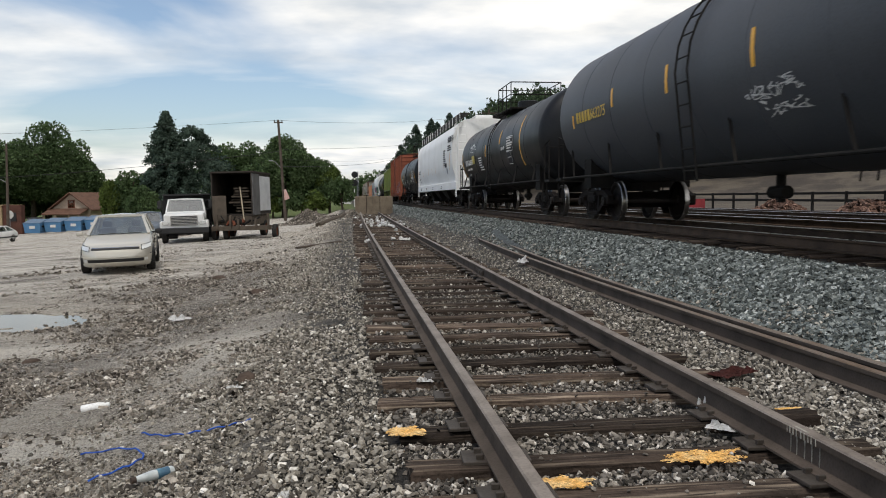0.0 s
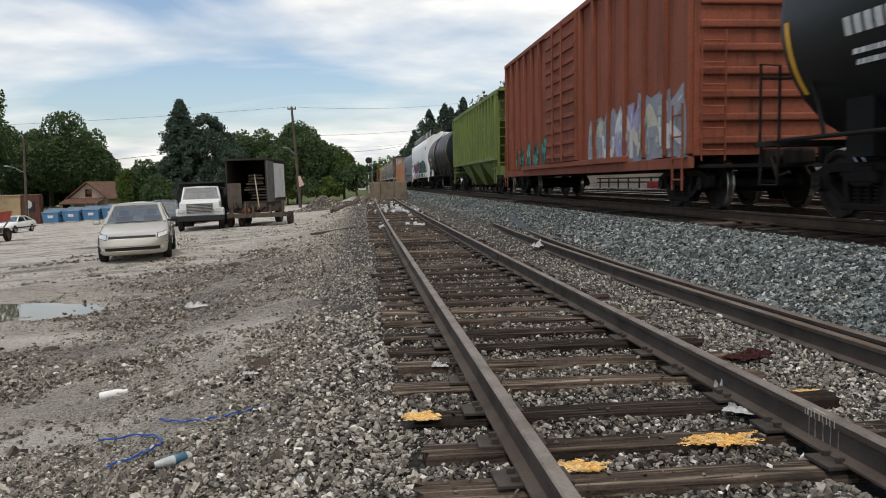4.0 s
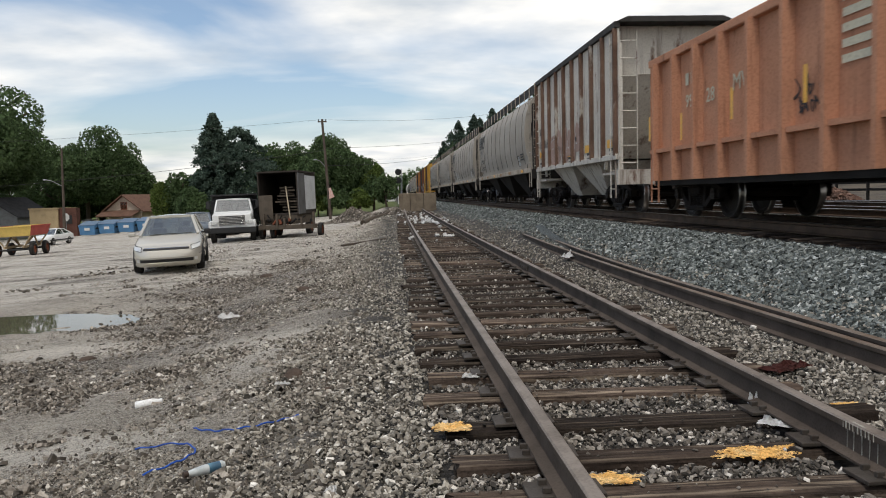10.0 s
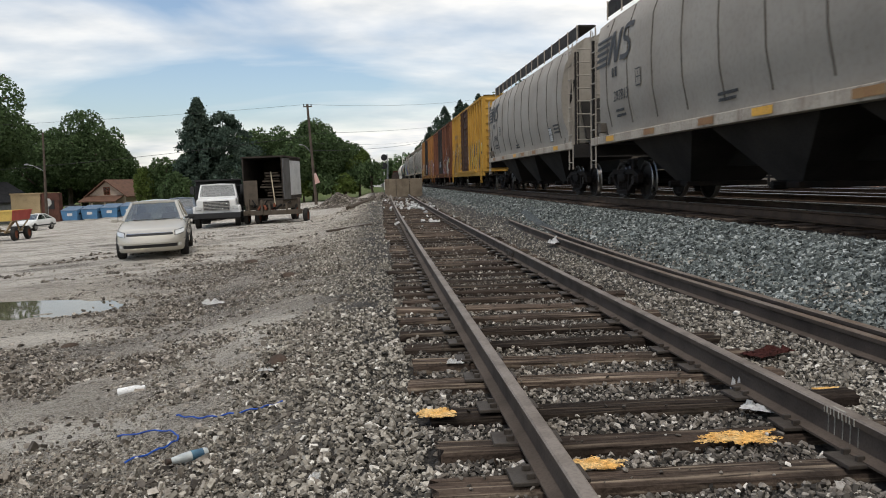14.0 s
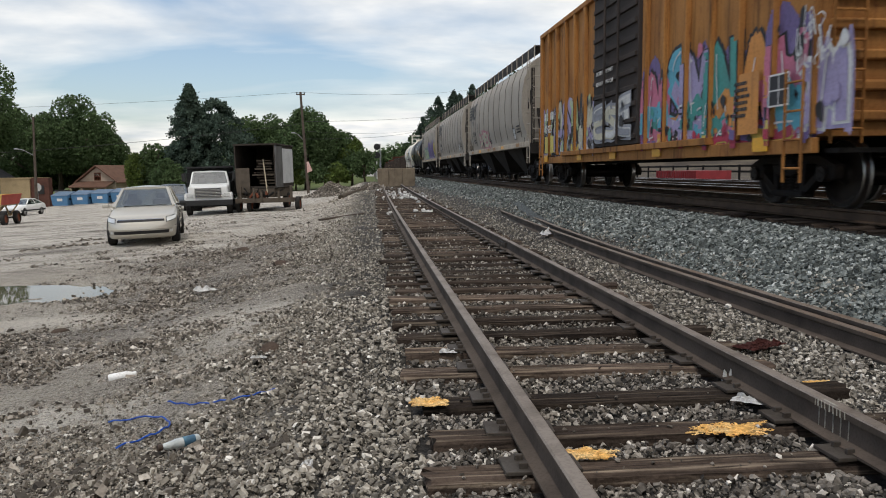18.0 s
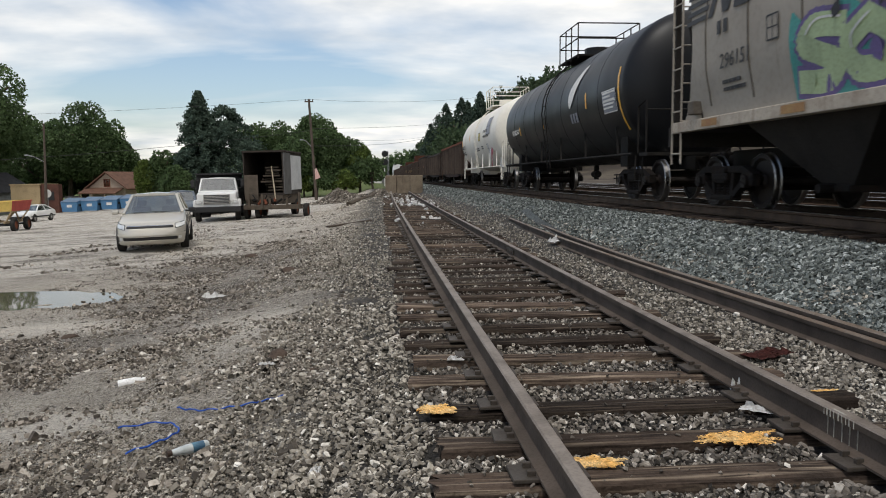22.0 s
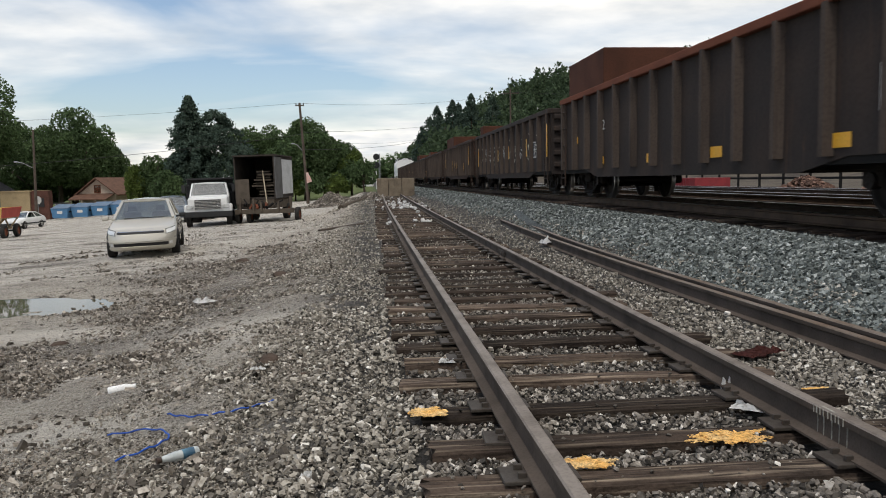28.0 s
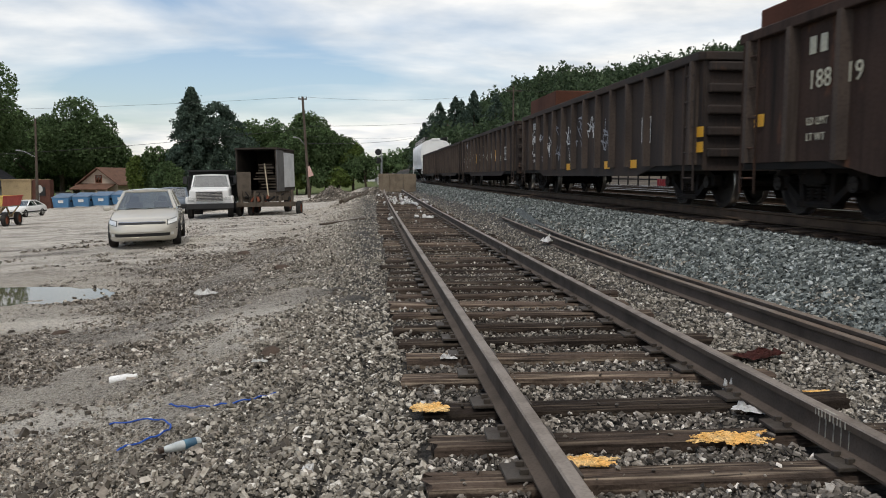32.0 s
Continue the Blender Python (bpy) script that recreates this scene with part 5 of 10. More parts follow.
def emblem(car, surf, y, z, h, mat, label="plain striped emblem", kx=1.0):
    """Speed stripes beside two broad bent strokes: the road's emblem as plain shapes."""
    bm = bmesh.new()
    for k in range(5):
        zz = z - h / 2 + h * (k + 0.1) / 5
        strip_fill(bm, [(y + kx * (0.22 - 0.045 * k), zz), (y + kx * 0.75, zz), (y + kx * 0.75, zz + h * 0.11), (y + kx * (0.20 - 0.045 * k), zz + h * 0.11)], surf, 0.01)
    lo, hi = z - h * 0.5, z + h * 0.5
    for a, b in ((0.12, -0.10), (-0.26, -0.44)):
        strip_fill(bm, [(y + kx * (a + 0.06), lo), (y + kx * (a - 0.06), lo), (y + kx * (b - 0.06), hi), (y + kx * (b + 0.06), hi)], surf, 0.01)
    strip_fill(bm, [(y + kx * -0.02, hi), (y + kx * -0.16, hi), (y + kx * -0.32, lo), (y + kx * -0.18, lo)], surf, 0.013)
    pts = spline([(y - kx * 0.98, hi - h * 0.08), (y - kx * 0.66, hi - h * 0.06), (y - kx * 0.60, z + h * 0.14), (y - kx * 0.78, z), (y - kx * 0.86, z - h * 0.2), (y - kx * 0.74, lo + h * 0.06), (y - kx * 0.42, lo + h * 0.08)], 5, False)
    for k, (a, b) in enumerate(zip(pts, pts[1:])):
        stroke(bm, [a, b], h * 0.16, surf, 0.012 + 0.0004 * (k % 5))
    part("emblem", bm, mat, car, label)


def mark_bars(car, surf, y, z, n, size, mat):
    """The owner's initials as plain bars; y: their left end."""
    bm = bmesh.new()
    for k in range(n):
        a = y - k * size * 0.8
        strip_fill(bm, [(a, z), (a - size * 0.5, z), (a - size * 0.5, z + size * 0.75), (a, z + size * 0.75)], surf, 0.01)
    part("owner_mark", bm, mat, car, "owner's mark as plain bars")


def letters(car, surf, y, z, text, size, mat, label="stencilled lettering"):
    """Lettering flat on the side; y: its left end, z: its foot."""
    x = min(surf(z), surf(z + size * 0.7)) - 0.012
    return word("lettering", text, size, mat, car, on_side(x, y, z), label)


def stripe(car, surf, y, z0, z1, w=0.1, mat=None):
    placard(car, surf, y, (z0 + z1) / 2, w, z1 - z0, mat or REFLECT, "yellow reflector stripe")


def marks(car, surf, y, z, number, mat, size=0.32, lead=0.6, rows=3, seed=0):
    """The owner's mark as plain bars, the car number, and small print below. y: the left end of the lettering."""
    bm = bmesh.new()
    k = 0
    yy = y
    while yy > y - lead:
        strip_fill(bm, [(yy, z), (yy - size * 0.45, z), (yy - size * 0.45, z + size * 0.72), (yy, z + size * 0.72)], surf, 0.01)
        yy -= size * 0.62
    part("owner_mark", bm, mat, car, "owner's mark as plain bars")
    tilt = math.degrees(math.atan2(surf(z + 0.4) - surf(z), 0.4))
    word("car_number", number, size, mat, car, on_side(surf(z) - 0.02 - abs(surf(z + 0.3) - surf(z)), y - lead - 0.12, z) @ pose(0, 0, 0, tilt * 0, 0, 0), "stencilled car number")
    small_print(car, 0, y - 0.7, z - 0.18, 1.3, rows, mat, 0.06, lambda q: surf(q) - 0.008, seed)


def placard(car, surf, y, z, w, h, mat, label, frame_mat=None):
    bm = bmesh.new()
    strip_fill(bm, [(y - w / 2, z - h / 2), (y + w / 2, z - h / 2), (y + w / 2, z + h / 2), (y - w / 2, z + h / 2)], surf, 0.01, rows=0.08)
    pl = part("placard", bm, mat, car, label)
    if frame_mat:
        bm = bmesh.new()
        q = [(y - w / 2, z - h / 2), (y + w / 2, z - h / 2), (y + w / 2, z + h / 2), (y - w / 2, z + h / 2), (y - w / 2, z - h / 2)]
        stroke(bm, q, 0.025, surf, 0.014)
        stroke(bm, [(y, z - h / 2), (y, z + h / 2)], 0.02, surf, 0.014)
        stroke(bm, [(y - w / 2, z), (y + w / 2, z)], 0.02, surf, 0.014)
        part("placard_lines", bm, frame_mat, pl)


def sill_tape(car, x, z, ys, w=0.45, h=0.11):
    for y in ys:
        bm = bmesh.new()
        box(bm, x - 0.008, x + 0.002, y - w / 2, y + w / 2, z - h / 2, z + h / 2)
        part("reflector", bm, REFLECT, car, "yellow reflector")


def coil_car(L):
    """Flat well car under one long rounded hood."""
    car = thing("coil_car", pose(0, 0, 0), "grey steel-coil car under a long rounded hood", "coil car", "cars of the freight train")
    Lb = L / 2 - 0.8
    H = Lb - 0.15
    z0, z1 = 1.52, 3.95
    half = [(1.5, z0), (1.5, z1 - 0.95), (1.46, z1 - 0.6), (1.32, z1 - 0.3), (1.05, z1 - 0.1), (0.6, z1), (0, z1 + 0.02)]
    bm = bmesh.new()
    rings = []
    for d, k in ((0.0, 0.86), (0.05, 0.93), (0.18, 0.98), (0.4, 1.0)):
        rings.append((-H + d, k))
    rings += [(y, 1.0) for y in np.linspace(-H + 1.0, H - 1.0, 6)]
    rings += [(H - d, k) for d, k in ((0.4, 1.0), (0.18, 0.98), (0.05, 0.93), (0.0, 0.86))]
    loft(bm, [[(x, y, z0 + (z - z0) * k) for x, z in half] + [(-x, y, z0 + (z - z0) * k) for x, z in half[-2::-1]] for y, k in rings])
    smooth(part("hood", bm, GREY, car), 40)
    bm = bmesh.new()
    for s in (-1, 1):
        box(bm, s * 1.53 - 0.045, s * 1.53 + 0.045, -H, H, z0 - 0.06, z0 + 0.015, 0.01)
    part("hood_rim", bm, GREY, car)
    for s in (-1, 1):
        bm = bmesh.new()
        prof = [(-Lb, 1.44), (-Lb, 0.86), (-Lb + 2.6, 0.78), (Lb - 2.6, 0.78), (Lb, 0.86), (Lb, 1.44)]
        loft(bm, [[(s * 1.44 - 0.05, y, z) for y, z in prof], [(s * 1.44 + 0.05, y, z) for y, z in prof]])
        part("side_beam", bm, GREY, car)
        for y in (-H + 1.2, 0.0, H - 1.2):
            bm = bmesh.new()
            box(bm, s * 1.5 - 0.03, s * 1.5 + 0.03, y - 0.05, y + 0.05, 0.84, 1.44)
            part("stiffener", bm, GREY, car)
    bm = bmesh.new()
    box(bm, -1.4, 1.4, -Lb, Lb, 1.15, 1.3)
    part("deck", bm, UNDER, car)
    for e in (-1, 1):
        bm = bmesh.new()
        y = e * (H - 2.4)
        for s in (-1, 1):
            bent(bm, [(s * 0.75, y - 0.35, z1 - 0.05), (s * 0.75, y, z1 + 0.5), (s * 0.75, y + 0.35, z1 - 0.05)], 0.03, 6)
        box(bm, -0.95, 0.95, y - 0.08, y + 0.08, z1 + 0.28, z1 + 0.36)
        part("lifting_frame", bm, UNDER, car)
        for s in (-1, 1):
            for d in (0.25, 0.65):
                bm = bmesh.new()
                y = e * (Lb - d)
                bent(bm, [(s * 1.48, y, 0.6), (s * 1.48, y, 2.7), (s * 1.40, y, 2.75)], 0.022, 6)
                part("grab_rail", bm, GREY, car)
            bm = bmesh.new()
            for z in (0.6, 0.95, 1.3, 1.7, 2.1, 2.45):
                bar(bm, (s * 1.48, e * (Lb - 0.65), z), (s * 1.48, e * (Lb - 0.25), z), 0.016, 6)
            part("end_steps", bm, GREY, car)
    bm = bmesh.new()
    lathe(bm, [(-Lb + 0.28, 0.24), (-Lb + 0.28, 0.3), (-Lb + 0.32, 0.3), (-Lb + 0.32, 0.24)], axis="y", seg=18, m=Matrix.Translation((-0.8, 0, 2.1)))
    part("brake_wheel", bm, UNDER, car)
    running_gear(car, L, L / 2 - 2.2)
    return car, lambda z: -(hopper_x(half, z) + 0.008 if z > z0 else 1.495)


def make_train():
    st = [(-5.6, 2.0, 3.3), (-2.0, 2.3, 2.82), (0.8, 2.32, 2.8), (3.5, 2.4, 2.78), (6.2, 2.2, 2.5)]
    # faded tank car that leads the view
    c, s = couple(tank_car("tank_car", 17.5, 1.66, GREYBLACK, "faded black tank car with yellow stripes and chalky scrawl", UNDER, 1, st, zc=2.56), 2.4, 19.89)
    marks(c, s, 5.9, 2.28, "663275", MARKYELLOW, 0.34, 0.95, 0)
    scrawl(c, s, -3.0, -1.7, 1.8, 2.15, MARKWHITE, 3, 0.022, 12)
    scrawl(c, s, -3.0, -1.9, 1.62, 1.85, MARKWHITE, 4, 0.022, 10)
    # glossy tank car
    c, s = couple(tank_car("tank_car", 17.6, 1.5, BLACK, "glossy black tank car with top platform and white table", UNDER, 2, [(-4.9, 1.6, 3.2), (-1.6, 2.5, 3.0), (1.2, 2.2, 2.65)], zc=2.38), 19.89, 37.48)
    marks(c, s, 6.2, 2.0, "103005", MARKWHITE, 0.34, 0.95, 0, 1)
    letters(c, s, 5.9, 1.78, "LD LMT   188800 LB", 0.14, MARKWHITE)
    letters(c, s, 5.9, 1.55, "LT WT", 0.14, MARKWHITE)
    stripe(c, s, 7.0, 1.5, 2.6, 0.12)
    scrawl(c, s, 3.6, 4.8, 2.5, 2.95, MARKWHITE, 5, 0.04, 5)
    placard(c, s, 4.1, 2.2, 0.7, 0.34, SPRAY["yellow"], "yellow warning placard")
    placard(c, s, -3.4, 2.4, 0.95, 0.5, SPRAY["black"], "white ruled data table", MARKWHITE)
    small_print(c, 0, -3.4, 2.6, 0.85, 5, MARKWHITE, 0.045, lambda q: s(q) - 0.016, 7)
    letters(c, s, -2.0, 2.25, "FRA AIP", 0.17, MARKWHITE, "white stencilled notice")
    placard(c, s, -3.2, 1.95, 0.5, 0.45, SPRAY["black"], "white outlined stencil box", MARKWHITE)
    small_print(c, 0, 2.4, 2.2, 0.8, 6, MARKWHITE, 0.05, lambda q: s(q) - 0.012, 8)
    # white plastics hopper
    c, s = couple(curved_hopper("hopper_car", 21.2, WHITE, "white smooth-sided covered hopper car with orange marks", bays=4, zt=4.55, zb=1.36, seams=False, cut=0.3, sill_h=0.38, hollow=0.95, end_gap=0.42), 37.48, 58.7)
    for y in (5.9, 2.5, 0.3, -1.6, -5.6):
        placard(c, s, y, 2.25, 0.07, 0.42, REFLECT, "orange reflector stripe")
    bm = bmesh.new()
    strip_fill(bm, [(-7.78, 2.05), (-7.9, 2.05), (-8.42, 2.95), (-8.3, 2.95)], s, 0.01)
    part("slanted_stripe", bm, REFLECT, c, "slanted orange stripe")
    placard(c, s, -6.55, 2.33, 0.8, 0.22, SPRAY["black"], "dark grey label block")
    placard(c, s, -6.95, 2.02, 0.42, 0.28, SPRAY["grey"], "pale grey stencil patch")
    small_print(c, 0, -6.1, 3.15, 0.95, 8, MARKBLACK, 0.06, lambda q: s(q) - 0.01, 9)
    bm = bmesh.new()
    strip_fill(bm, [(9.56, 2.55), (9.42, 2.55), (8.68, 1.91), (8.82, 1.91)], s, 0.01)
    part("slanted_stripe", bm, REFLECT, c, "slanted orange stripe")
    letters(c, s, 8.6, 2.25, "66692", 0.36, MARKBLACK, "black stencilled car number")
    letters(c, s, 8.5, 1.84, "LD LMT", 0.15, MARKBLACK)
    letters(c, s, 8.5, 1.64, "LT WT", 0.15, MARKBLACK)
    marks(c, s, -7.3, 3.5, "666924", MARKBLACK, 0.42, 1.1, 3, 11)
    sm_x = -1.53
    for y, w in ((7.5, 0.9), (4.0, 0.7), (0.2, 0.4), (-4.2, 0.5)):
        small_print(c, sm_x, y, 1.2, w, 2, MARKBLACK, 0.05, None, int(y * 10 + 90))
    # clean tank car
    c, s = couple(tank_car("tank_car", 17.3, 1.66, BLACK, "clean black tank car with yellow stripes and white lettering", UNDER, 3, [(-7.0, 1.6, 2.75), (-3.5, 2.14, 2.66), (1.0, 2.0, 2.6), (4.0, 2.2, 2.6), (7.1, 1.6, 2.5)], zc=2.56), 58.7, 76.0)
    marks(c, s, 5.95, 2.12, "70674", MARKWHITE, 0.28, 0.75, 2, 12)
    placard(c, s, -3.3, 1.98, 0.9, 0.15, SPRAY["white"], "plain white panel")
    letters(c, s, -4.15, 2.12, "FRA AIP", 0.17, MARKWHITE, "white stencilled notice")
    placard(c, s, -5.7, 2.15, 1.35, 0.75, SPRAY["black"], "white ruled data table", MARKWHITE)
    small_print(c, 0, -5.7, 2.48, 1.25, 7, MARKWHITE, 0.05, lambda q: s(q) - 0.016, 88)
    small_print(c, 0, -5.2, 2.68, 1.1, 1, MARKWHITE, 0.05, lambda q: s(q) - 0.012, 89)
    placard(c, s, -6.6, 1.35, 0.25, 0.4, SPRAY["white"], "white hazard placard")
    for y, z, w, r in ((2.9, 1.95, 1.3, 6), (0.3, 2.05, 1.0, 2), (-0.6, 1.85, 0.7, 2)):
        small_print(c, 0, y, z, w, r, MARKWHITE, 0.055, lambda q: s(q) - 0.012, int(y * 10 + 40))
    # red-brown box car
    c, s = couple(box_car("box_car", 18.4, BOXRED, "red-brown box car with graffiti on its lower side", BOXRED, zt=5.08), 76.6, 95.39)
    rb = [(y - 0.085, y + 0.085) for y in (np.linspace(-8.15, -1.7, 7)).tolist()]
    graffiti(c, s, -8.0, -2.4, 0.95, 2.2, 6, ["cream", "grey", "white", "lilac"], "grey", 21, "pale weathered graffiti", bands=rb, rib_x=-1.508, back="grey")
    graffiti(c, s, 2.2, 6.0, 0.95, 1.9, 4, ["green", "teal"], "black", 22, "dark green graffiti", bands=[(y - 0.085, y + 0.085) for y in np.linspace(1.7, 8.15, 7).tolist()], rib_x=-1.508)
    # green hopper
    c, s = couple(ribbed_hopper("hopper_car", 15.9, GREEN, "olive green ribbed hopper car with white emblem"), 95.39, 111.33)
    bands = [(-7.3, 7.3)]
    sx = lambda z: -1.46
    bm = bmesh.new()
    strip_fill(bm, [(6.5, 3.5), (5.2, 3.5), (5.2, 4.15), (6.5, 4.15)], lambda z: -1.462, 0.0)
    part("emblem", bm, MARKWHITE, c, "white worn square emblem")
    bm = bmesh.new()
    strip_fill(bm, [(6.5, 3.2), (4.9, 3.2), (4.9, 3.26), (6.5, 3.26)], lambda z: -1.462, 0.0)
    strip_fill(bm, [(6.4, 2.45), (5.0, 2.45), (5.0, 2.5), (6.4, 2.5)], lambda z: -1.462, 0.0)
    part("emblem_rule", bm, MARKWHITE, c)
    word("car_number", "468558", 0.40, MARKWHITE, c, on_side(-1.464, 6.3, 2.75), "white stencilled car number")
    small_print(c, -1.462, 5.7, 2.3, 1.4, 3, MARKWHITE, 0.07, None, 14)
    placard(c, sx, -3.9, 2.9, 0.75, 0.75, SPRAY["black"], "white-framed stencil box", MARKWHITE)
    for y in np.linspace(-6.2, 6.2, 7):
        placard(c, lambda z: -1.556, float(y), 1.95, 0.07, 0.5, SPRAY["orange"], "orange reflector strip")
    # dull tank car
    c, s = couple(tank_car("tank_car", 15.6, 1.66, BLACK, "black tank car with yellow end stripes", UNDER, 4, [(-6.2, 1.7, 3.3), (2.2, 2.6, 3.4), (-0.8, 2.8, 3.3), (6.5, 1.75, 2.75)], zc=2.56), 111.68, 127.28)
    marks(c, s, 5.2, 2.2, "216137", MARKWHITE, 0.3, 0.8, 2, 15)
    scrawl(c, s, 0.6, 1.8, 2.2, 2.7, SPRAY["grey"], 6, 0.03, 6)
    placard(c, s, 3.6, 2.2, 0.1, 0.4, SPRAY["white"], "white stripe")
    scrawl(c, s, -4.6, -3.2, 2.4, 3.0, SPRAY["grey"], 16, 0.03, 8)
    # white hopper with graffiti
    c, s = couple(curved_hopper("hopper_car", 20.0, WHITE, "white covered hopper car with red and green graffiti", bays=4, zt=4.5, zb=1.42, seams=False, cut=0.3, sill_h=0.38, hollow=0.95, end_gap=0.42), 126.93, 146.94)
    graffiti(c, s, 1.4, 6.2, 1.44, 2.55, 4, ["red", "violet", "red", "pink"], "white", 31, "crimson and pink graffiti with white outlines", back="pink", thick=0.55)
    graffiti(c, s, -6.8, 1.0, 1.44, 2.5, 10, ["teal", "green", "lime", "black"], "black", 32, "green and teal wild-style graffiti", back="green", thick=0.26)
    for y0, y1, colour in ((4.9, 6.1, "pink"), (2.9, 4.3, "pink"), (1.5, 2.4, "violet"), (-1.5, 0.9, "teal"), (-4.6, -2.0, "green"), (-6.6, -5.0, "lime")):
        placard(c, lambda z: -1.524, (y0 + y1) / 2, 1.24, y1 - y0, 0.34, SPRAY[colour], "sprayed paint on the side sill")
    scrawl(c, s, 6.3, 6.9, 1.7, 2.4, SPRAY["black"], 33, 0.035, 6, "thin black scrawled tag")
    mark_bars(c, s, 8.35, 2.62, 4, 0.28, MARKBLACK)
    letters(c, s, 8.25, 2.2, "58040", 0.34, MARKBLACK, "black stencilled car number")
    small_print(c, 0, 7.4, 1.85, 1.5, 2, MARKBLACK, 0.06, lambda q: s(q) - 0.008, 17)
    bm = bmesh.new()
    stroke(bm, spline([(8.44, 2.5), (8.5, 2.2), (8.36, 1.8), (8.14, 1.56)], 6, False), 0.07, s, 0.01)
    part("curved_stripe", bm, REFLECT, c, "curved orange-yellow stripe")
    letters(c, s, -7.4, 3.3, "58040", 0.42, MARKBLACK, "black stencilled car number")
    for y in (-7.6, -4.4, -2.4, 5.5, 8.5):
        sill_tape(c, -1.53, 1.14, [y], 0.5, 0.16)
    # coil car
    c, s = couple(coil_car(15.4), 146.94, 162.31)
    emblem(c, s, 4.1, 2.12, 0.62, MARKBLACK, kx=0.95)
    for r in range(2):
        bm = bmesh.new()
        for k in range(7 if r == 0 else 8):
            y = 2.9 - 0.22 * k
            strip_fill(bm, [(y, 2.18 - 0.30 * r), (y - 0.15, 2.18 - 0.30 * r), (y - 0.15, 2.38 - 0.30 * r), (y, 2.38 - 0.30 * r)], s, 0.008)
        part("owner_name", bm, MARKBLACK, c, "owner's name as plain bars")
    word("car_number", "163138", 0.36, MARKBLACK, c, on_side(-1.50, 5.35, 0.96), "black stencilled car number")
    sill_tape(c, -1.495, 1.18, [-5.75], 0.42, 0.3)
    sill_tape(c, -1.495, 1.1, [5.9, 1.9, -0.5, -2.65], 0.42, 0.14)
    placard(c, lambda z: -1.497, -4.2, 1.08, 0.3, 0.34, SPRAY["white"], "white data plate", MARKBLACK)
    small_print(c, -1.496, 1.8, 1.35, 0.7, 3, MARKBLACK, 0.05, None, 18)
    # orange high-sided gondola
    c, s = couple(gondola("gondola_car", 18.7, RUSTORANGE, "high-sided faded orange gondola car", ribs=17, zt=3.22, zb=0.74, belly=0.0, rib_d=0.2, rib_w=0.07, rib_shift=-0.18), 162.31, 181.05)
    emblem(c, s, 0.55, 2.52, 0.95, SPRAY["cream"], "pale worn emblem", kx=1.6)
    mark_bars(c, s, 6.8, 2.5, 2, 0.3, SPRAY["cream"])
    letters(c, s, 6.8, 2.08, "997", 0.36, SPRAY["cream"], "pale stencilled car number")
    letters(c, s, 5.85, 2.08, "281", 0.36, SPRAY["cream"], "pale stencilled car number")
    letters(c, s, 4.8, 2.14, "MW", 0.4, SPRAY["cream"], "pale stencilled letters")
    for y, z in ((8.3, 1.82), (6.56, 1.72), (4.44, 1.9), (2.27, 1.9), (-3.4, 1.9), (-7.4, 1.9)):
        stripe(c, lambda z: -1.626, y, z - 0.25, z + 0.25, 0.1)
    scrawl(c, s, 2.05, 2.8, 1.5, 2.15, SPRAY["black"], 20, 0.04, 11, "black scrawled tag")
    placard(c, s, -5.4, 1.75, 0.4, 0.4, SPRAY["black"], "white-framed stencil box", MARKWHITE)
    for sx in (-1, 1):
        bm = bmesh.new()
        box(bm, sx * 1.50 - 0.07, sx * 1.50 + 0.07, -8.5, 8.5, 1.31, 1.39)
        part("side_ledge", bm, RUSTORANGE, c)
    # rusty short hopper
    c, s = couple(ribbed_hopper("hopper_car", 11.9, RUSTWHITE, "short rust-streaked white hopper car", ribs=10, zt=4.75, zb=1.42, bays=2, roof=False, rib_mat=RIBRUST), 181.95, 193.85)
    for k, y in enumerate((4.55, 2.33, 0.1, -2.15, -4.4)):
        placard(c, s, y, 1.92 if k == 0 else 1.75, 0.46, 0.21, REFLECT, "orange reflector patch")
        small_print(c, -1.458, y - 0.25, 1.6, 0.6, 2, MARKBLACK, 0.07, None, 120 + k)
    mark_bars(c, s, 4.67, 2.62, 2, 0.32, MARKBLACK)
    letters(c, s, 4.70, 2.14, "182", 0.4, MARKBLACK, "black stencilled car number")
    letters(c, s, 3.80, 2.14, "817", 0.4, MARKBLACK, "black stencilled car number")
    graffiti(c, s, -1.6, 2.6, 1.5, 2.6, 4, ["dusty rose"], "dusty rose", 77, "faded pinkish tag", thick=0.26)
    # grey-beige grain hoppers
    L = [193.24, 212.47, 232.2, 250.6, 268.42]
    numbers = ["296023", "297132", "297813", "295417", "293310", "294858", "296151"]
    for k, (a, b) in enumerate(list(zip(L, L[1:])) + [(321.04, 338.79), (338.79, 357.0), (357.0, 375.2)]):
        c, s = curved_hopper("hopper_car", b - a, BEIGE, "grey-beige covered hopper car with bowed sides" + (" and colourful graffiti" if k == 6 else " and faint tags" if k in (1, 4) else ""), zt=4.52, zb=1.52)
        h = (b - a) / 2
        emblem(c, s, h - 2.85, 3.5, 0.72, MARKBLACK, kx=1.5)
        mark_bars(c, s, h - 2.95, 2.82, 2, 0.28, MARKBLACK)
        letters(c, s, h - 3.05, 2.26, numbers[k], 0.34, MARKBLACK, "black stencilled car number")
        small_print(c, 0, h - 3.5, 2.05, 0.9, 2, MARKBLACK, 0.06, lambda q: s(q) - 0.008, 50 + k)
        placard(c, s, -h + 3.7, 1.9, 0.4, 0.42, SPRAY["white"], "white-framed stencil box", MARKBLACK)
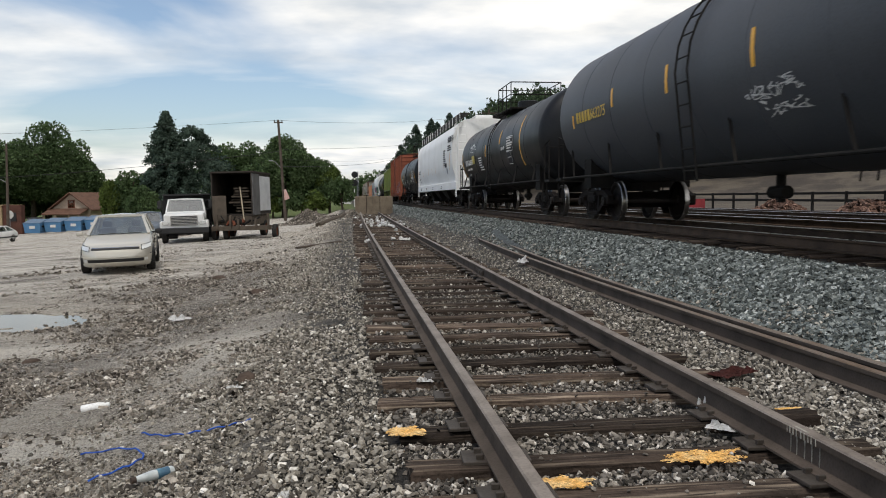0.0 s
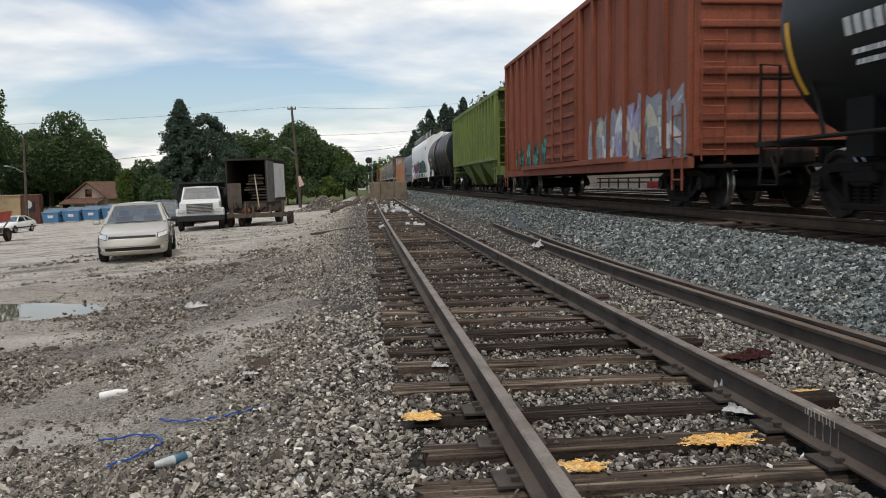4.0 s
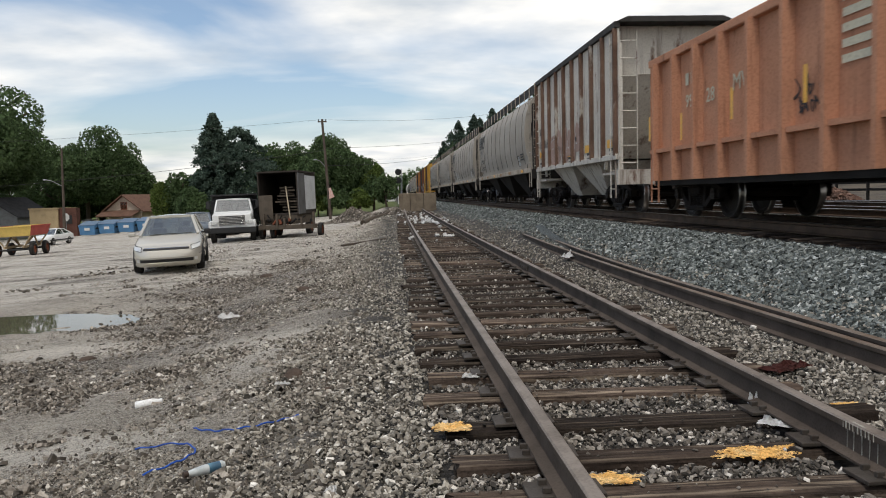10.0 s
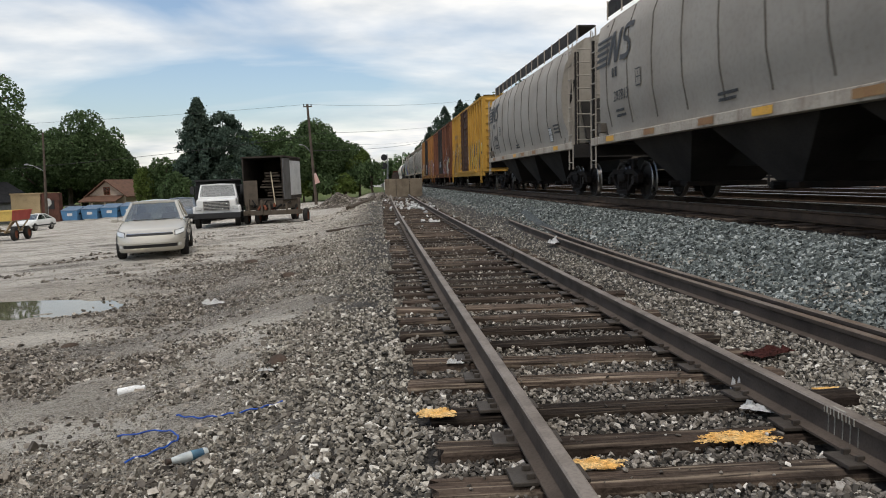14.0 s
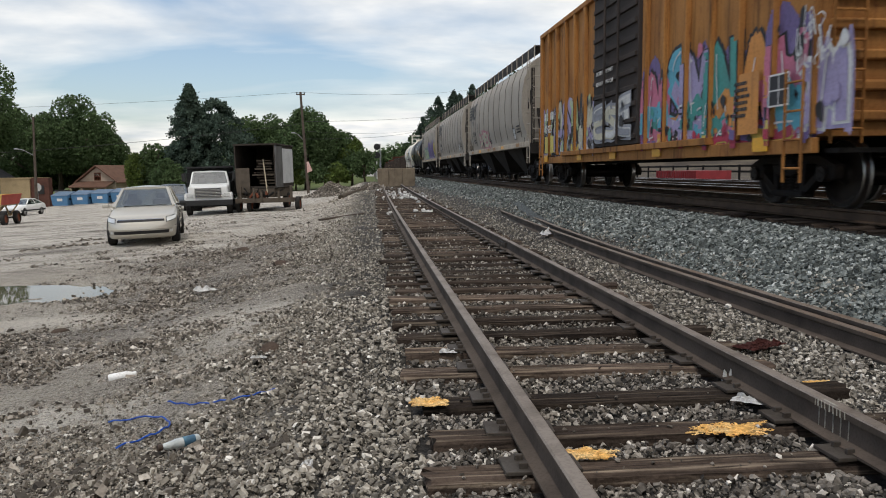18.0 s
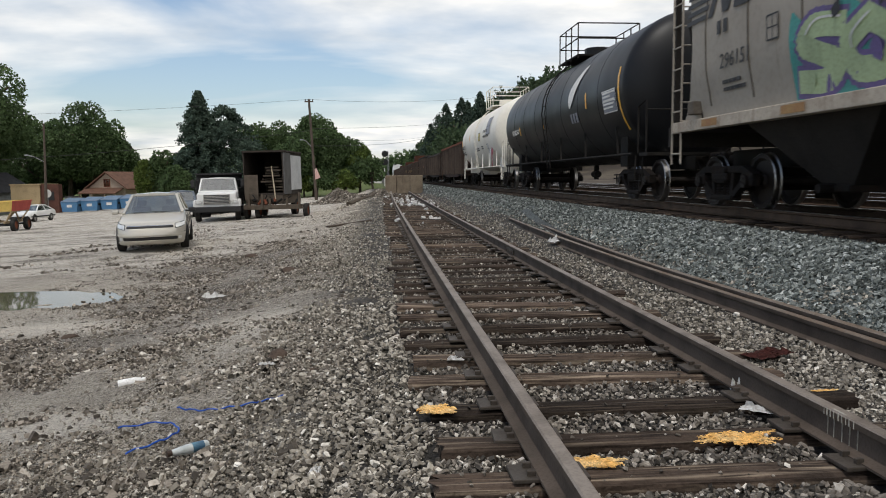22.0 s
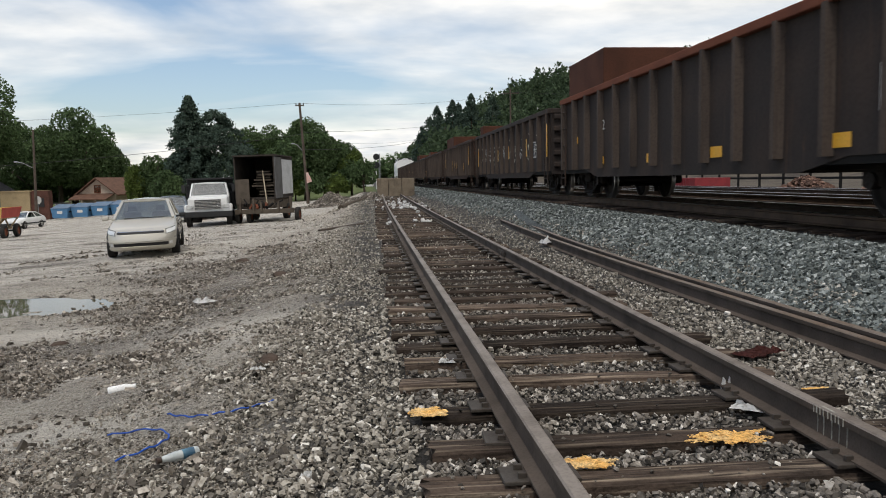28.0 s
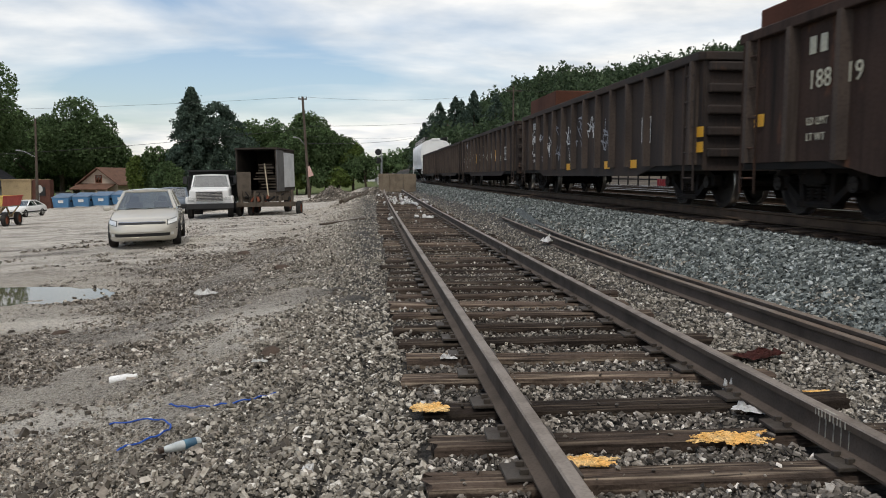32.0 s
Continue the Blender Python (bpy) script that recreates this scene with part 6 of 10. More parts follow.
        placard(c, s, h - 4.7, 2.62, 0.3, 0.34, BEIGE, "black-framed plate letter", MARKBLACK)
        small_print(c, 0, -h + 2.8, 2.15, 0.8, 3, MARKBLACK, 0.055, lambda q: s(q) - 0.008, 60 + k)
        small_print(c, 0, 0.6, 1.85, 0.7, 2, MARKBLACK, 0.05, lambda q: s(q) - 0.008, 70 + k)
        bm = bmesh.new()
        box(bm, -1.60, -1.42, h - 2.1, h - 1.85, 1.62, 1.85, 0.02)
        part("placard_holder", bm, HOPSEAM, c)
        for j, y in enumerate((h - 2.6, h - 5.2, h - 7.9, -0.6, -h + 6.2, -h + 2.9)):
            placard(c, lambda z: -1.524, y, 1.45, 0.6, 0.12, REFLECT if (j + k) % 3 == 2 else OLDTAPE, "faded reflector on the sill")
        if k == 1:
            scrawl(c, s, 2.9, 5.5, 1.6, 2.4, SPRAY["white"], 61, 0.05, 20)
            scrawl(c, s, 0.45, 1.15, 1.75, 2.1, SPRAY["black"], 66, 0.035, 7, "thin black scrawled tag")
        if k == 4:
            graffiti(c, s, 0.8, 3.6, 1.56, 2.4, 4, ["cream", "cream"], "pink", 62, "faint reddish tag", thick=0.18)
        if k == 6:
            graffiti(c, s, -0.2, 3.8, 1.56, 2.65, 4, ["lime"], "violet", 63, "pale green letters outlined on teal", back="teal", thick=0.3)
            graffiti(c, s, -5.4, -0.4, 1.56, 3.05, 4, ["violet"], "lilac", 64, "violet and blue graffiti", back="violet", thick=0.5)
            graffiti(c, s, -6.9, -5.8, 1.8, 2.9, 3, ["yellow"], "yellow", 65, "yellow spray cloud", thick=0.2)
        couple((c, s), a, b)
    # box cars
    M = [268.9, 286.2, 303.9, 321.3]
    names = ("yellow box car with bold black and white graffiti", "brown box car with faded paint and rust", "orange-yellow box car with colourful graffiti")
    for k, (a, b) in enumerate(zip(M, M[1:])):
        mat = (YELLOW, BOXBROWN, ORANGEBOX)[k]
        c, s = couple(box_car("box_car", b - a, mat, names[k], (DOORBROWN, DOORBLACK, DOORBLACK)[k], zt=4.98), a, b)
        h = (b - a) / 2 - 0.95
        fr = [(y - 0.085, y + 0.085) for y in np.linspace(-h + 0.1, -1.7, 7).tolist()]
        re_ = [(y - 0.085, y + 0.085) for y in np.linspace(1.7, h - 0.1, 7).tolist()]
        rib = -1.508
        if k == 0:
            graffiti(c, s, 1.7, 7.3, 0.97, 3.0, 4, ["black"], "white", 71, "big black bubble letters with white outlines", bands=re_, rib_x=rib, detail=1, thick=0.75)
            graffiti(c, s, -7.0, -1.8, 0.97, 2.8, 4, ["black", "yellow"], "white", 72, "black and yellow bubble letters", bands=fr, rib_x=rib, detail=1, thick=0.6)
            for y, text in ((5.3, "41"), (4.55, "182")):
                word("car_number", text, 0.42, MARKBLACK, c, on_side(-1.515, y, 2.7), "black stencilled car number")
            mark_bars(c, lambda z: -1.51, 5.35, 3.25, 2, 0.36, MARKBLACK)
            mark_bars(c, lambda z: -1.51, 4.6, 3.25, 2, 0.36, MARKBLACK)
            letters(c, lambda z: -1.51, 5.25, 2.3, "LD LMT", 0.16, MARKBLACK)
            letters(c, lambda z: -1.51, 5.25, 2.05, "LT WT", 0.16, MARKBLACK)
        elif k == 1:
            graffiti(c, s, -6.9, -1.9, 0.97, 2.35, 7, ["white", "cream", "lilac"], "grey", 73, "pale pinkish scratched graffiti", bands=fr, rib_x=rib, thick=0.22)
            graffiti(c, s, -6.9, -1.9, 0.97, 1.5, 8, ["cream", "lilac"], "grey", 78, "pale paint along the sill", back="lilac", bands=fr, rib_x=rib, thick=0.16)
            placard(c, lambda z: -1.51, -5.75, 1.5, 0.6, 0.9, SPRAY["cream"], "yellowed data panel")
            placard(c, lambda z: -1.512, -6.6, 1.98, 0.5, 0.5, SPRAY["black"], "white-framed stencil box", MARKWHITE)
            placard(c, lambda z: -1.51, -7.35, 1.9, 0.42, 0.48, SPRAY["yellow"], "yellowed blank panel")
            placard(c, lambda z: -1.51, -7.3, 1.3, 0.5, 0.5, SPRAY["black"], "black painted patch")
            for a0, b0 in (((-4.5, 2.95), (-5.8, 2.2)), ((-4.6, 2.2), (-5.9, 2.95))):
                bm = bmesh.new()
                stroke(bm, [a0, b0], 0.07, lambda z: -1.511 if a0[1] > 2.5 else -1.513, 0)
                part("scrawl", bm, SPRAY["grey"], c, "faint grey cross of paint")
            sill_tape(c, -1.51, 0.88, [-6.9, -3.5, 3.0, 6.5], 0.42, 0.2)
            placard(c, lambda z: -1.60, -0.1, 1.8, 2.4, 0.5, SPRAY["grey"], "smeared pale paint on the door")
        else:
            graffiti(c, s, -7.6, -1.8, 0.97, 2.75, 6, ["pink", "blue", "lilac", "teal", "orange"], "black", 75, "large pink, blue and violet graffiti", back="violet", bands=fr, rib_x=rib, detail=4, thick=0.42)
            graffiti(c, s, -6.2, -1.9, 0.97, 1.75, 8, ["teal", "pink", "orange", "black", "lilac", "blue"], "black", 79, "crowded letters below the large ones", bands=fr, rib_x=rib, detail=3, thick=0.34)
            graffiti(c, s, -8.3, -7.2, 1.0, 2.2, 2, ["lilac"], "white", 80, "lilac paint with white tags", back="lilac", bands=fr, rib_x=rib, detail=3, thick=0.5)
            placard(c, lambda z: -1.52, -6.15, 1.49, 0.6, 0.9, SPRAY["orange"], "tan data panel")
            small_print(c, -1.534, -5.95, 1.8, 0.45, 6, MARKBLACK, 0.05, None, 141)
            placard(c, lambda z: -1.522, -7.0, 1.6, 0.5, 0.42, SPRAY["black"], "white-framed stencil box", MARKWHITE)
            scrawl(c, lambda z: -1.52, -8.1, -7.4, 1.7, 2.6, SPRAY["white"], 142, 0.03, 12)
            graffiti(c, s, -7.2, -1.8, 0.9, 1.25, 9, ["red", "violet", "yellow"], "red", 143, "crimson and yellow paint along the sill", back="red", bands=fr, rib_x=rib, detail=1, thick=0.2)
            graffiti(c, s, 1.4, 6.6, 0.9, 1.6, 8, ["grey", "yellow", "lilac", "white"], "black", 144, "grey and yellow letters along the sill", bands=re_, rib_x=rib, detail=3, thick=0.3)
            graffiti(c, s, 1.8, 7.4, 0.97, 2.5, 7, ["lime", "black", "cream", "lilac"], "black", 76, "pale green and black graffiti", back="lilac", bands=re_, rib_x=rib, detail=5, thick=0.3)
            graffiti(c, lambda z: -1.60, -1.3, 1.3, 1.2, 2.2, 3, ["grey", "cream", "white"], "grey", 77, "smeared pale letters across the door", thick=0.2)
            letters(c, lambda z: -1.60, 1.2, 2.75, "SECURE BOTH HASPS", 0.13, MARKWHITE, "white stencilled notice")
            letters(c, lambda z: -1.60, 1.2, 2.5, "BEFORE MOVING CAR", 0.13, MARKWHITE, "white stencilled notice")
            mark_bars(c, lambda z: -1.515, 6.9, 2.05, 2, 0.3, MARKWHITE)
            mark_bars(c, lambda z: -1.515, 6.2, 2.05, 2, 0.3, MARKWHITE)
            word("car_number", "42 835", 0.34, MARKWHITE, c, on_side(-1.545, 6.9, 1.65), "white stencilled car number")
            placard(c, lambda z: -1.54, 6.6, 1.3, 0.4, 0.5, SPRAY["yellow"], "yellowed data panel")
            placard(c, lambda z: -1.54, 5.9, 1.3, 0.4, 0.5, SPRAY["yellow"], "yellowed data panel")
            sill_tape(c, -1.51, 0.88, [-6.5, -2.5, 0.2, 3.0, 6.8], 0.42, 0.2)
    # black and cream tank cars
    c, s = couple(tank_car("tank_car", 18.0, 1.66, BLACK, "black tank car with white lettering and a white leaf", UNDER, 5, [(-7.3, 1.6, 3.0), (-4.6, 2.3, 2.7), (0.6, 2.1, 2.45), (4.6, 2.1, 2.4)], zc=2.56), 375.4, 393.4)
    marks(c, s, 6.1, 2.15, "226501", MARKWHITE, 0.26, 0.75, 0, 81)
    bm = bmesh.new()
    strip_fill(bm, spline([(-2.95, 2.45), (-2.9, 2.9), (-3.6, 3.35), (-4.1, 3.5), (-3.75, 3.1), (-3.3, 2.6)], 5), s, 0.012)
    part("emblem", bm, MARKWHITE, c, "white leaf-shaped emblem")
    mark_bars(c, s, -3.0, 2.02, 3, 0.34, SPRAY["grey"])
    placard(c, s, -6.6, 2.3, 1.0, 0.5, SPRAY["grey"], "pale ruled data table", MARKWHITE)
    small_print(c, 0, -6.6, 2.5, 0.9, 5, MARKWHITE, 0.045, lambda q: s(q) - 0.016, 87)
    c, s = couple(tank_car("tank_car", 16.0, 1.68, CREAM, "cream-white tank car with white handrails", CREAM, 6, [(-3.8, 2.9, 3.4), (1.0, 2.9, 3.35), (3.1, 2.55, 3.0), (6.6, 2.3, 2.75)], zc=2.58), 393.4, 409.3)
    marks(c, s, 6.6, 2.2, "902727", MARKBLACK, 0.28, 0.75, 2, 84)
    placard(c, s, -1.15, 2.62, 0.5, 0.4, SPRAY["yellow"], "yellow warning placard", MARKBLACK)
    letters(c, s, -2.6, 2.75, "ETHYLENE OXIDE", 0.18, MARKBLACK, "black stencilled warning")
    letters(c, s, -2.6, 2.5, "INHALATION HAZARD", 0.18, MARKBLACK, "black stencilled warning")
    small_print(c, 0, -0.2, 2.05, 1.2, 2, MARKBLACK, 0.05, lambda q: s(q) - 0.012, 85)
    small_print(c, 0, -2.0, 2.1, 0.9, 2, MARKBLACK, 0.05, lambda q: s(q) - 0.012, 86)
    placard(c, s, -4.2, 3.0, 1.3, 0.8, SPRAY["grey"], "grey ruled data table", MARKBLACK)
    placard(c, s, -3.75, 1.95, 0.5, 0.42, SPRAY["white"], "black-framed stencil box", MARKBLACK)
    for y, mat2, lab2 in ((-4.25, SPRAY["white"], "white diamond hazard placard"), (-4.75, SPRAY["red"], "red diamond hazard placard")):
        bm = bmesh.new()
        loft(bm, [[(-1.56 + d, y, 1.42), (-1.56 + d, y + 0.19, 1.72), (-1.56 + d, y, 2.02), (-1.56 + d, y - 0.19, 1.72)] for d in (0, 0.02)])
        box(bm, -1.55, -1.53, y - 0.02, y + 0.02, 1.05, 1.5)
        part("hazard_placard", bm, mat2, c, lab2)
    # gondolas
    G = [408.88, 425.62, 443.11, 460.17, 477.09, 494.4, 510.91, 527.42, 544.03, 562.0, 578.8, 595.6]
    gnum = ["582831", "552019", "201639", "191652", "189216", "189083", "188119", "187204", "186330", "185551", "184112"]
    for k, (a, b) in enumerate(zip(G, G[1:])):
        hood = {3: (4.4, 7.6, 1.0), 4: (7.0, 7.8, 0.55), 5: (3.0, 7.2, 0.75), 6: (5.0, 7.4, 0.4), 7: (3.5, 7.2, 0.6)}.get(k)
        zt = {0: 2.80, 2: 2.85, 3: 2.70}.get(k, 2.62)
        lab = ("rusty brown gondola car with scratched graffiti" if k in (0, 5, 6) else "sooty black gondola car with white scrawls" if k in (4, 7, 8) else "sooty dark gondola car with vertical ribs")
        c, s = couple(gondola("gondola_car", b - a, GONBROWN if k in (0, 5, 6) else GONBLACK, lab, zt=zt, rim=RIMRUST if k in (0, 3) else None, hood=hood, rib_d=0.15, rib_w=0.09, rib_mat=GONRIB), a, b)
        h = (b - a) / 2 - 0.75
        white = SPRAY["cream"] if k in (0, 5, 6) else MARKWHITE
        ny = {0: 6.75, 2: 5.4, 3: 5.6, 4: 5.75, 5: 5.4, 6: 5.8}.get(k, h - 1.6)
        mark_bars(c, s, ny, 2.12, 2, 0.3, white)
        for text, y in ((gnum[k][:3], ny), (gnum[k][3:], ny - (1.3 if k in (0, 3, 5) else 0.62))):
            letters(c, s, y, 1.68, text, 0.34, white, "pale stencilled car number")
        letters(c, s, ny, 1.22, "LD LMT", 0.14, white)
        letters(c, s, ny, 1.02, "LT WT", 0.14, white)
        placard(c, s, {0: -5.7, 1: -4.4, 3: -6.36, 5: -5.95, 6: -5.9, 7: -4.94}.get(k, -h + 2.3), 1.5, 0.5, 0.5, SPRAY["black"], "white-framed stencil box", MARKWHITE)
        rib_face = lambda z: -1.556
        for y, z in {0: ((7.6, 1.31), (-6.8, 1.33)), 1: ((0.85, 0.85), (-2.8, 0.85), (-4.6, 0.85), (-7.0, 0.98)), 3: ((-7.2, 1.56), (-5.4, 0.95), (-2.1, 0.93), (6.34, 1.54), (4.06, 0.95), (0.82, 0.92)), 6: ((2.74, 1.15), (0.5, 1.15), (-1.76, 1.12), (-3.88, 1.16), (7.1, 1.37)), 7: ((-7.45, 1.32), (-7.45, 1.06), (-4.2, 0.82), (-2.36, 0.82), (1.2, 0.82))}.get(k, ()):
            placard(c, s, y, z, 0.42, 0.18, REFLECT, "yellow reflector block")
        for y, z0, z1 in {2: ((6.6, 1.45, 1.95), (-3.0, 1.4, 1.9)), 4: ((1.03, 1.25, 1.75), (-1.45, 1.31, 1.8), (-4.8, 1.3, 1.9), (6.8, 1.14, 2.03), (-7.85, 1.2, 2.2)), 5: ((-6.3, 1.3, 2.33), (-4.05, 1.05, 1.45), (1.6, 1.1, 1.7), (-0.75, 1.2, 1.6), (5.8, 1.3, 2.34), (0.25, 1.2, 1.72)), 8: ((2.0, 1.2, 1.7), (-4.0, 1.2, 1.7))}.get(k, ()):
            stripe(c, rib_face, y, z0, z1, 0.12)
        # tags painted panel by panel between the ribs
        span = 2 * (h - 0.1) / 13
        if k in (4, 8):
            for j in range(12):
                y = h - 0.1 - span * (j + 0.5)
                scrawl(c, s, y - 0.38, y + 0.38, 1.1 + 0.1 * (j % 2), 1.75, SPRAY["cream" if j % 3 else "white"], 100 + 13 * k + j, 0.035, 7)
                scrawl(c, s, y - 0.1, y + 0.1, 1.6, 2.2, SPRAY["cream"], 400 + 13 * k + j, 0.03, 1)
        elif k == 7:
            for j in range(1, 9):
                y = h - 0.1 - span * (j + 0.5)
                scrawl(c, s, y - 0.42, y + 0.42, 0.95, 2.2, SPRAY["white" if j % 2 else "grey"], 300 + j, 0.05, 4)
        elif k == 0:
            for j in range(2, 12):
                y = h - 0.1 - span * (j + 0.5)
                scrawl(c, s, y - 0.45, y + 0.45, 0.9, 2.0 - 0.3 * (j % 2), SPRAY[("cream", "white", "yellow")[j % 3]], 500 + j, 0.06, 5, "blurred cream graffiti")
            graffiti(c, s, 2.6, 4.9, 0.85, 2.0, 2, ["green"], "cream", 520, "dark green letters with cream outlines", thick=0.4)
        elif k == 5:
            for y, z, w2, h2 in ((2.95, 1.65, 1.0, 0.9), (0.9, 1.65, 0.7, 0.8), (0.6, 1.05, 1.6, 0.4)):
                pts = [(y + w2 / 2 * math.cos(a2) * (0.8 + 0.3 * noise.noise(Vector((a2, y, 0)))), z + h2 / 2 * math.sin(a2) * (0.8 + 0.3 * noise.noise(Vector((a2, z, 5))))) for a2 in np.linspace(0, 2 * math.pi, 14, endpoint=False)]
                bm = bmesh.new()
                strip_fill(bm, spline(pts, 3), s, 0.008)
                part("rust_patch", bm, RUSTPATCH, c, "bare orange-brown rust patch")
            scrawl(c, s, 0.9, 1.8, 0.85, 1.1, SPRAY["white"], 530, 0.06, 4)
    couple(curved_hopper("hopper_car", 18.0, WHITE, "white covered hopper car far down the line", seams=False), 595.6, 613.6)


ORANGEBOX = material("orange-brown box car paint", (0.40, 0.185, 0.055), (0.26, 0.115, 0.042), rough=0.7, scale=0.8, fine=30, bump=0.08, streak=0.5, rust=0.32, bump_dist=0.004, runs=((0.05, 0.027, 0.016), 0.65))
RUSTPATCH = material("bare rust", (0.20, 0.085, 0.045), (0.12, 0.05, 0.03), rough=0.9, scale=3, fine=40, bump=0.2, bump_dist=0.004)
DOORBROWN = material("dark brown door paint", (0.10, 0.055, 0.035), (0.07, 0.04, 0.03), rough=0.75, scale=0.9, fine=30, bump=0.1, streak=0.3, bump_dist=0.004)
DOORBLACK = material("sooty black door paint", (0.045, 0.038, 0.035), (0.06, 0.045, 0.038), rough=0.75, scale=0.9, fine=30, bump=0.1, streak=0.3, bump_dist=0.004, runs=((0.10, 0.075, 0.06), 0.4))
make_train()

# ---- the yard and the distance ----
BARK = material("bark", (0.10, 0.08, 0.06), (0.06, 0.05, 0.04), rough=0.9, scale=3, fine=20, bump=0.8, bump_dist=0.03)
LEAF = material("leaf green", (0.10, 0.15, 0.062), (0.072, 0.115, 0.05), rough=0.7, scale=0.3, fine=3, bump=0, per="island", spread=0.45)
LEAF_FAR = material("woodland green", (0.07, 0.102, 0.052), (0.05, 0.08, 0.042), rough=0.75, scale=0.08, fine=3, bump=0, per="island", spread=0.4)
LEAF_LIGHT = material("light leaf green", (0.12, 0.165, 0.04), (0.08, 0.125, 0.032), rough=0.7, scale=0.3, fine=3, bump=0, per="island", spread=0.4)
NEEDLE = material("spruce needles", (0.085, 0.122, 0.092), (0.058, 0.09, 0.07), rough=0.8, scale=0.4, fine=3, bump=0, per="island", spread=0.4)


def translucent(m, share):
    """Lets part of the light through the leaves."""
    nt = m.node_tree
    b = nt.nodes["Principled BSDF"]
    out = nt.nodes["Material Output"]
    tr, mix = nt.nodes.new("ShaderNodeBsdfTranslucent"), nt.nodes.new("ShaderNodeMixShader")
    col = b.inputs["Base Color"].links[0].from_socket
    nt.links.new(col, tr.inputs[0])
    mix.inputs[0].default_value = share
    nt.links.new(b.outputs[0], mix.inputs[1])
    nt.links.new(tr.outputs[0], mix.inputs[2])
    nt.links.new(mix.outputs[0], out.inputs[0])
    b.inputs["Specular IOR Level"].default_value = 0.2


for leaf_mat in (LEAF, LEAF_LIGHT, LEAF_FAR, NEEDLE):
    translucent(leaf_mat, 0.42)
rng = np.random.default_rng(7)


def leaf_mesh(name, C, S, mat, flat=0.0):
    """Small four-cornered leaf sprays at centres C of size S, turned at random."""
    n = len(C)
    a = rng.normal(size=(n, 3))
    a /= np.linalg.norm(a, axis=1, keepdims=True)
    h = rng.normal(size=(n, 3))
    b = np.cross(a, h)
    b /= np.linalg.norm(b, axis=1, keepdims=True)
    S = np.broadcast_to(np.asarray(S, float), (n,))[:, None]
    bend_ = np.cross(a, b) * S * 0.35
    V = np.stack([C - a * S, C - b * S * 0.6 + bend_, C + a * S, C + b * S * 0.6 + bend_], 1).reshape(-1, 3)
    F = np.arange(4 * n).reshape(n, 4)
    return quads(name, V, F, mat)


def crown_points(n, rx, ry, rz, lobes, seed):
    r = np.random.default_rng(seed)
    cent = r.normal(size=(lobes, 3))
    cent /= np.linalg.norm(cent, axis=1, keepdims=True)
    cent *= r.uniform(0.45, 0.8, (lobes, 1))
    cent[:, 2] = np.abs(cent[:, 2]) * 1.25 - 0.35
    rad = r.uniform(0.26, 0.42, lobes)
    k = r.integers(0, lobes, n)
    d = r.normal(size=(n, 3))
    d /= np.linalg.norm(d, axis=1, keepdims=True)
    p = cent[k] + d * (rad[k] * r.uniform(0.55, 1.05, n) ** 0.5)[:, None]
    return p * np.array([rx, ry, rz])


def leafy_tree(x, y, h, w, mat, label, seed, n=2600, leaf=0.36, trunk=True):
    z = float(ground_z(x, y))
    tree = thing("tree", pose(x, y, z - 0.1), label, "tree")
    rnd = random.Random(seed)
    bm = bmesh.new()
    rings = []
    for k in range(7):
        u = k / 6
        r = 0.035 * h * (1 - 0.75 * u) * (0.5 + 0.5 * w / h)
        cx, cy = 0.15 * math.sin(3 * u + seed), 0.15 * math.cos(2 * u + seed)
        rings.append([(cx + r * math.cos(a), cy + r * math.sin(a), u * h * 0.72) for a in np.linspace(0, 2 * math.pi, 8, endpoint=False)])
    loft(bm, rings)
    for k in range(7):
        a = rnd.uniform(0, 6.28)
        z0 = h * rnd.uniform(0.22, 0.6)
        bar(bm, (0, 0, z0), (0.33 * w * math.cos(a), 0.33 * w * math.sin(a), z0 + h * rnd.uniform(0.12, 0.25)), 0.008 * h, 6)
    part("trunk", bm, BARK, tree)
    P = crown_points(n, w / 2, w / 2, h * 0.5, 22, seed) + np.array([0, 0, h * 0.56])
    P[:, 2] = np.maximum(P[:, 2], 0.12 * h)
    part("crown", leaf_mesh("crown", P, rng.uniform(0.6, 1.2, n) * leaf, mat), None, tree)
    return tree


def spruce_tree(x, y, h, w, label, seed, n=5200, mat=None, full=0.8):
    z = float(ground_z(x, y))
    tree = thing("spruce_tree", pose(x, y, z - 0.1), label, "tree")
    bm = bmesh.new()
    bmesh.ops.create_cone(bm, segments=8, radius1=0.02 * h, radius2=0.02, depth=h, matrix=Matrix.Translation((0, 0, h / 2)), cap_ends=True)
    part("trunk", bm, BARK, tree)
    r = np.random.default_rng(seed)
    nb = 230
    bz = r.uniform(0.05, 1.0, nb) ** 0.9
    ba = r.uniform(0, 2 * math.pi, nb)
    bl = (1 - bz) ** full * w / 2 * r.uniform(0.7, 1.15, nb) + 0.15
    k = r.integers(0, nb, n)
    u = r.uniform(0.1, 1, n) ** 0.7
    rad = bl[k] * u
    P = np.stack([rad * np.cos(ba[k]), rad * np.sin(ba[k]), bz[k] * h - rad * 0.28 + r.normal(0, 0.1, n)], -1) + r.normal(0, 0.16, (n, 3))
    P[:, 2] = np.maximum(P[:, 2], 0.3)
    part("crown", leaf_mesh("crown", P, r.uniform(0.5, 1.1, n) * 0.021 * h ** 0.9, mat or NEEDLE), None, tree)
    return tree


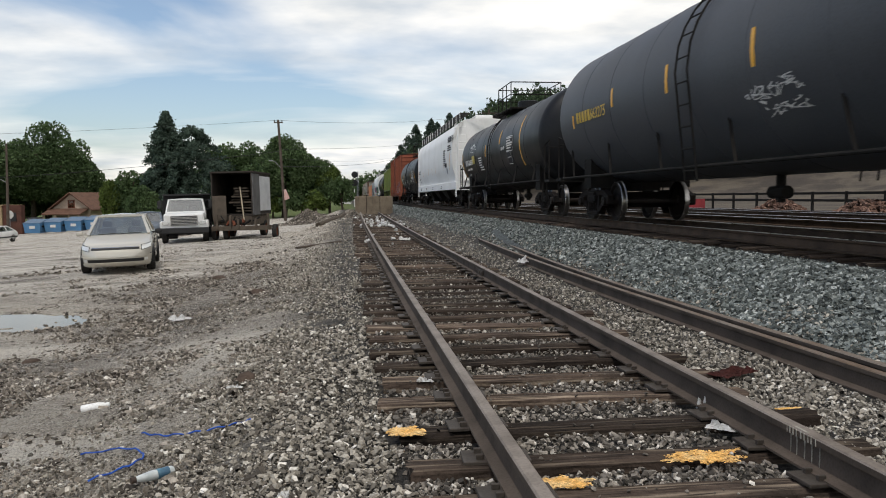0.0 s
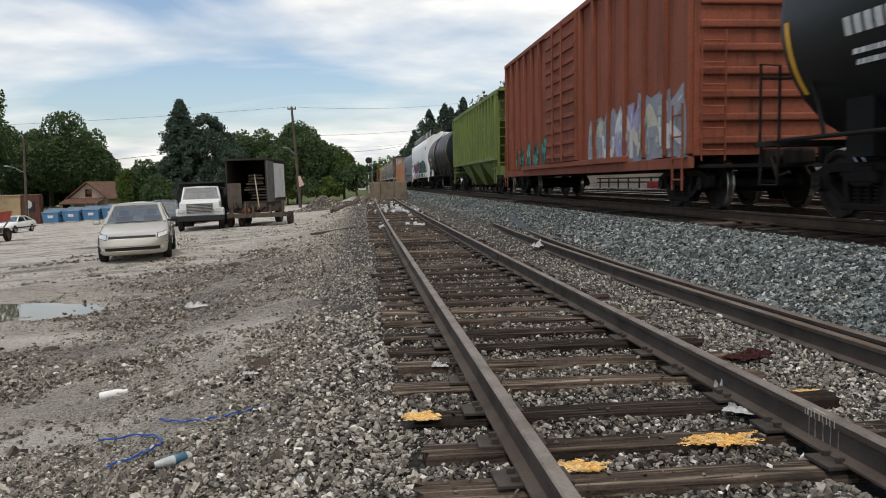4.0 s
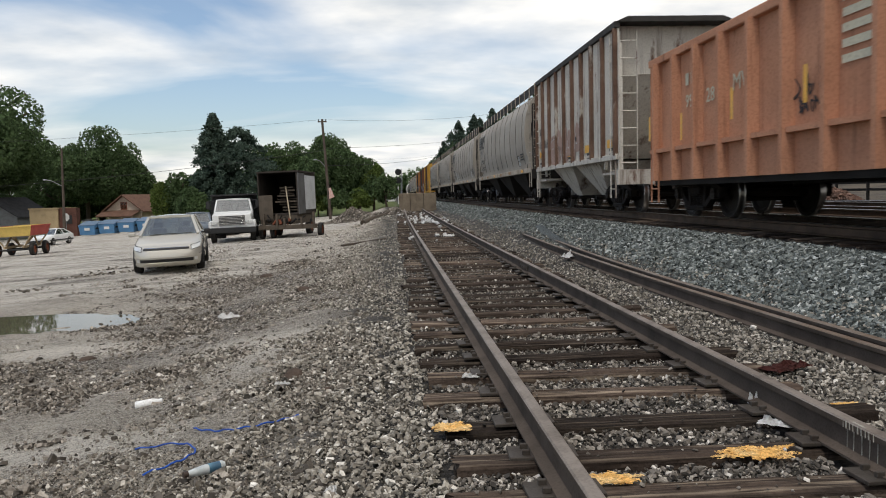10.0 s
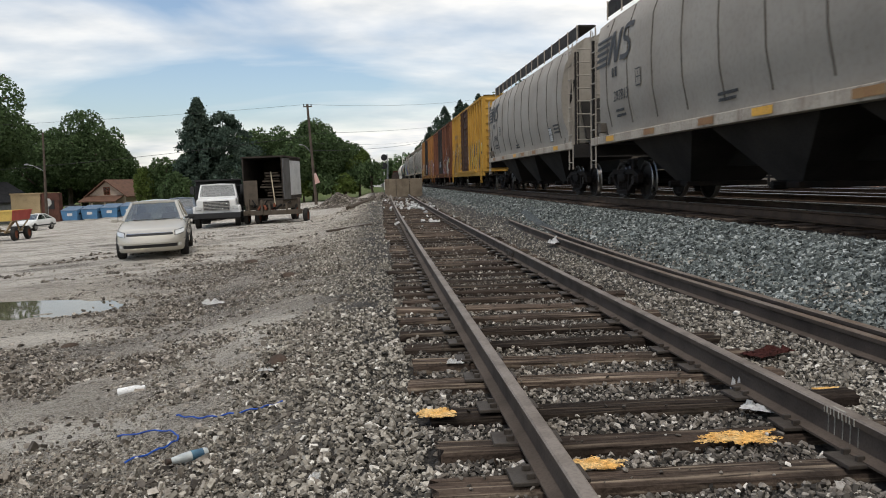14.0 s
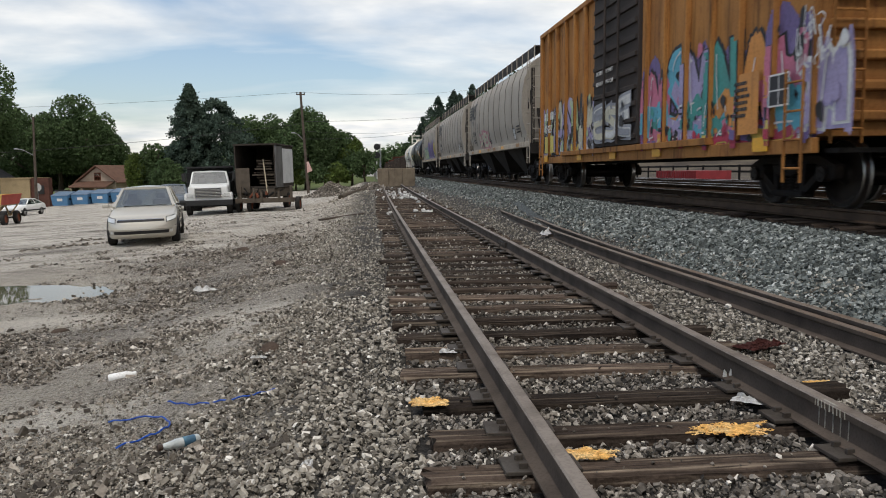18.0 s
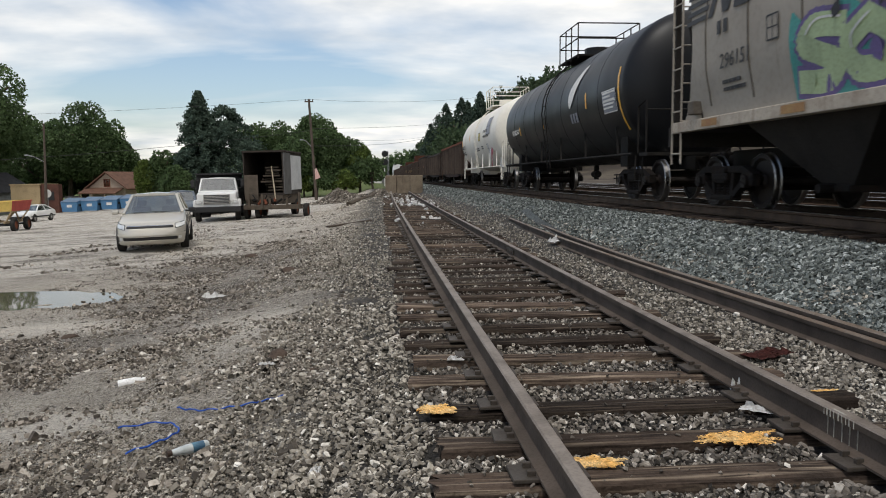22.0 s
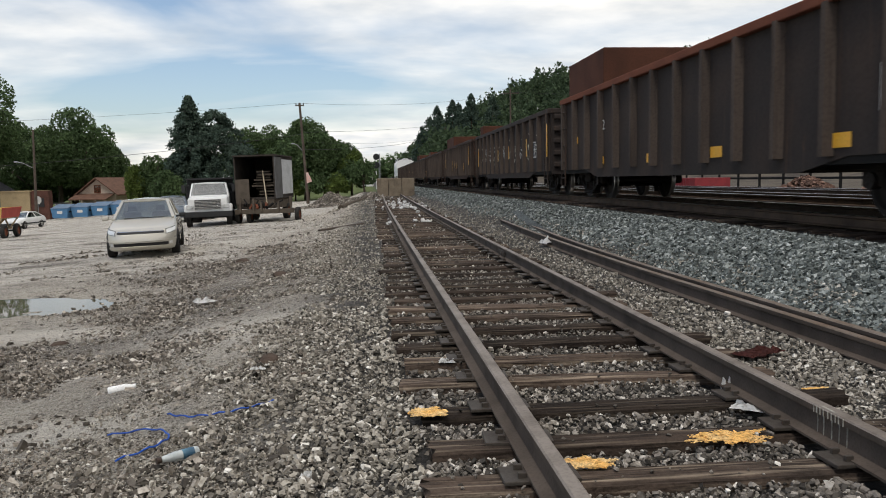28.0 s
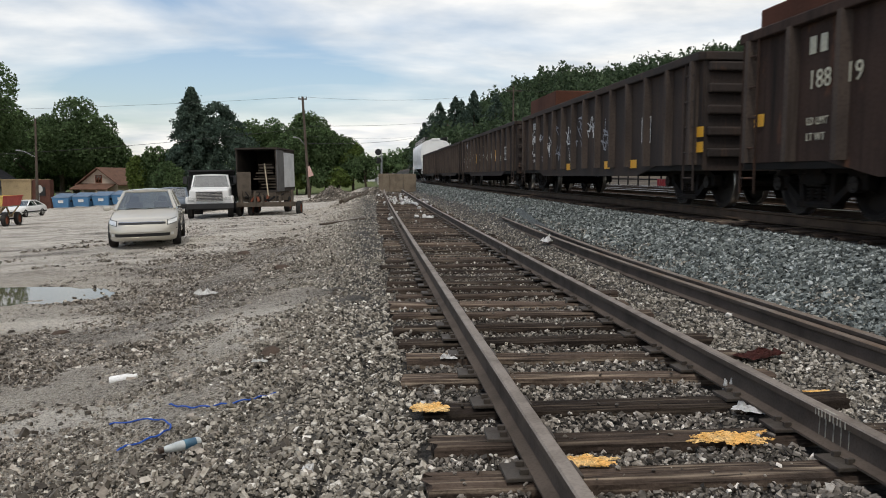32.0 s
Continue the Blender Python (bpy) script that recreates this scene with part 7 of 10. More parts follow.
def place_trees():
    leafy_tree(-53.5, 98, 21.5, 23.0, LEAF, "large dark green maple tree at the lot's edge", 11, 46000, 0.25)
    for k in range(9):
        leafy_tree(-62 + 4.2 * k, 119 + (k % 3), 6.5 + (k % 2), 7.5, LEAF, "dark green undergrowth behind the houses", 200 + k, 2600, 0.32)
    for x, y, h, w, n in ((-49, 116, 14.8, 12, 7000), (-44.8, 114, 14.8, 10, 7000), (-41.4, 113, 14.4, 9.2, 7000), (-38.8, 115, 12.0, 7.6, 6000), (-58, 122, 15, 14, 4500), (-45, 120, 9, 16, 4500)):
        leafy_tree(x, y, h, w, LEAF, "dark green broadleaf tree behind the houses", int(-x * 7), n * 2, 0.22)
    spruce_tree(-20.2, 85, 12.0, 12.6, "tall dark spruce with drooping branches", 21, 26000, full=0.95)
    spruce_tree(-18.0, 87, 10.6, 15.0, "dark spruce with a blunt rounded top", 22, 24000, full=0.5)
    leafy_tree(-25.1, 82, 5.9, 2.7, LEAF_LIGHT, "light green young tree beside the house", 31, 4200, 0.14)
    leafy_tree(-23.4, 82.5, 6.4, 3.6, LEAF, "green bushy tree beside the spruce", 32, 6000, 0.17)
    leafy_tree(-21.6, 80.5, 4.8, 3.8, LEAF, "low green bush in front of the spruce", 34, 5000, 0.16)
    leafy_tree(-23.5, 100, 8.2, 6.0, LEAF, "green tree beside the spruce", 33, 4000, 0.25)
    leafy_tree(-17.6, 112, 12.0, 8.4, LEAF, "green broadleaf tree behind the trucks", 41, 11000, 0.22)
    leafy_tree(-13.6, 112, 12.2, 8.4, LEAF, "green broadleaf tree behind the trucks", 42, 11000, 0.22)
    leafy_tree(-9.2, 100, 10.4, 8.4, LEAF, "full green tree beside the utility pole", 43, 17000, 0.2)
    leafy_tree(-5.6, 104, 8.8, 7.2, LEAF, "full green tree at the roadside", 44, 14000, 0.2)
    leafy_tree(-3.7, 103, 6.6, 4.4, LEAF_LIGHT, "lighter green tree at the roadside", 45, 8000, 0.18)
    leafy_tree(-12.5, 101, 7.5, 7.5, LEAF, "low green tree behind the box trailer", 46, 10000, 0.2)
    for x, y, h, w in ((-12, 180, 9, 16), (4.5, 260, 7.5, 17), (-30, 190, 13, 22), (15.0, 300, 10, 26)):
        leafy_tree(x, y, h, w, LEAF, "distant hazy green tree", int(x + 90), 1500, 0.8)
    for k in range(9):
        leafy_tree(-15.5 + 1.7 * k, 97.5 + 1.1 * (k % 2), 3.4 + 0.5 * (k % 3), 4.2, LEAF if k % 3 else LEAF_LIGHT, "low green undergrowth along the road", 70 + k, 1500, 0.22)
    for k in range(7):
        spruce_tree(13.5 + 2.3 * k, 206 - 0.6 * k + 5 * (k % 2), 12.5 + 2 * ((k * 5) % 3), 12, "dark conifer on the slope of the hill", 160 + k, 3600, full=0.65)
    # dark conifers at the foot of the wooded hill
    for x, y, h, w, s in ((16.5, 196, 18, 14, 1), (20.0, 192, 19, 14, 2), (13.3, 205, 14, 12, 3), (24.5, 190, 19, 15, 4), (29.5, 188, 17, 14, 5), (18.0, 201, 16, 14, 6), (22.3, 198, 17.5, 14, 7)):
        spruce_tree(x, y, h, w, "dark conifer at the foot of the hill", 60 + s, 6000)
    forest()


def forest():
    """The wooded hillside beyond the tracks."""
    r = np.random.default_rng(5)
    C, S = [], []
    for k in range(1250):
        x = 15 + 225 * r.uniform(0, 1) ** 1.6
        y = r.uniform(165, 300) - 0.3 * x
        if y < 40:
            continue
        z = float(ground_z(x, y))
        h, w = r.uniform(9, 14), r.uniform(7, 10)
        n = 150
        P = crown_points(n, w / 2, w / 2, h * 0.5, 9, 900 + k) + np.array([x, y, z + h * 0.55])
        C.append(P)
        S.append(r.uniform(0.5, 1.15, n) * 0.7)
    me = leaf_mesh("woods", np.concatenate(C), np.concatenate(S), LEAF_FAR)
    tagged(new("woods", me), "dense green woods covering the hillside beyond the tracks", "woods", kind="stuff")


place_trees()

# ---- stones ----
STONE = bpy.data.materials.new("ballast stone")


def stone_material(m, ramp, tint):
    m.use_nodes = True
    nt = m.node_tree
    N, Lk = nt.nodes.new, nt.links.new
    b = nt.nodes["Principled BSDF"]
    b.inputs["Roughness"].default_value = 0.9
    b.inputs["Specular IOR Level"].default_value = 0.25
    geo, cr, tc, n = N("ShaderNodeNewGeometry"), N("ShaderNodeValToRGB"), N("ShaderNodeTexCoord"), N("ShaderNodeTexNoise")
    cr.color_ramp.elements[0].color = (*ramp[0][1], 1)
    cr.color_ramp.elements[1].color = (*ramp[-1][1], 1)
    for p, c in ramp[1:-1]:
        e = cr.color_ramp.elements.new(p)
        e.color = (*c, 1)
    Lk(geo.outputs["Random Per Island"], cr.inputs[0])
    n.inputs["Scale"].default_value, n.inputs["Detail"].default_value = 45, 4
    Lk(tc.outputs["Object"], n.inputs["Vector"])
    mx = N("ShaderNodeMix")
    mx.data_type, mx.blend_type = "RGBA", "MULTIPLY"
    r = N("ShaderNodeMapRange")
    r.inputs[1].default_value, r.inputs[2].default_value = 0.4, 0.7
    Lk(n.outputs[0], r.inputs[0])
    Lk(r.outputs[0], mx.inputs["Factor"])
    Lk(cr.outputs[0], mx.inputs["A"])
    mx.inputs["B"].default_value = (*tint, 1)
    Lk(mx.outputs["Result"], b.inputs["Base Color"])
    bp = N("ShaderNodeBump")
    bp.inputs["Strength"].default_value, bp.inputs["Distance"].default_value = 0.5, 0.008
    Lk(n.outputs[0], bp.inputs["Height"])
    Lk(bp.outputs[0], b.inputs["Normal"])
    return m


stone_material(STONE, [(0, (0.075, 0.068, 0.056)), (0.3, (0.20, 0.18, 0.15)), (0.65, (0.35, 0.318, 0.265)), (0.92, (0.55, 0.505, 0.43)), (1.0, (0.85, 0.81, 0.73))], (0.6, 0.58, 0.56))
BEDSTONE = stone_material(bpy.data.materials.new("oily track stone"), [(0, (0.035, 0.031, 0.026)), (0.3, (0.105, 0.093, 0.079)), (0.68, (0.24, 0.212, 0.18)), (0.92, (0.44, 0.40, 0.345)), (1.0, (0.8, 0.75, 0.67))], (0.6, 0.58, 0.56))
BLUESTONE = stone_material(bpy.data.materials.new("blue-grey ballast"), [(0, (0.04, 0.044, 0.041)), (0.35, (0.105, 0.116, 0.108)), (0.75, (0.22, 0.238, 0.222)), (0.95, (0.38, 0.40, 0.375)), (1.0, (0.6, 0.615, 0.59))], (0.62, 0.63, 0.62))


YARDSTONE = stone_material(bpy.data.materials.new("yard gravel stone"), [(0, (0.075, 0.064, 0.053)), (0.3, (0.18, 0.156, 0.129)), (0.65, (0.36, 0.315, 0.26)), (0.9, (0.50, 0.45, 0.38)), (1.0, (0.80, 0.75, 0.66))], (0.6, 0.58, 0.55))


def chip_protos(k, seed):
    """Low angular chips: a tilted three-cornered top on sloping sides, open below."""
    r = np.random.default_rng(seed)
    out = []
    F = np.array([[0, 1, 2], [0, 3, 4], [0, 4, 1], [1, 4, 5], [1, 5, 2], [2, 5, 3], [2, 3, 0]])
    for _ in range(k):
        a = np.array([0, 2.1, 4.2]) + r.uniform(-0.5, 0.5, 3)
        top = np.stack([np.cos(a), np.sin(a)], -1) * r.uniform(0.45, 0.85, (3, 1))
        low = np.stack([np.cos(a + 0.2), np.sin(a + 0.2)], -1) * r.uniform(0.9, 1.25, (3, 1))
        V = np.concatenate([np.c_[top, r.uniform(0.2, 0.5, 3)], np.c_[low, np.full(3, -0.5)]])
        out.append((V * np.array([1.1, r.uniform(0.7, 1.0), r.uniform(0.8, 1.1)]), F))
    return out


def scatter(name, XY, size, mat, label, category, seed, lift=0.35, zfun=None, protos=None):
    r = np.random.default_rng(seed)
    protos = protos or chip_protos(40, seed + 1)
    n = len(XY)
    z = ground_z(XY[:, 0], XY[:, 1]) if zfun is None else zfun(XY)
    q = r.normal(size=(n, 4))
    q[:, 1:3] *= 0.3
    q /= np.linalg.norm(q, axis=1, keepdims=True)
    w, x, y, zz = q.T
    Rm = np.stack([1 - 2 * (y * y + zz * zz), 2 * (x * y - zz * w), 2 * (x * zz + y * w), 2 * (x * y + zz * w), 1 - 2 * (x * x + zz * zz), 2 * (y * zz - x * w), 2 * (x * zz - y * w), 2 * (y * zz + x * w), 1 - 2 * (x * x + y * y)], -1).reshape(n, 3, 3)
    pick = r.integers(0, len(protos), n)
    Vs, Fs, base = [], [], 0
    for k, (V, F) in enumerate(protos):
        m = pick == k
        c = int(m.sum())
        if not c:
            continue
        P = np.einsum("nij,vj->nvi", Rm[m], V) * size[m][:, None, None]
        P = P + np.stack([XY[m, 0], XY[m, 1], z[m] + size[m] * lift], -1)[:, None]
        Vs.append(P.reshape(-1, 3))
        Fs.append((F[None] + (np.arange(c) * len(V))[:, None, None] + base).reshape(-1, 3))
        base += c * len(V)
    me = quads(name, np.concatenate(Vs), np.concatenate(Fs), mat)
    me.shade_flat()
    return tagged(new(name, me), label, category, kind="stuff")


def fall_off(n, x0, x1, y0, y1, r, p=2.0):
    """Points whose density falls with the distance along y."""
    u = r.uniform(0, 1, n)
    a = 1 - p
    y = (y0 ** a + u * (y1 ** a - y0 ** a)) ** (1 / a)
    return np.stack([r.uniform(x0, x1, n), y], -1)


def slab_protos(k, seed):
    """Crushed stones: skewed blocks with one corner broken off, flatter than wide, open below."""
    r = np.random.default_rng(seed)
    base = np.array([(-1, -1), (1, -1), (1, 1), (-1, 1), (-1.2, 0.1)], float)
    F = [(0, 1, 2), (0, 2, 3), (0, 3, 4)]
    for i in range(5):
        j = (i + 1) % 5
        F += [(i, i + 5, j + 5), (i, j + 5, j)]
    F = np.array(F)[:, ::-1]
    out = []
    for _ in range(k):
        a = r.uniform(0, 6.28)
        low = base * r.uniform(0.6, 1.1, (5, 2))
        top = base * r.uniform(0.45, 1.0, (5, 2)) + r.normal(0, 0.12, 2)
        tilt = r.normal(0, 0.18, 2)
        V = np.concatenate([np.c_[top, 0.5 + top @ tilt + r.normal(0, 0.08, 5)], np.c_[low, -0.55 + r.normal(0, 0.08, 5)]])
        c, d = np.cos(a), np.sin(a)
        V[:, :2] = (V[:, :2] * np.array([r.uniform(0.85, 1.25), r.uniform(0.6, 0.9)])) @ np.array([[c, d], [-d, c]])
        V[:, 2] *= r.uniform(0.6, 1.05)
        out.append((V * 0.9, F))
    return out


def on_ties(y):
    rows = np.array(TIE_ROWS)
    k = np.clip(np.searchsorted(rows, y), 1, len(rows) - 1)
    return np.minimum(np.abs(y - rows[k]), np.abs(y - rows[k - 1]))


def patches(P, scale, seed):
    return np.array([noise.fractal(Vector((x * scale, y * scale, seed)), 1.0, 2.0, 4) for x, y in P])


def make_stones():
    r = np.random.default_rng(17)
    # crushed stone of the siding, between the ties and on both shoulders
    P = fall_off(88000, -3.6, 2.9, 2.3, 64, r, 1.45)
    P = np.concatenate([P, np.stack([r.uniform(-2.8, 2.7, 5000), r.uniform(-8, 2.3, 5000)], -1)])
    lx = P[:, 0] - 0.00014 * np.maximum(0, P[:, 1] - 4) ** 2
    ph = on_ties(P[:, 1])
    on_tie = (ph < 0.112) & (np.abs(lx) < 1.30)
    on_rail = np.abs(np.abs(lx) - GAUGE / 2) < 0.085
    stub = (np.abs(P[:, 0] - stub_x(P[:, 1], False)) < 0.085) | (np.abs(P[:, 0] - stub_x(P[:, 1], True)) < 0.085)
    wob = 0.35 * patches(P, 0.9, 2.0)
    thin = r.uniform(size=len(P)) < sm(-1.75, -2.85, P[:, 0] + wob + 0.04 * np.minimum(P[:, 1] - 4, 12)) * 0.95
    keep = ~(on_tie & (r.uniform(size=len(P)) < np.where(P[:, 1] > 9, 0.80, 0.955))) & ~on_rail & ~(stub & (P[:, 1] < 23.5)) & ~thin
    P, lx, on_tie, ph = P[keep], lx[keep], on_tie[keep], ph[keep]
    size = (0.008 + 0.0185 * r.uniform(size=len(P)) ** 2.4) * (1 + 0.02 * np.clip(P[:, 1] - 4, 0, 20))
    size[on_tie] *= 0.7
    inner = np.abs(lx) < 1.25
    size[inner] *= 0.92
    heap_up = r.uniform(0, 0.022, len(P)) + np.where((ph > 0.12) & inner, 0.012, 0)

    def zf(on_tie, heap_up):
        def f(xy):
            z = ground_z(xy[:, 0], xy[:, 1]) + 0.012 * np.sin(xy[:, 0] * 5.1) * np.cos(xy[:, 1] * 3.7)
            return np.where(on_tie, -0.188, z + heap_up)
        return f
    near = P[:, 1] < 9
    for name, m, mat, label, cat, seed, protos in (
            ("track_ballast", inner & near, BEDSTONE, "dark oily crushed stone between the ties", "ballast", 8, slab_protos(40, 5)),
            ("track_ballast", inner & ~near, BEDSTONE, "dark crushed stone between the farther ties", "ballast", 9, None),
            ("siding_ballast", ~inner & near, STONE, "loose grey crushed stone round the siding's ties", "ballast", 3, slab_protos(40, 7)),
            ("siding_ballast", ~inner & ~near, STONE, "loose grey crushed stone along the siding", "ballast", 2, None)):
        scatter(name, P[m], size[m], mat, label, cat, seed, 0.3, zf(on_tie[m], heap_up[m]), protos)
    # chippings between the larger stones
    P = fall_off(44000, -3.4, 2.7, 2.3, 14, r, 1.3)
    lx = P[:, 0] - 0.00014 * np.maximum(0, P[:, 1] - 4) ** 2
    clear = (on_ties(P[:, 1]) > 0.115) | (np.abs(lx) > 1.32)
    clear &= np.abs(np.abs(lx) - GAUGE / 2) > 0.08
    clear &= (np.abs(P[:, 0] - stub_x(P[:, 1], False)) > 0.08) & (np.abs(P[:, 0] - stub_x(P[:, 1], True)) > 0.08)
    P = P[clear]
    size = (0.004 + 0.008 * r.uniform(size=len(P)) ** 1.5) * (1 + 0.04 * P[:, 1])
    scatter("chippings", P, size, STONE, "fine grey chippings among the crushed stone", "gravel", 21, 0.3, lambda xy: ground_z(xy[:, 0], xy[:, 1]) + 0.012)
    # fine gravel on the dirt
    P = fall_off(95000, -9.5, -1.8, 2.8, 40, r, 1.55)
    wet = ((P[:, 0] + 7.25) / 1.75) ** 2 + ((P[:, 1] - 12.6) / 0.95) ** 2 < 1.2
    mud = ((P[:, 0] + 3.7) / 0.65) ** 2 + ((P[:, 1] - 5.3) / 0.24) ** 2 < 1
    pa = patches(P, 0.5, 9.0)
    P = P[((pa > -0.05) | (P[:, 0] > -3.0) | (r.uniform(size=len(P)) < 0.3)) & ~wet & ~(mud & (r.uniform(size=len(P)) < 0.9))]
    size = (0.0045 + 0.011 * r.uniform(size=len(P)) ** 2) * (1 + 0.022 * P[:, 1])
    scatter("yard_gravel", P, size, YARDSTONE, "scattered small stones on the dirt yard", "gravel", 4, 0.25)
    # dark rough rubble churned up across the middle of the yard
    P = fall_off(42000, -8.5, -1.6, 5.5, 21, r, 1.1)
    pa = patches(P, 0.55, 4.0) + 0.5 * patches(P, 2.2, 6.0)
    mid = np.exp(-((P[:, 0] + 3.9 + 0.12 * (P[:, 1] - 10)) / 2.3) ** 2)
    wet = ((P[:, 0] + 7.25) / 1.75) ** 2 + ((P[:, 1] - 12.6) / 0.95) ** 2 < 1.2
    P = P[(pa + 0.8 * mid > 0.34 + 0.4 * r.uniform(size=len(P))) & ~wet]
    size = (0.006 + 0.020 * r.uniform(size=len(P)) ** 2.0) * (1 + 0.02 * P[:, 1])
    scatter("yard_rubble", P, size, DARKSTONE, "dark churned-up rubble across the dirt yard", "rubble", 14, 0.2, None, slab_protos(30, 15))
    # dark clods and scraped debris on the farther lot
    P = fall_off(16000, -11, -2.6, 17, 46, r, 1.2)
    pa = patches(P * np.array([0.4, 1.0]), 0.8, 11.0) + 0.4 * patches(P, 2.0, 12.0)
    P = P[pa > 0.25 + 0.5 * r.uniform(size=len(P))]
    size = 0.014 + 0.05 * r.uniform(size=len(P)) ** 2.2
    scatter("yard_clods", P, size, DARKSTONE, "dark clods and scraped debris on the lot", "rubble", 24, 0.15, None, slab_protos(24, 33))
    # clean blue-grey bank of the running line
    P = fall_off(56000, 2.2, 4.0, 4.0, 110, r, 1.6)
    P = np.concatenate([P, np.stack([r.uniform(2.2, 4.0, 7000), r.uniform(-8, 4.0, 7000)], -1)])
    edge = 2.52 + 0.12 * np.sin(P[:, 1] * 0.6) + 0.0035 * P[:, 1]
    P = P[P[:, 0] > edge + r.normal(0, 0.1, len(P))]
    stub = (np.abs(P[:, 0] - stub_x(P[:, 1], True)) < 0.1) & (P[:, 1] < 23.5)
    P = P[~stub]
    size = r.uniform(0.016, 0.037, len(P)) * (1 + 0.016 * np.abs(P[:, 1]))
    close = P[:, 1] < 15
    scatter("main_ballast", P[close], size[close], BLUESTONE, "bank of clean blue-grey ballast below the running track", "ballast", 5, 0.3, None, slab_protos(40, 16))
    scatter("main_ballast", P[~close], size[~close], BLUESTONE, "blue-grey ballast bank farther along the running track", "ballast", 7, 0.3)
    # broken rubble on the dirt
    P = np.concatenate([r.normal((-3.1, 3.85), (0.75, 0.16), (330, 2)), r.normal((-3.9, 4.45), (0.5, 0.12), (90, 2)), fall_off(620, -6.5, -1.7, 3.6, 22, r, 1.6), r.normal((-2.7, 9.0), (0.6, 1.6), (300, 2))])
    size = (0.012 + 0.027 * r.uniform(size=len(P)) ** 1.7) * (1 + 0.012 * P[:, 1])
    scatter("rubble", P, size, DARKSTONE, "broken dark rubble lumps on the dirt yard", "rubble", 6, 0.3, None, slab_protos(24, 9))


DARKSTONE = stone_material(bpy.data.materials.new("dark rubble stone"), [(0, (0.055, 0.047, 0.039)), (0.35, (0.13, 0.112, 0.093)), (0.75, (0.27, 0.236, 0.196)), (0.94, (0.46, 0.41, 0.35)), (1.0, (0.7, 0.65, 0.58))], (0.6, 0.58, 0.55))
make_stones()


# ---- vehicles ----
RUBBER = material("tyre rubber", (0.022, 0.021, 0.02), (0.05, 0.047, 0.043), rough=0.85, scale=6, fine=60, bump=0.3, bump_dist=0.006)
HUB = material("wheel rim metal", (0.34, 0.33, 0.32), (0.22, 0.21, 0.2), rough=0.4, metal=0.8, scale=6, fine=40, bump=0.05)
GOLD_PAINT = material("champagne car paint", (0.56, 0.53, 0.465), (0.52, 0.49, 0.43), rough=0.2, metal=0.35, scale=1.5, fine=40, bump=0.0, mottle=0.05)
WHITE_PAINT = material("white vehicle paint", (0.72, 0.72, 0.71), (0.62, 0.615, 0.6), rough=0.35, scale=1.5, fine=30, bump=0.03, bump_dist=0.003, mottle=0.15)
DARK = material("dark plastic trim", (0.02, 0.02, 0.021), (0.03, 0.03, 0.03), rough=0.6, scale=6, fine=40, bump=0.1)
CABIN = material("dark cabin upholstery", (0.07, 0.07, 0.075), (0.05, 0.05, 0.05), rough=0.8, scale=6, fine=40, bump=0.1)
CHROME = material("chrome", (0.6, 0.6, 0.6), (0.5, 0.5, 0.5), rough=0.18, metal=1.0, scale=6, fine=40, bump=0.0)
LENS = material("clear lamp lens", (0.78, 0.79, 0.78), (0.5, 0.5, 0.49), rough=0.12, metal=0.3, scale=9, fine=60, bump=0.1)
PANE = glass("window glass", (0.42, 0.47, 0.46))
PANE.node_tree.nodes["Principled BSDF"].inputs["IOR"].default_value = 2.3


def road_wheel(parent, x, y, r, w, hub=HUB):
    bm = bmesh.new()
    lathe(bm, [(-w / 2, r * 0.62), (-w / 2, r * 0.92), (-w / 2 + 0.03, r), (w / 2 - 0.03, r), (w / 2, r * 0.92), (w / 2, r * 0.62)], axis="x", seg=24)
    wheel = smooth(part("wheel", bm, RUBBER, parent), 40)
    wheel.matrix_basis = pose(x, y, r)
    bm = bmesh.new()
    lathe(bm, [(-w / 2 + 0.02, r * 0.63), (-w / 2 + 0.03, r * 0.55), (-w / 2 + 0.07, r * 0.5), (-w / 2 + 0.05, r * 0.2), (-w / 2 + 0.03, 0.0)], axis="x", seg=24)
    lathe(bm, [(w / 2 - 0.02, r * 0.63), (w / 2 - 0.03, r * 0.55), (w / 2 - 0.07, r * 0.5), (w / 2 - 0.05, r * 0.2), (w / 2 - 0.03, 0.0)], axis="x", seg=24)
    part("rim", bm, hub, wheel)
    return wheel


def car_body(car, paint, stations, zb=0.24):
    bm = bmesh.new()
    rings = []
    for y, hw, zt, dz in stations:
        half = [(hw * 0.90, zb + dz), (hw * 0.98, zb + 0.12 + dz), (hw, (zb + zt) / 2 + 0.05), (hw * 0.985, zt - 0.14), (hw * 0.93, zt - 0.03), (hw * 0.55, zt + 0.015), (0, zt + 0.03)]
        rings.append([(x, y, z) for x, z in half] + [(-x, y, z) for x, z in half[-2::-1]])
    loft(bm, rings)
    return smooth(part("body", bm, paint, car), 45)


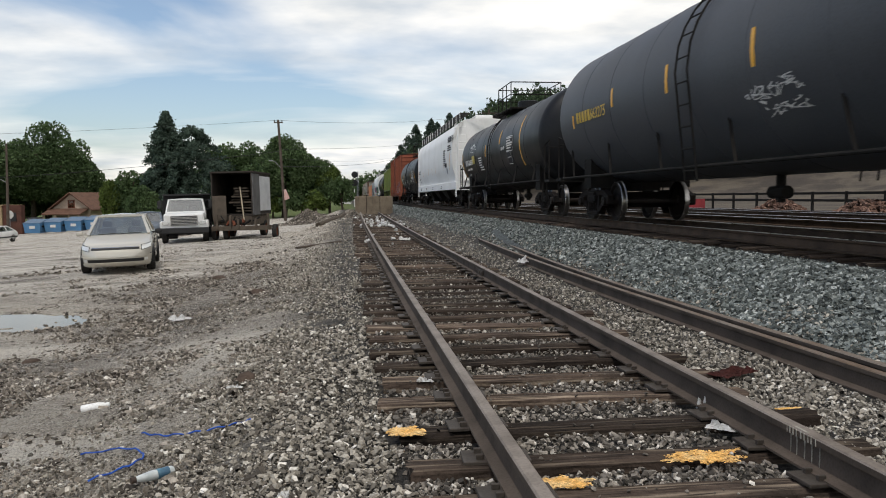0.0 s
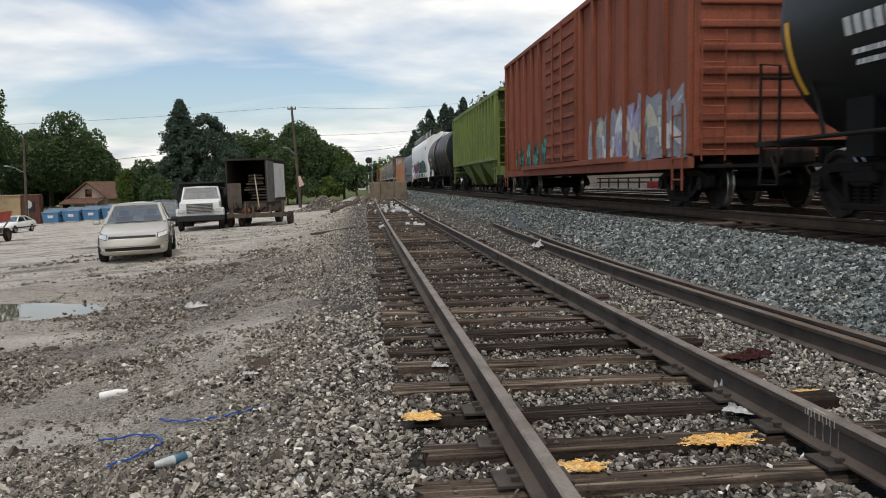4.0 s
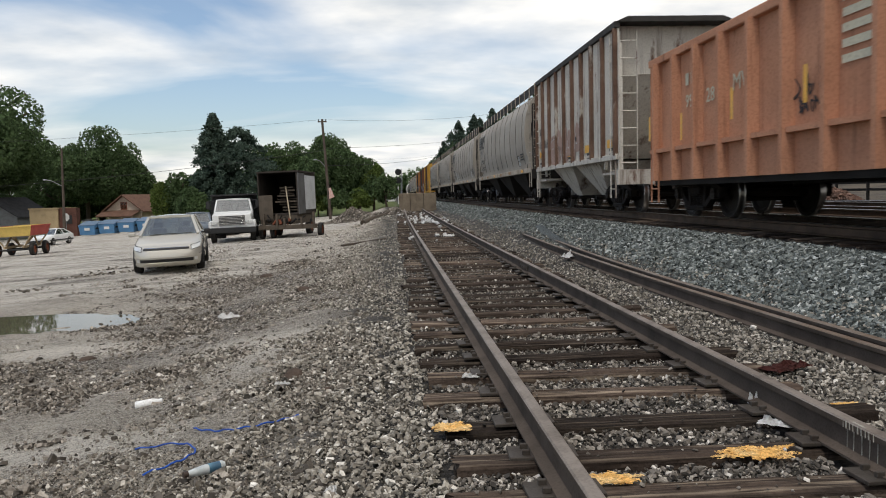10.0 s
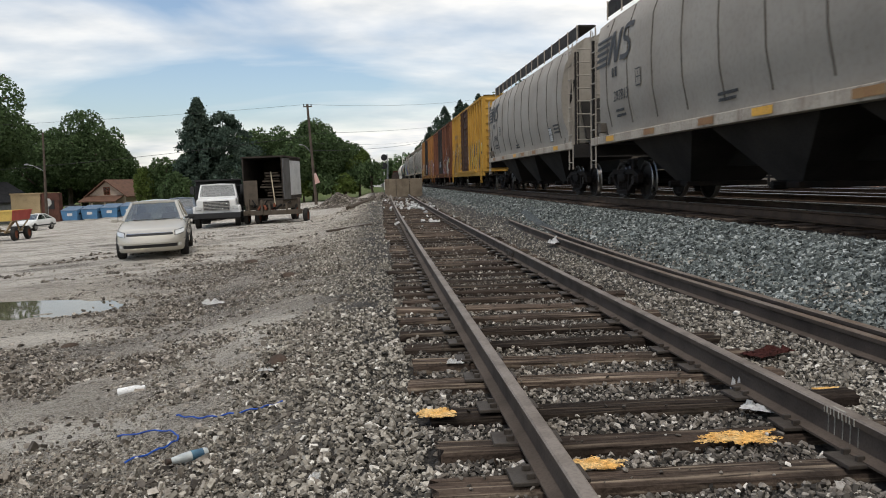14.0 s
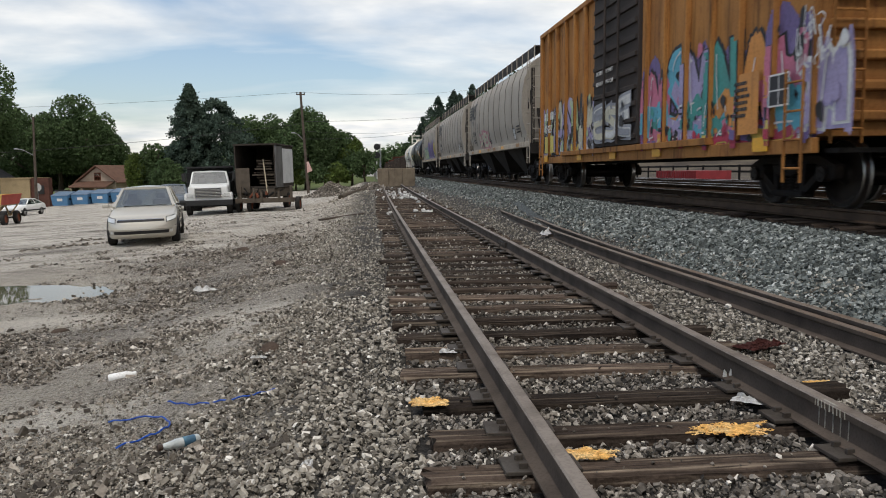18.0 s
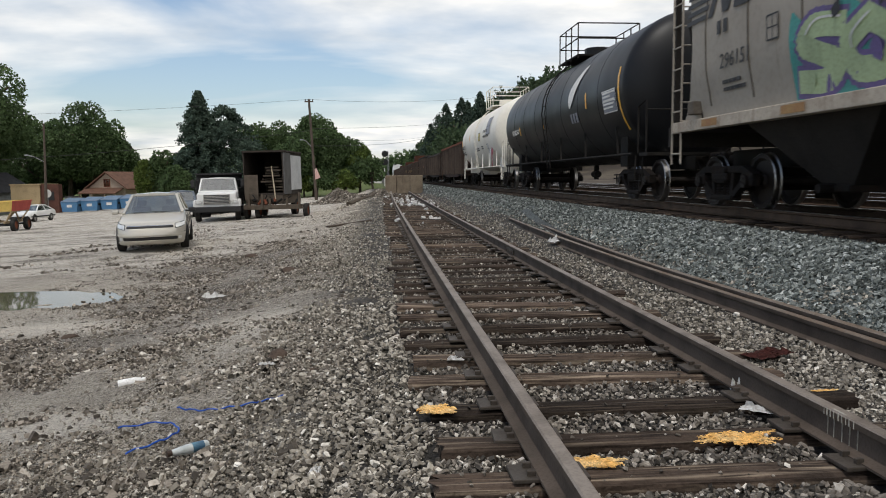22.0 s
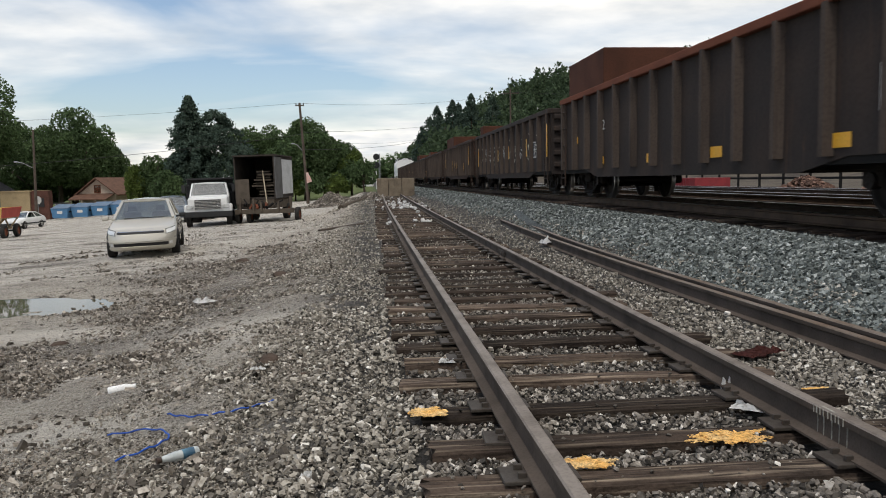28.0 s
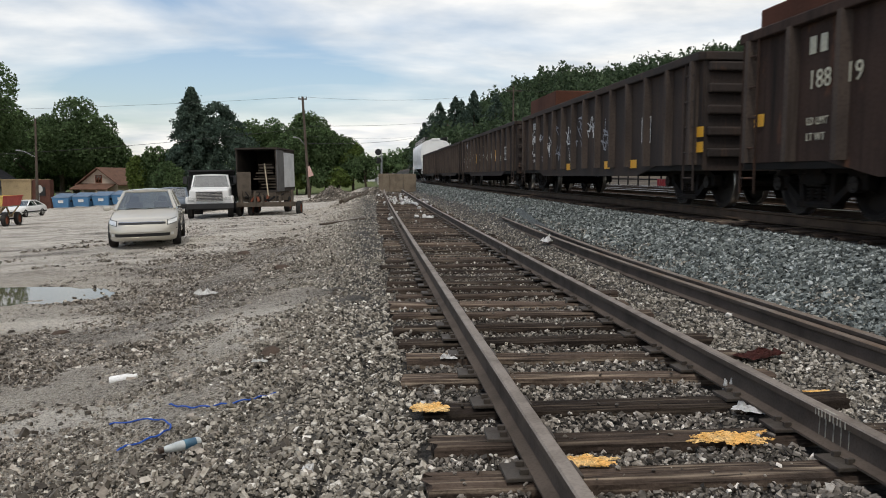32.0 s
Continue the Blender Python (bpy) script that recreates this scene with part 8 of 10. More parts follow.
def cabin(car, paint, base, roof, zb, zr):
    """Roof, pillars and panes. base and roof: (y front, y rear, half width)."""
    f0, r0, w0 = base
    f1, r1, w1 = roof
    bm = bmesh.new()
    for s in (-1, 1):
        for a, b in (((s * w0, f0, zb), (s * w1, f1, zr)), ((s * w0, r0, zb), (s * w1, r1, zr)), ((s * w0, (f0 + r0) / 2 + 0.1, zb), (s * w1, (f1 + r1) / 2 + 0.1, zr))):
            plate(bm, a, b, 0.07, 0.05)
        plate(bm, (s * w1, f1, zr), (s * w1, r1, zr), 0.06, 0.06)
    part("pillars", bm, paint, car)
    bm = bmesh.new()
    n = 6
    rings = []
    for k in range(n):
        u = k / (n - 1)
        y = f1 - 0.03 + (r1 - f1 + 0.06) * u
        crown = 0.045 * math.sin(math.pi * (0.15 + 0.7 * u))
        rings.append([(w1 + 0.02, y, zr - 0.02), (w1 - 0.06, y, zr + 0.02 + crown * 0.5), (0, y, zr + 0.03 + crown), (-w1 + 0.06, y, zr + 0.02 + crown * 0.5), (-w1 - 0.02, y, zr - 0.02)])
    loft(bm, rings)
    smooth(part("roof", bm, paint, car), 40)

    def pane(name, pts):
        bm = bmesh.new()
        a = [bm.verts.new(p) for p in pts]
        bm.faces.new(a)
        bmesh.ops.recalc_face_normals(bm, faces=bm.faces[:])
        ext = bmesh.ops.solidify(bm, geom=bm.faces[:], thickness=0.006)
        ob = part(name, bm, PANE, car)
        ob.visible_shadow = False
    pane("windscreen", [(-w0, f0, zb), (w0, f0, zb), (w1, f1, zr), (-w1, f1, zr)])
    pane("rear_window", [(-w0, r0, zb), (w0, r0, zb), (w1, r1, zr), (-w1, r1, zr)])
    m0, m1 = (f0 + r0) / 2 + 0.1, (f1 + r1) / 2 + 0.1
    for s in (-1, 1):
        pane("side_window", [(s * w0, f0 + 0.1, zb), (s * w0, m0, zb), (s * w1, m1, zr), (s * w1, f1 + 0.05, zr)])
        pane("side_window", [(s * w0, m0 + 0.05, zb), (s * w0, r0 - 0.1, zb), (s * w1, r1 - 0.05, zr), (s * w1, m1 + 0.05, zr)])
    for s in (-1, 1):
        bm = bmesh.new()
        box(bm, s * 0.37 - 0.23, s * 0.37 + 0.23, m0 - 0.35, m0 - 0.2, zb - 0.3, zr - 0.32, 0.05)
        box(bm, s * 0.37 - 0.12, s * 0.37 + 0.12, m0 - 0.3, m0 - 0.22, zr - 0.3, zr - 0.14, 0.03)
        part("seat", bm, CABIN, car)
    bm = bmesh.new()
    box(bm, -w0 + 0.08, w0 - 0.08, f0 + 0.12, f0 + 0.5, zb - 0.15, zb - 0.02, 0.04)
    part("dashboard", bm, CABIN, car)


def car_outline(a, z, shell):
    """A point of a car's skin at the angle a round it and the height z. shell: rows of (z, front y, rear y, half width)."""
    k = 0
    while k < len(shell) - 2 and z > shell[k + 1][0]:
        k += 1
    (za, fa, ra, wa), (zc, fb, rb, wb) = shell[k], shell[k + 1]
    u = min(1.0, max(0.0, (z - za) / (zc - za)))
    f, r, w = fa + (fb - fa) * u, ra + (rb - ra) * u, wa + (wb - wa) * u
    c, d = math.cos(a), math.sin(a)
    e = 0.44
    x = w * math.copysign(abs(c) ** e, c)
    if d < 0:
        return Vector((x * (1 - 0.04 * abs(d)), f * 0.5 + (f * 0.5) * abs(d) ** (e + 0.12), z))
    return Vector((x, r * 0.5 + (r * 0.5) * abs(d) ** e, z))


def skin_patch(car, name, mat, shell, a0, a1, low, high, off=0.008, n=12, label=""):
    """A piece that follows the skin between two angles; low, high: heights along it, each as (start, end)."""
    bm = bmesh.new()
    rows = []
    for k in range(n + 1):
        u = k / n
        a = a0 + (a1 - a0) * u
        zl, zh = low[0] + (low[1] - low[0]) * u, high[0] + (high[1] - high[0]) * u
        col = []
        for j in range(4):
            z = zl + (zh - zl) * j / 3
            p = car_outline(a, z, shell)
            q = car_outline(a + 0.01, z, shell) - car_outline(a - 0.01, z, shell)
            out = Vector((q.y, -q.x, 0)).normalized()
            col.append((p + out * off, p - out * 0.012))
        rows.append([c[0] for c in col] + [c[1] for c in col[::-1]])
    loft(bm, rows)
    return smooth(part(name, bm, mat, car, label), 40)


def sedan():
    x, y = -7.63, 22.2
    car = thing("car", pose(x, y, float(ground_z(x, y)) - 0.01, 0, -1.5, 11), "champagne four-door sedan parked facing the tracks", "car")
    shell = [(0.19, -2.20, 2.12, 0.80), (0.27, -2.31, 2.20, 0.835), (0.40, -2.36, 2.26, 0.85), (0.52, -2.345, 2.27, 0.858), (0.64, -2.29, 2.26, 0.858), (0.71, -2.20, 2.25, 0.853), (0.765, -2.03, 2.24, 0.845), (0.82, -1.74, 2.23, 0.832), (0.875, -1.42, 2.21, 0.815), (0.925, -1.12, 2.17, 0.79), (0.955, -0.95, 2.08, 0.76)]
    bm = bmesh.new()
    angles = np.linspace(0, 2 * math.pi, 72, endpoint=False)
    rows = [[car_outline(a, z, shell) for a in angles] for z in (0.19, 0.23, 0.27, 0.33, 0.40, 0.46, 0.52, 0.58, 0.64, 0.675, 0.71, 0.74, 0.765, 0.79, 0.82, 0.85, 0.875, 0.9, 0.925, 0.94, 0.955)]
    loft(bm, rows)
    smooth(part("body", bm, GOLD_PAINT, car), 50)
    cabin(car, GOLD_PAINT, (-1.02, 1.72, 0.74), (-0.22, 1.02, 0.57), 0.945, 1.41)
    front = -math.pi / 2
    skin_patch(car, "grille", DARK, shell, front - 0.42, front + 0.42, (0.615, 0.615), (0.665, 0.665), 0.006, label="narrow black grille")
    skin_patch(car, "badge_bar", CHROME, shell, front - 0.38, front + 0.38, (0.668, 0.668), (0.684, 0.684), 0.010)
    skin_patch(car, "lower_intake", DARK, shell, front - 0.62, front + 0.62, (0.31, 0.31), (0.39, 0.39), 0.006, label="wide black lower intake")
    skin_patch(car, "bumper_crease", GOLD_PAINT, shell, front - 1.2, front + 1.2, (0.43, 0.43), (0.475, 0.475), 0.02)
    skin_patch(car, "front_lip", GOLD_PAINT, shell, front - 1.1, front + 1.1, (0.20, 0.20), (0.285, 0.285), 0.022)
    for s in (-1, 1):
        skin_patch(car, "lamp_surround", DARK, shell, front + s * 0.49, front + s * 1.15, (0.583, 0.638), (0.712, 0.757), 0.006)
        skin_patch(car, "headlight", LENS, shell, front + s * 0.52, front + s * 1.12, (0.60, 0.655), (0.695, 0.74), 0.016, label="clear wrap-round headlight")
        skin_patch(car, "fog_lamp", LENS, shell, front + s * 0.68, front + s * 0.86, (0.325, 0.325), (0.395, 0.395), 0.010)
        skin_patch(car, "sill_strip", DARK, shell, s * 0.0 + (0 if s > 0 else math.pi) - 0.5, (0 if s > 0 else math.pi) + 0.5, (0.44, 0.44), (0.49, 0.49), 0.010, label="dark side rubbing strip")
        for yy in (-1.42, 1.3):
            road_wheel(car, s * 0.775, yy, 0.315, 0.2)
            # dark drum standing in for the shade of a wheel well the body lacks
            bm = bmesh.new()
            lathe(bm, [(0.62, 0.0), (0.62, 0.365), (0.862, 0.365), (0.862, 0.30)], axis="x", seg=28)
            for v in bm.verts:
                v.co = Vector((v.co.x * s, v.co.y + yy, max(v.co.z + 0.33, 0.2)))
            part("wheel_arch", bm, DARK, car)
        bm = bmesh.new()
        box(bm, s * 0.98 - 0.09, s * 0.98 + 0.09, -0.78, -0.66, 0.93, 1.05, 0.035)
        box(bm, min(s * 0.80, s * 0.92), max(s * 0.80, s * 0.92), -0.74, -0.68, 0.94, 0.99)
        part("door_mirror", bm, GOLD_PAINT if s < 0 else DARK, car)
        for yy in (-0.62, 0.42, 1.35):
            bm = bmesh.new()
            box(bm, s * 0.857 - 0.006, s * 0.857 + 0.006, yy - 0.006, yy + 0.006, 0.30, 0.86)
            part("door_seam", bm, DARK, car)
        for yy in (0.22, 1.18):
            bm = bmesh.new()
            box(bm, s * 0.862 - 0.018, s * 0.862 + 0.018, yy - 0.09, yy + 0.09, 0.77, 0.80, 0.008)
            part("door_handle", bm, GOLD_PAINT, car)
    for a, b in ((-0.5, 0.1), (0.05, 0.6)):
        bm = bmesh.new()
        bar(bm, (a, -1.0, 0.965), (b, -0.97, 0.975), 0.012, 6)
        part("wiper", bm, DARK, car)


def flat_truck():
    """White heavy truck with a black tipping bed."""
    x, y = -10.05, 43.4
    tr = thing("truck", pose(x, y, float(ground_z(x, y)) + 0.03, 0, -1.0, 8), "white older heavy truck with a black dump bed", "truck")
    bm = bmesh.new()
    box(bm, -0.98, 0.98, -3.2, -1.6, 1.0, 1.52, 0.10)
    box(bm, -1.18, 1.18, -3.15, -1.7, 0.72, 1.15, 0.08)
    part("hood", bm, WHITE_PAINT, tr)
    bm = bmesh.new()
    box(bm, -1.02, 1.02, -1.65, -0.1, 0.8, 1.60, 0.06)
    part("cab_body", bm, WHITE_PAINT, tr)
    cabin(tr, WHITE_PAINT, (-1.55, -0.15, 0.96), (-1.15, -0.2, 0.84), 1.6, 2.22)
    bm = bmesh.new()
    box(bm, -0.66, 0.66, -3.24, -3.15, 0.92, 1.42, 0.02)
    grille = part("grille", bm, CHROME, tr)
    for k in range(6):
        bm = bmesh.new()
        box(bm, -0.62, 0.62, -3.255, -3.235, 0.97 + k * 0.075, 1.01 + k * 0.075)
        part("grille_slat", bm, DARK, grille)
    for s in (-1, 1):
        bm = bmesh.new()
        box(bm, s * 0.90 - 0.16, s * 0.90 + 0.16, -3.20, -3.12, 0.95, 1.16, 0.03)
        part("headlight", bm, LENS, tr)
        bm = bmesh.new()
        bent(bm, [(s * 1.05, -1.5, 1.7), (s * 1.28, -1.6, 1.75), (s * 1.28, -1.6, 2.2), (s * 1.0, -1.4, 2.15)], 0.02, 6)
        box(bm, s * 1.28 - 0.1, s * 1.28 + 0.1, -1.63, -1.57, 1.78, 2.16, 0.02)
        part("wing_mirror", bm, DARK, tr)
        road_wheel(tr, s * 1.0, -2.3, 0.50, 0.27)
        road_wheel(tr, s * 0.95, 2.2, 0.50, 0.5)
        bm = bmesh.new()
        bar(bm, (s * 1.05, -0.9, 0.55), (s * 1.05, 0.4, 0.55), 0.26, 14)
        part("fuel_tank", bm, DARK, tr)
    bm = bmesh.new()
    box(bm, -1.2, 1.2, -3.42, -3.2, 0.52, 0.80, 0.03)
    part("front_bumper", bm, DARK, tr, "heavy black front bumper")
    bm = bmesh.new()
    for s in (-1, 1):
        box(bm, s * 0.4 - 0.06, s * 0.4 + 0.06, -3.2, 3.6, 0.55, 0.8)
    bar(bm, (-1.0, -2.3, 0.5), (1.0, -2.3, 0.5), 0.08, 8)
    bar(bm, (-1.0, 2.2, 0.5), (1.0, 2.2, 0.5), 0.1, 8)
    part("chassis", bm, DARK, tr)
    bm = bmesh.new()
    box(bm, -1.22, 1.22, 0.1, 0.18, 0.95, 2.5)
    box(bm, -1.22, 1.22, 3.9, 3.98, 0.95, 2.1)
    box(bm, -1.24, -1.16, 0.1, 3.98, 0.95, 2.15)
    box(bm, 1.16, 1.24, 0.1, 3.98, 0.95, 2.15)
    box(bm, -1.2, 1.2, 0.1, 3.98, 0.9, 0.98)
    box(bm, -1.22, 1.22, -0.5, 0.14, 2.44, 2.52)
    for yy in np.linspace(0.5, 3.6, 6):
        box(bm, 1.24, 1.32, yy - 0.05, yy + 0.05, 0.95, 2.15)
        box(bm, -1.32, -1.24, yy - 0.05, yy + 0.05, 0.95, 2.15)
    part("dump_bed", bm, DARK, tr, "black steel dump bed")


def box_trailer():
    """Flat trailer with an open-fronted box body full of lumber."""
    x, y = -7.38, 42.0
    gz = float(ground_z(x, y))
    tr = thing("box_trailer", pose(x, y, gz, 0, -1.0, -7), "open-ended dark box body with light grey side on a flat trailer", "trailer")
    # the shadow inside the box is put into its dark colour
    dark_in = material("shaded box inside", (0.05, 0.042, 0.036), (0.03, 0.026, 0.023), rough=0.9, scale=2, fine=30, bump=0.2)
    side = material("dull grey sheet metal", (0.56, 0.57, 0.58), (0.44, 0.45, 0.46), rough=0.6, metal=0.1, scale=1.5, fine=20, bump=0.1, streak=0.3)
    wood = material("weathered grey wood", (0.105, 0.085, 0.066), (0.06, 0.05, 0.04), rough=0.9, scale=3, fine=30, bump=0.4)
    bm = bmesh.new()
    box(bm, -1.1, 1.1, -0.2, 4.0, 1.22, 1.32)
    box(bm, -1.1, -1.04, -0.2, 4.0, 1.32, 3.55)
    box(bm, -1.1, 1.1, 3.94, 4.0, 1.32, 3.55)
    box(bm, -1.14, 1.14, -0.25, 4.0, 3.5, 3.58)
    box(bm, 1.0, 1.06, -0.2, 4.0, 1.32, 3.5)
    part("box_body", bm, dark_in, tr)
    bm = bmesh.new()
    box(bm, 1.063, 1.10, 1.3, 4.0, 1.45, 3.35)
    part("side_panel", bm, side, tr, "light grey sheet side panel")
    bm = bmesh.new()
    box(bm, 1.063, 1.12, -0.2, 1.28, 1.25, 3.45)
    part("front_side_panel", bm, material("dark grey sheet metal", (0.12, 0.118, 0.118), (0.08, 0.078, 0.076), rough=0.7, scale=1.5, fine=20, bump=0.1), tr)
    bm = bmesh.new()
    box(bm, -0.98, -0.25, -0.5, -0.44, 1.0, 2.3, 0.01)
    part("tailgate_board", bm, wood, tr, "weathered wooden board standing at the opening")
    rnd = random.Random(8)
    for k in range(9):
        bm = bmesh.new()
        z = 1.45 + 0.15 * k + rnd.uniform(-0.02, 0.02)
        box(bm, -0.1 + rnd.uniform(-0.22, 0.15), 0.92 - rnd.uniform(0, 0.25), 0.2 + rnd.uniform(0, 0.3), 2.5, z, z + rnd.uniform(0.05, 0.1))
        part("lumber", bm, wood, tr)
    bm = bmesh.new()
    plate(bm, (0.62, -0.35, 1.0), (0.30, 0.3, 2.75), 0.06, 0.04)
    part("leaning_pole", bm, material("pale raw wood", (0.42, 0.36, 0.26), (0.3, 0.25, 0.18), rough=0.8, scale=3, fine=30, bump=0.2), tr)
    bm = bmesh.new()
    box(bm, -0.9, 2.2, -1.1, -0.98, 0.48, 0.72)
    box(bm, -0.9, 2.2, -0.95, 0.4, 0.60, 0.66)
    box(bm, -1.0, 1.0, -0.3, 4.0, 0.72, 1.2)
    for xx in (-0.6, 0.1, 0.5, 1.4, 2.05):
        box(bm, xx - 0.05, xx + 0.05, -1.15, -1.0, 0.55, 1.15 + 0.2 * math.sin(xx * 7))
    part("deck_frame", bm, wood, tr)
    for k in range(18):
        a = (rnd.gauss(0.35, 0.35), rnd.uniform(-1.1, -0.4), 0.7 + rnd.uniform(0, 0.3))
        bm = bmesh.new()
        bar(bm, a, (a[0] + rnd.uniform(-0.4, 0.4), a[1] + 0.1, a[2] + rnd.uniform(0.05, 0.35)), rnd.uniform(0.03, 0.09), 7)
        part("scrap_bar", bm, UNDER if k % 3 else RIMRUST, tr, "rusty machine part")
    for xx in (-0.85, -0.25, 2.3):
        road_wheel(tr, xx, -0.6, 0.38, 0.22, RIMRUST)
    for xx in (-0.9, 0.9):
        road_wheel(tr, xx, 2.9, 0.46, 0.3, RIMRUST)


def hatchback():
    x, y = -28.8, 64.0
    car = thing("car", pose(x, y, float(ground_z(x, y)), 0, -2.5, -4), "white older hatchback with dark lower trim", "car")
    st = [(-2.2, 0.70, 0.62, 0.05), (-2.1, 0.80, 0.70, 0), (-1.0, 0.85, 0.85, 0), (0.3, 0.86, 0.88, 0), (1.6, 0.86, 0.92, 0), (2.1, 0.80, 0.86, 0.05)]
    car_body(car, WHITE_PAINT, st)
    cabin(car, WHITE_PAINT, (-0.85, 1.9, 0.74), (-0.1, 0.9, 0.55), 0.86, 1.28)
    for s in (-1, 1):
        for yy in (-1.35, 1.25):
            road_wheel(car, s * 0.76, yy, 0.31, 0.2)
        bm = bmesh.new()
        box(bm, s * 0.855 - 0.012, s * 0.855 + 0.012, -1.9, 1.9, 0.36, 0.46)
        part("side_trim", bm, DARK, car)
    bm = bmesh.new()
    box(bm, -0.75, 0.75, -2.27, -2.1, 0.30, 0.50, 0.04)
    part("bumper", bm, DARK, car)


def far_cars():
    for x, y, rz, paint, lab in ((-14.2, 52.0, 10, material("blue-grey car paint", (0.16, 0.19, 0.23), (0.12, 0.14, 0.17), rough=0.3, metal=0.3, scale=1.5, fine=30, bump=0), "blue-grey pickup parked beside the white truck"), (-13.2, 55.5, 10, material("dull red car paint", (0.26, 0.07, 0.05), (0.18, 0.05, 0.04), rough=0.4, scale=1.5, fine=30, bump=0), "dull red pickup behind the white truck"), (-28.0, 92.0, 80, WHITE_PAINT, "white van parked by the house")):
        car = thing("car", pose(x, y, float(ground_z(x, y)), 0, 0, rz), lab, "car")
        car_body(car, paint, [(-2.5, 0.75, 0.85, 0.1), (-2.4, 0.88, 1.0, 0.05), (-1.0, 0.92, 1.1, 0.05), (0.8, 0.92, 1.12, 0.05), (2.6, 0.92, 1.1, 0.05)], 0.35)
        cabin(car, paint, (-1.0, 0.9, 0.84), (-0.5, 0.75, 0.68), 1.1, 1.68)
        for s in (-1, 1):
            for yy in (-1.6, 1.6):
                road_wheel(car, s * 0.82, yy, 0.37, 0.24)


def gravity_wagon():
    x, y = -22.55, 45.6
    wg = thing("farm_wagon", pose(x, y, float(ground_z(x, y)), 0, -2.0, 3), "yellow and red farm wagon on four rubber wheels", "wagon")
    yel = material("wagon yellow paint", (0.70, 0.50, 0.14), (0.56, 0.40, 0.12), rough=0.55, scale=2, fine=30, bump=0.1, streak=0.15, runs=((0.25, 0.14, 0.07), 0.3))
    red = material("wagon red paint", (0.42, 0.06, 0.045), (0.32, 0.05, 0.04), rough=0.55, scale=2, fine=30, bump=0.1, streak=0.1, runs=((0.16, 0.05, 0.035), 0.3))
    tan = material("tan steel frame", (0.36, 0.27, 0.16), (0.25, 0.19, 0.12), rough=0.7, scale=3, fine=30, bump=0.1)
    lo, hi = ((-0.92, -1.2), (0.92, 1.35)), ((-1.05, -1.32), (1.05, 1.47))

    def wall(name, c, mat, label):
        """One sheet between two corners of the bin, leaning outwards."""
        bm = bmesh.new()
        (xa, ya), (xb, yb) = c
        inner = 0.94
        pick = lambda q, w: ((q[0][0] if w[0] < 0 else q[1][0]), (q[0][1] if w[1] < 0 else q[1][1]))
        rings = []
        for f in (1.0, inner):
            ring = []
            for q, z, w in ((lo, 1.14, c[0]), (lo, 1.14, c[1]), (hi, 1.68, c[1]), (hi, 1.68, c[0])):
                px, py = pick(q, w)
                ring.append((px * f, py * f, z))
            rings.append(ring)
        loft(bm, rings)
        sheet = part(name, bm, mat, wg, label)
        bm = bmesh.new()
        ax, ay = pick(hi, c[0])
        bx, by = pick(hi, c[1])
        plate(bm, (ax, ay, 1.68), (bx, by, 1.68), 0.07, 0.06)
        part("bin_rim", bm, mat, sheet)
    wall("bin_end", ((-1, -1), (1, -1)), yel, "yellow sheet end")
    wall("bin_end", ((-1, 1), (1, 1)), yel, "yellow sheet end")
    wall("bin_side", ((1, -1), (1, 1)), red, "red sheet side")
    wall("bin_side", ((-1, -1), (-1, 1)), red, "red sheet side")
    bm = bmesh.new()
    box(bm, -0.9, 0.9, -1.18, 1.33, 1.10, 1.16)
    part("bin_floor", bm, tan, wg)
    for s in (-1, 1):
        for a, c in (((s * 0.55, -1.1, 0.55), (s * 0.9, -1.15, 1.12)), ((s * 0.55, 0.9, 0.55), (s * 0.9, 1.2, 1.12)), ((s * 0.5, -1.05, 0.55), (s * 0.62, 0.1, 1.12)), ((s * 0.5, 0.85, 0.55), (s * 0.62, 0.1, 1.12))):
            bm = bmesh.new()
            plate(bm, a, c, 0.08, 0.06)
            part("frame_leg", bm, tan, wg)
        bm = bmesh.new()
        box(bm, s * 0.5 - 0.05, s * 0.5 + 0.05, -1.2, 1.2, 0.46, 0.58)
        part("frame_beam", bm, tan, wg)
    for yy in (-1.05, 0.75):
        bm = bmesh.new()
        bar(bm, (-0.95, yy, 0.37), (0.95, yy, 0.37), 0.05, 8)
        part("axle", bm, DARK, wg)
        for xx in (-0.95, 0.95):
            road_wheel(wg, xx, yy, 0.37, 0.22, RIMRUST)


sedan()
flat_truck()
box_trailer()
hatchback()
far_cars()
gravity_wagon()


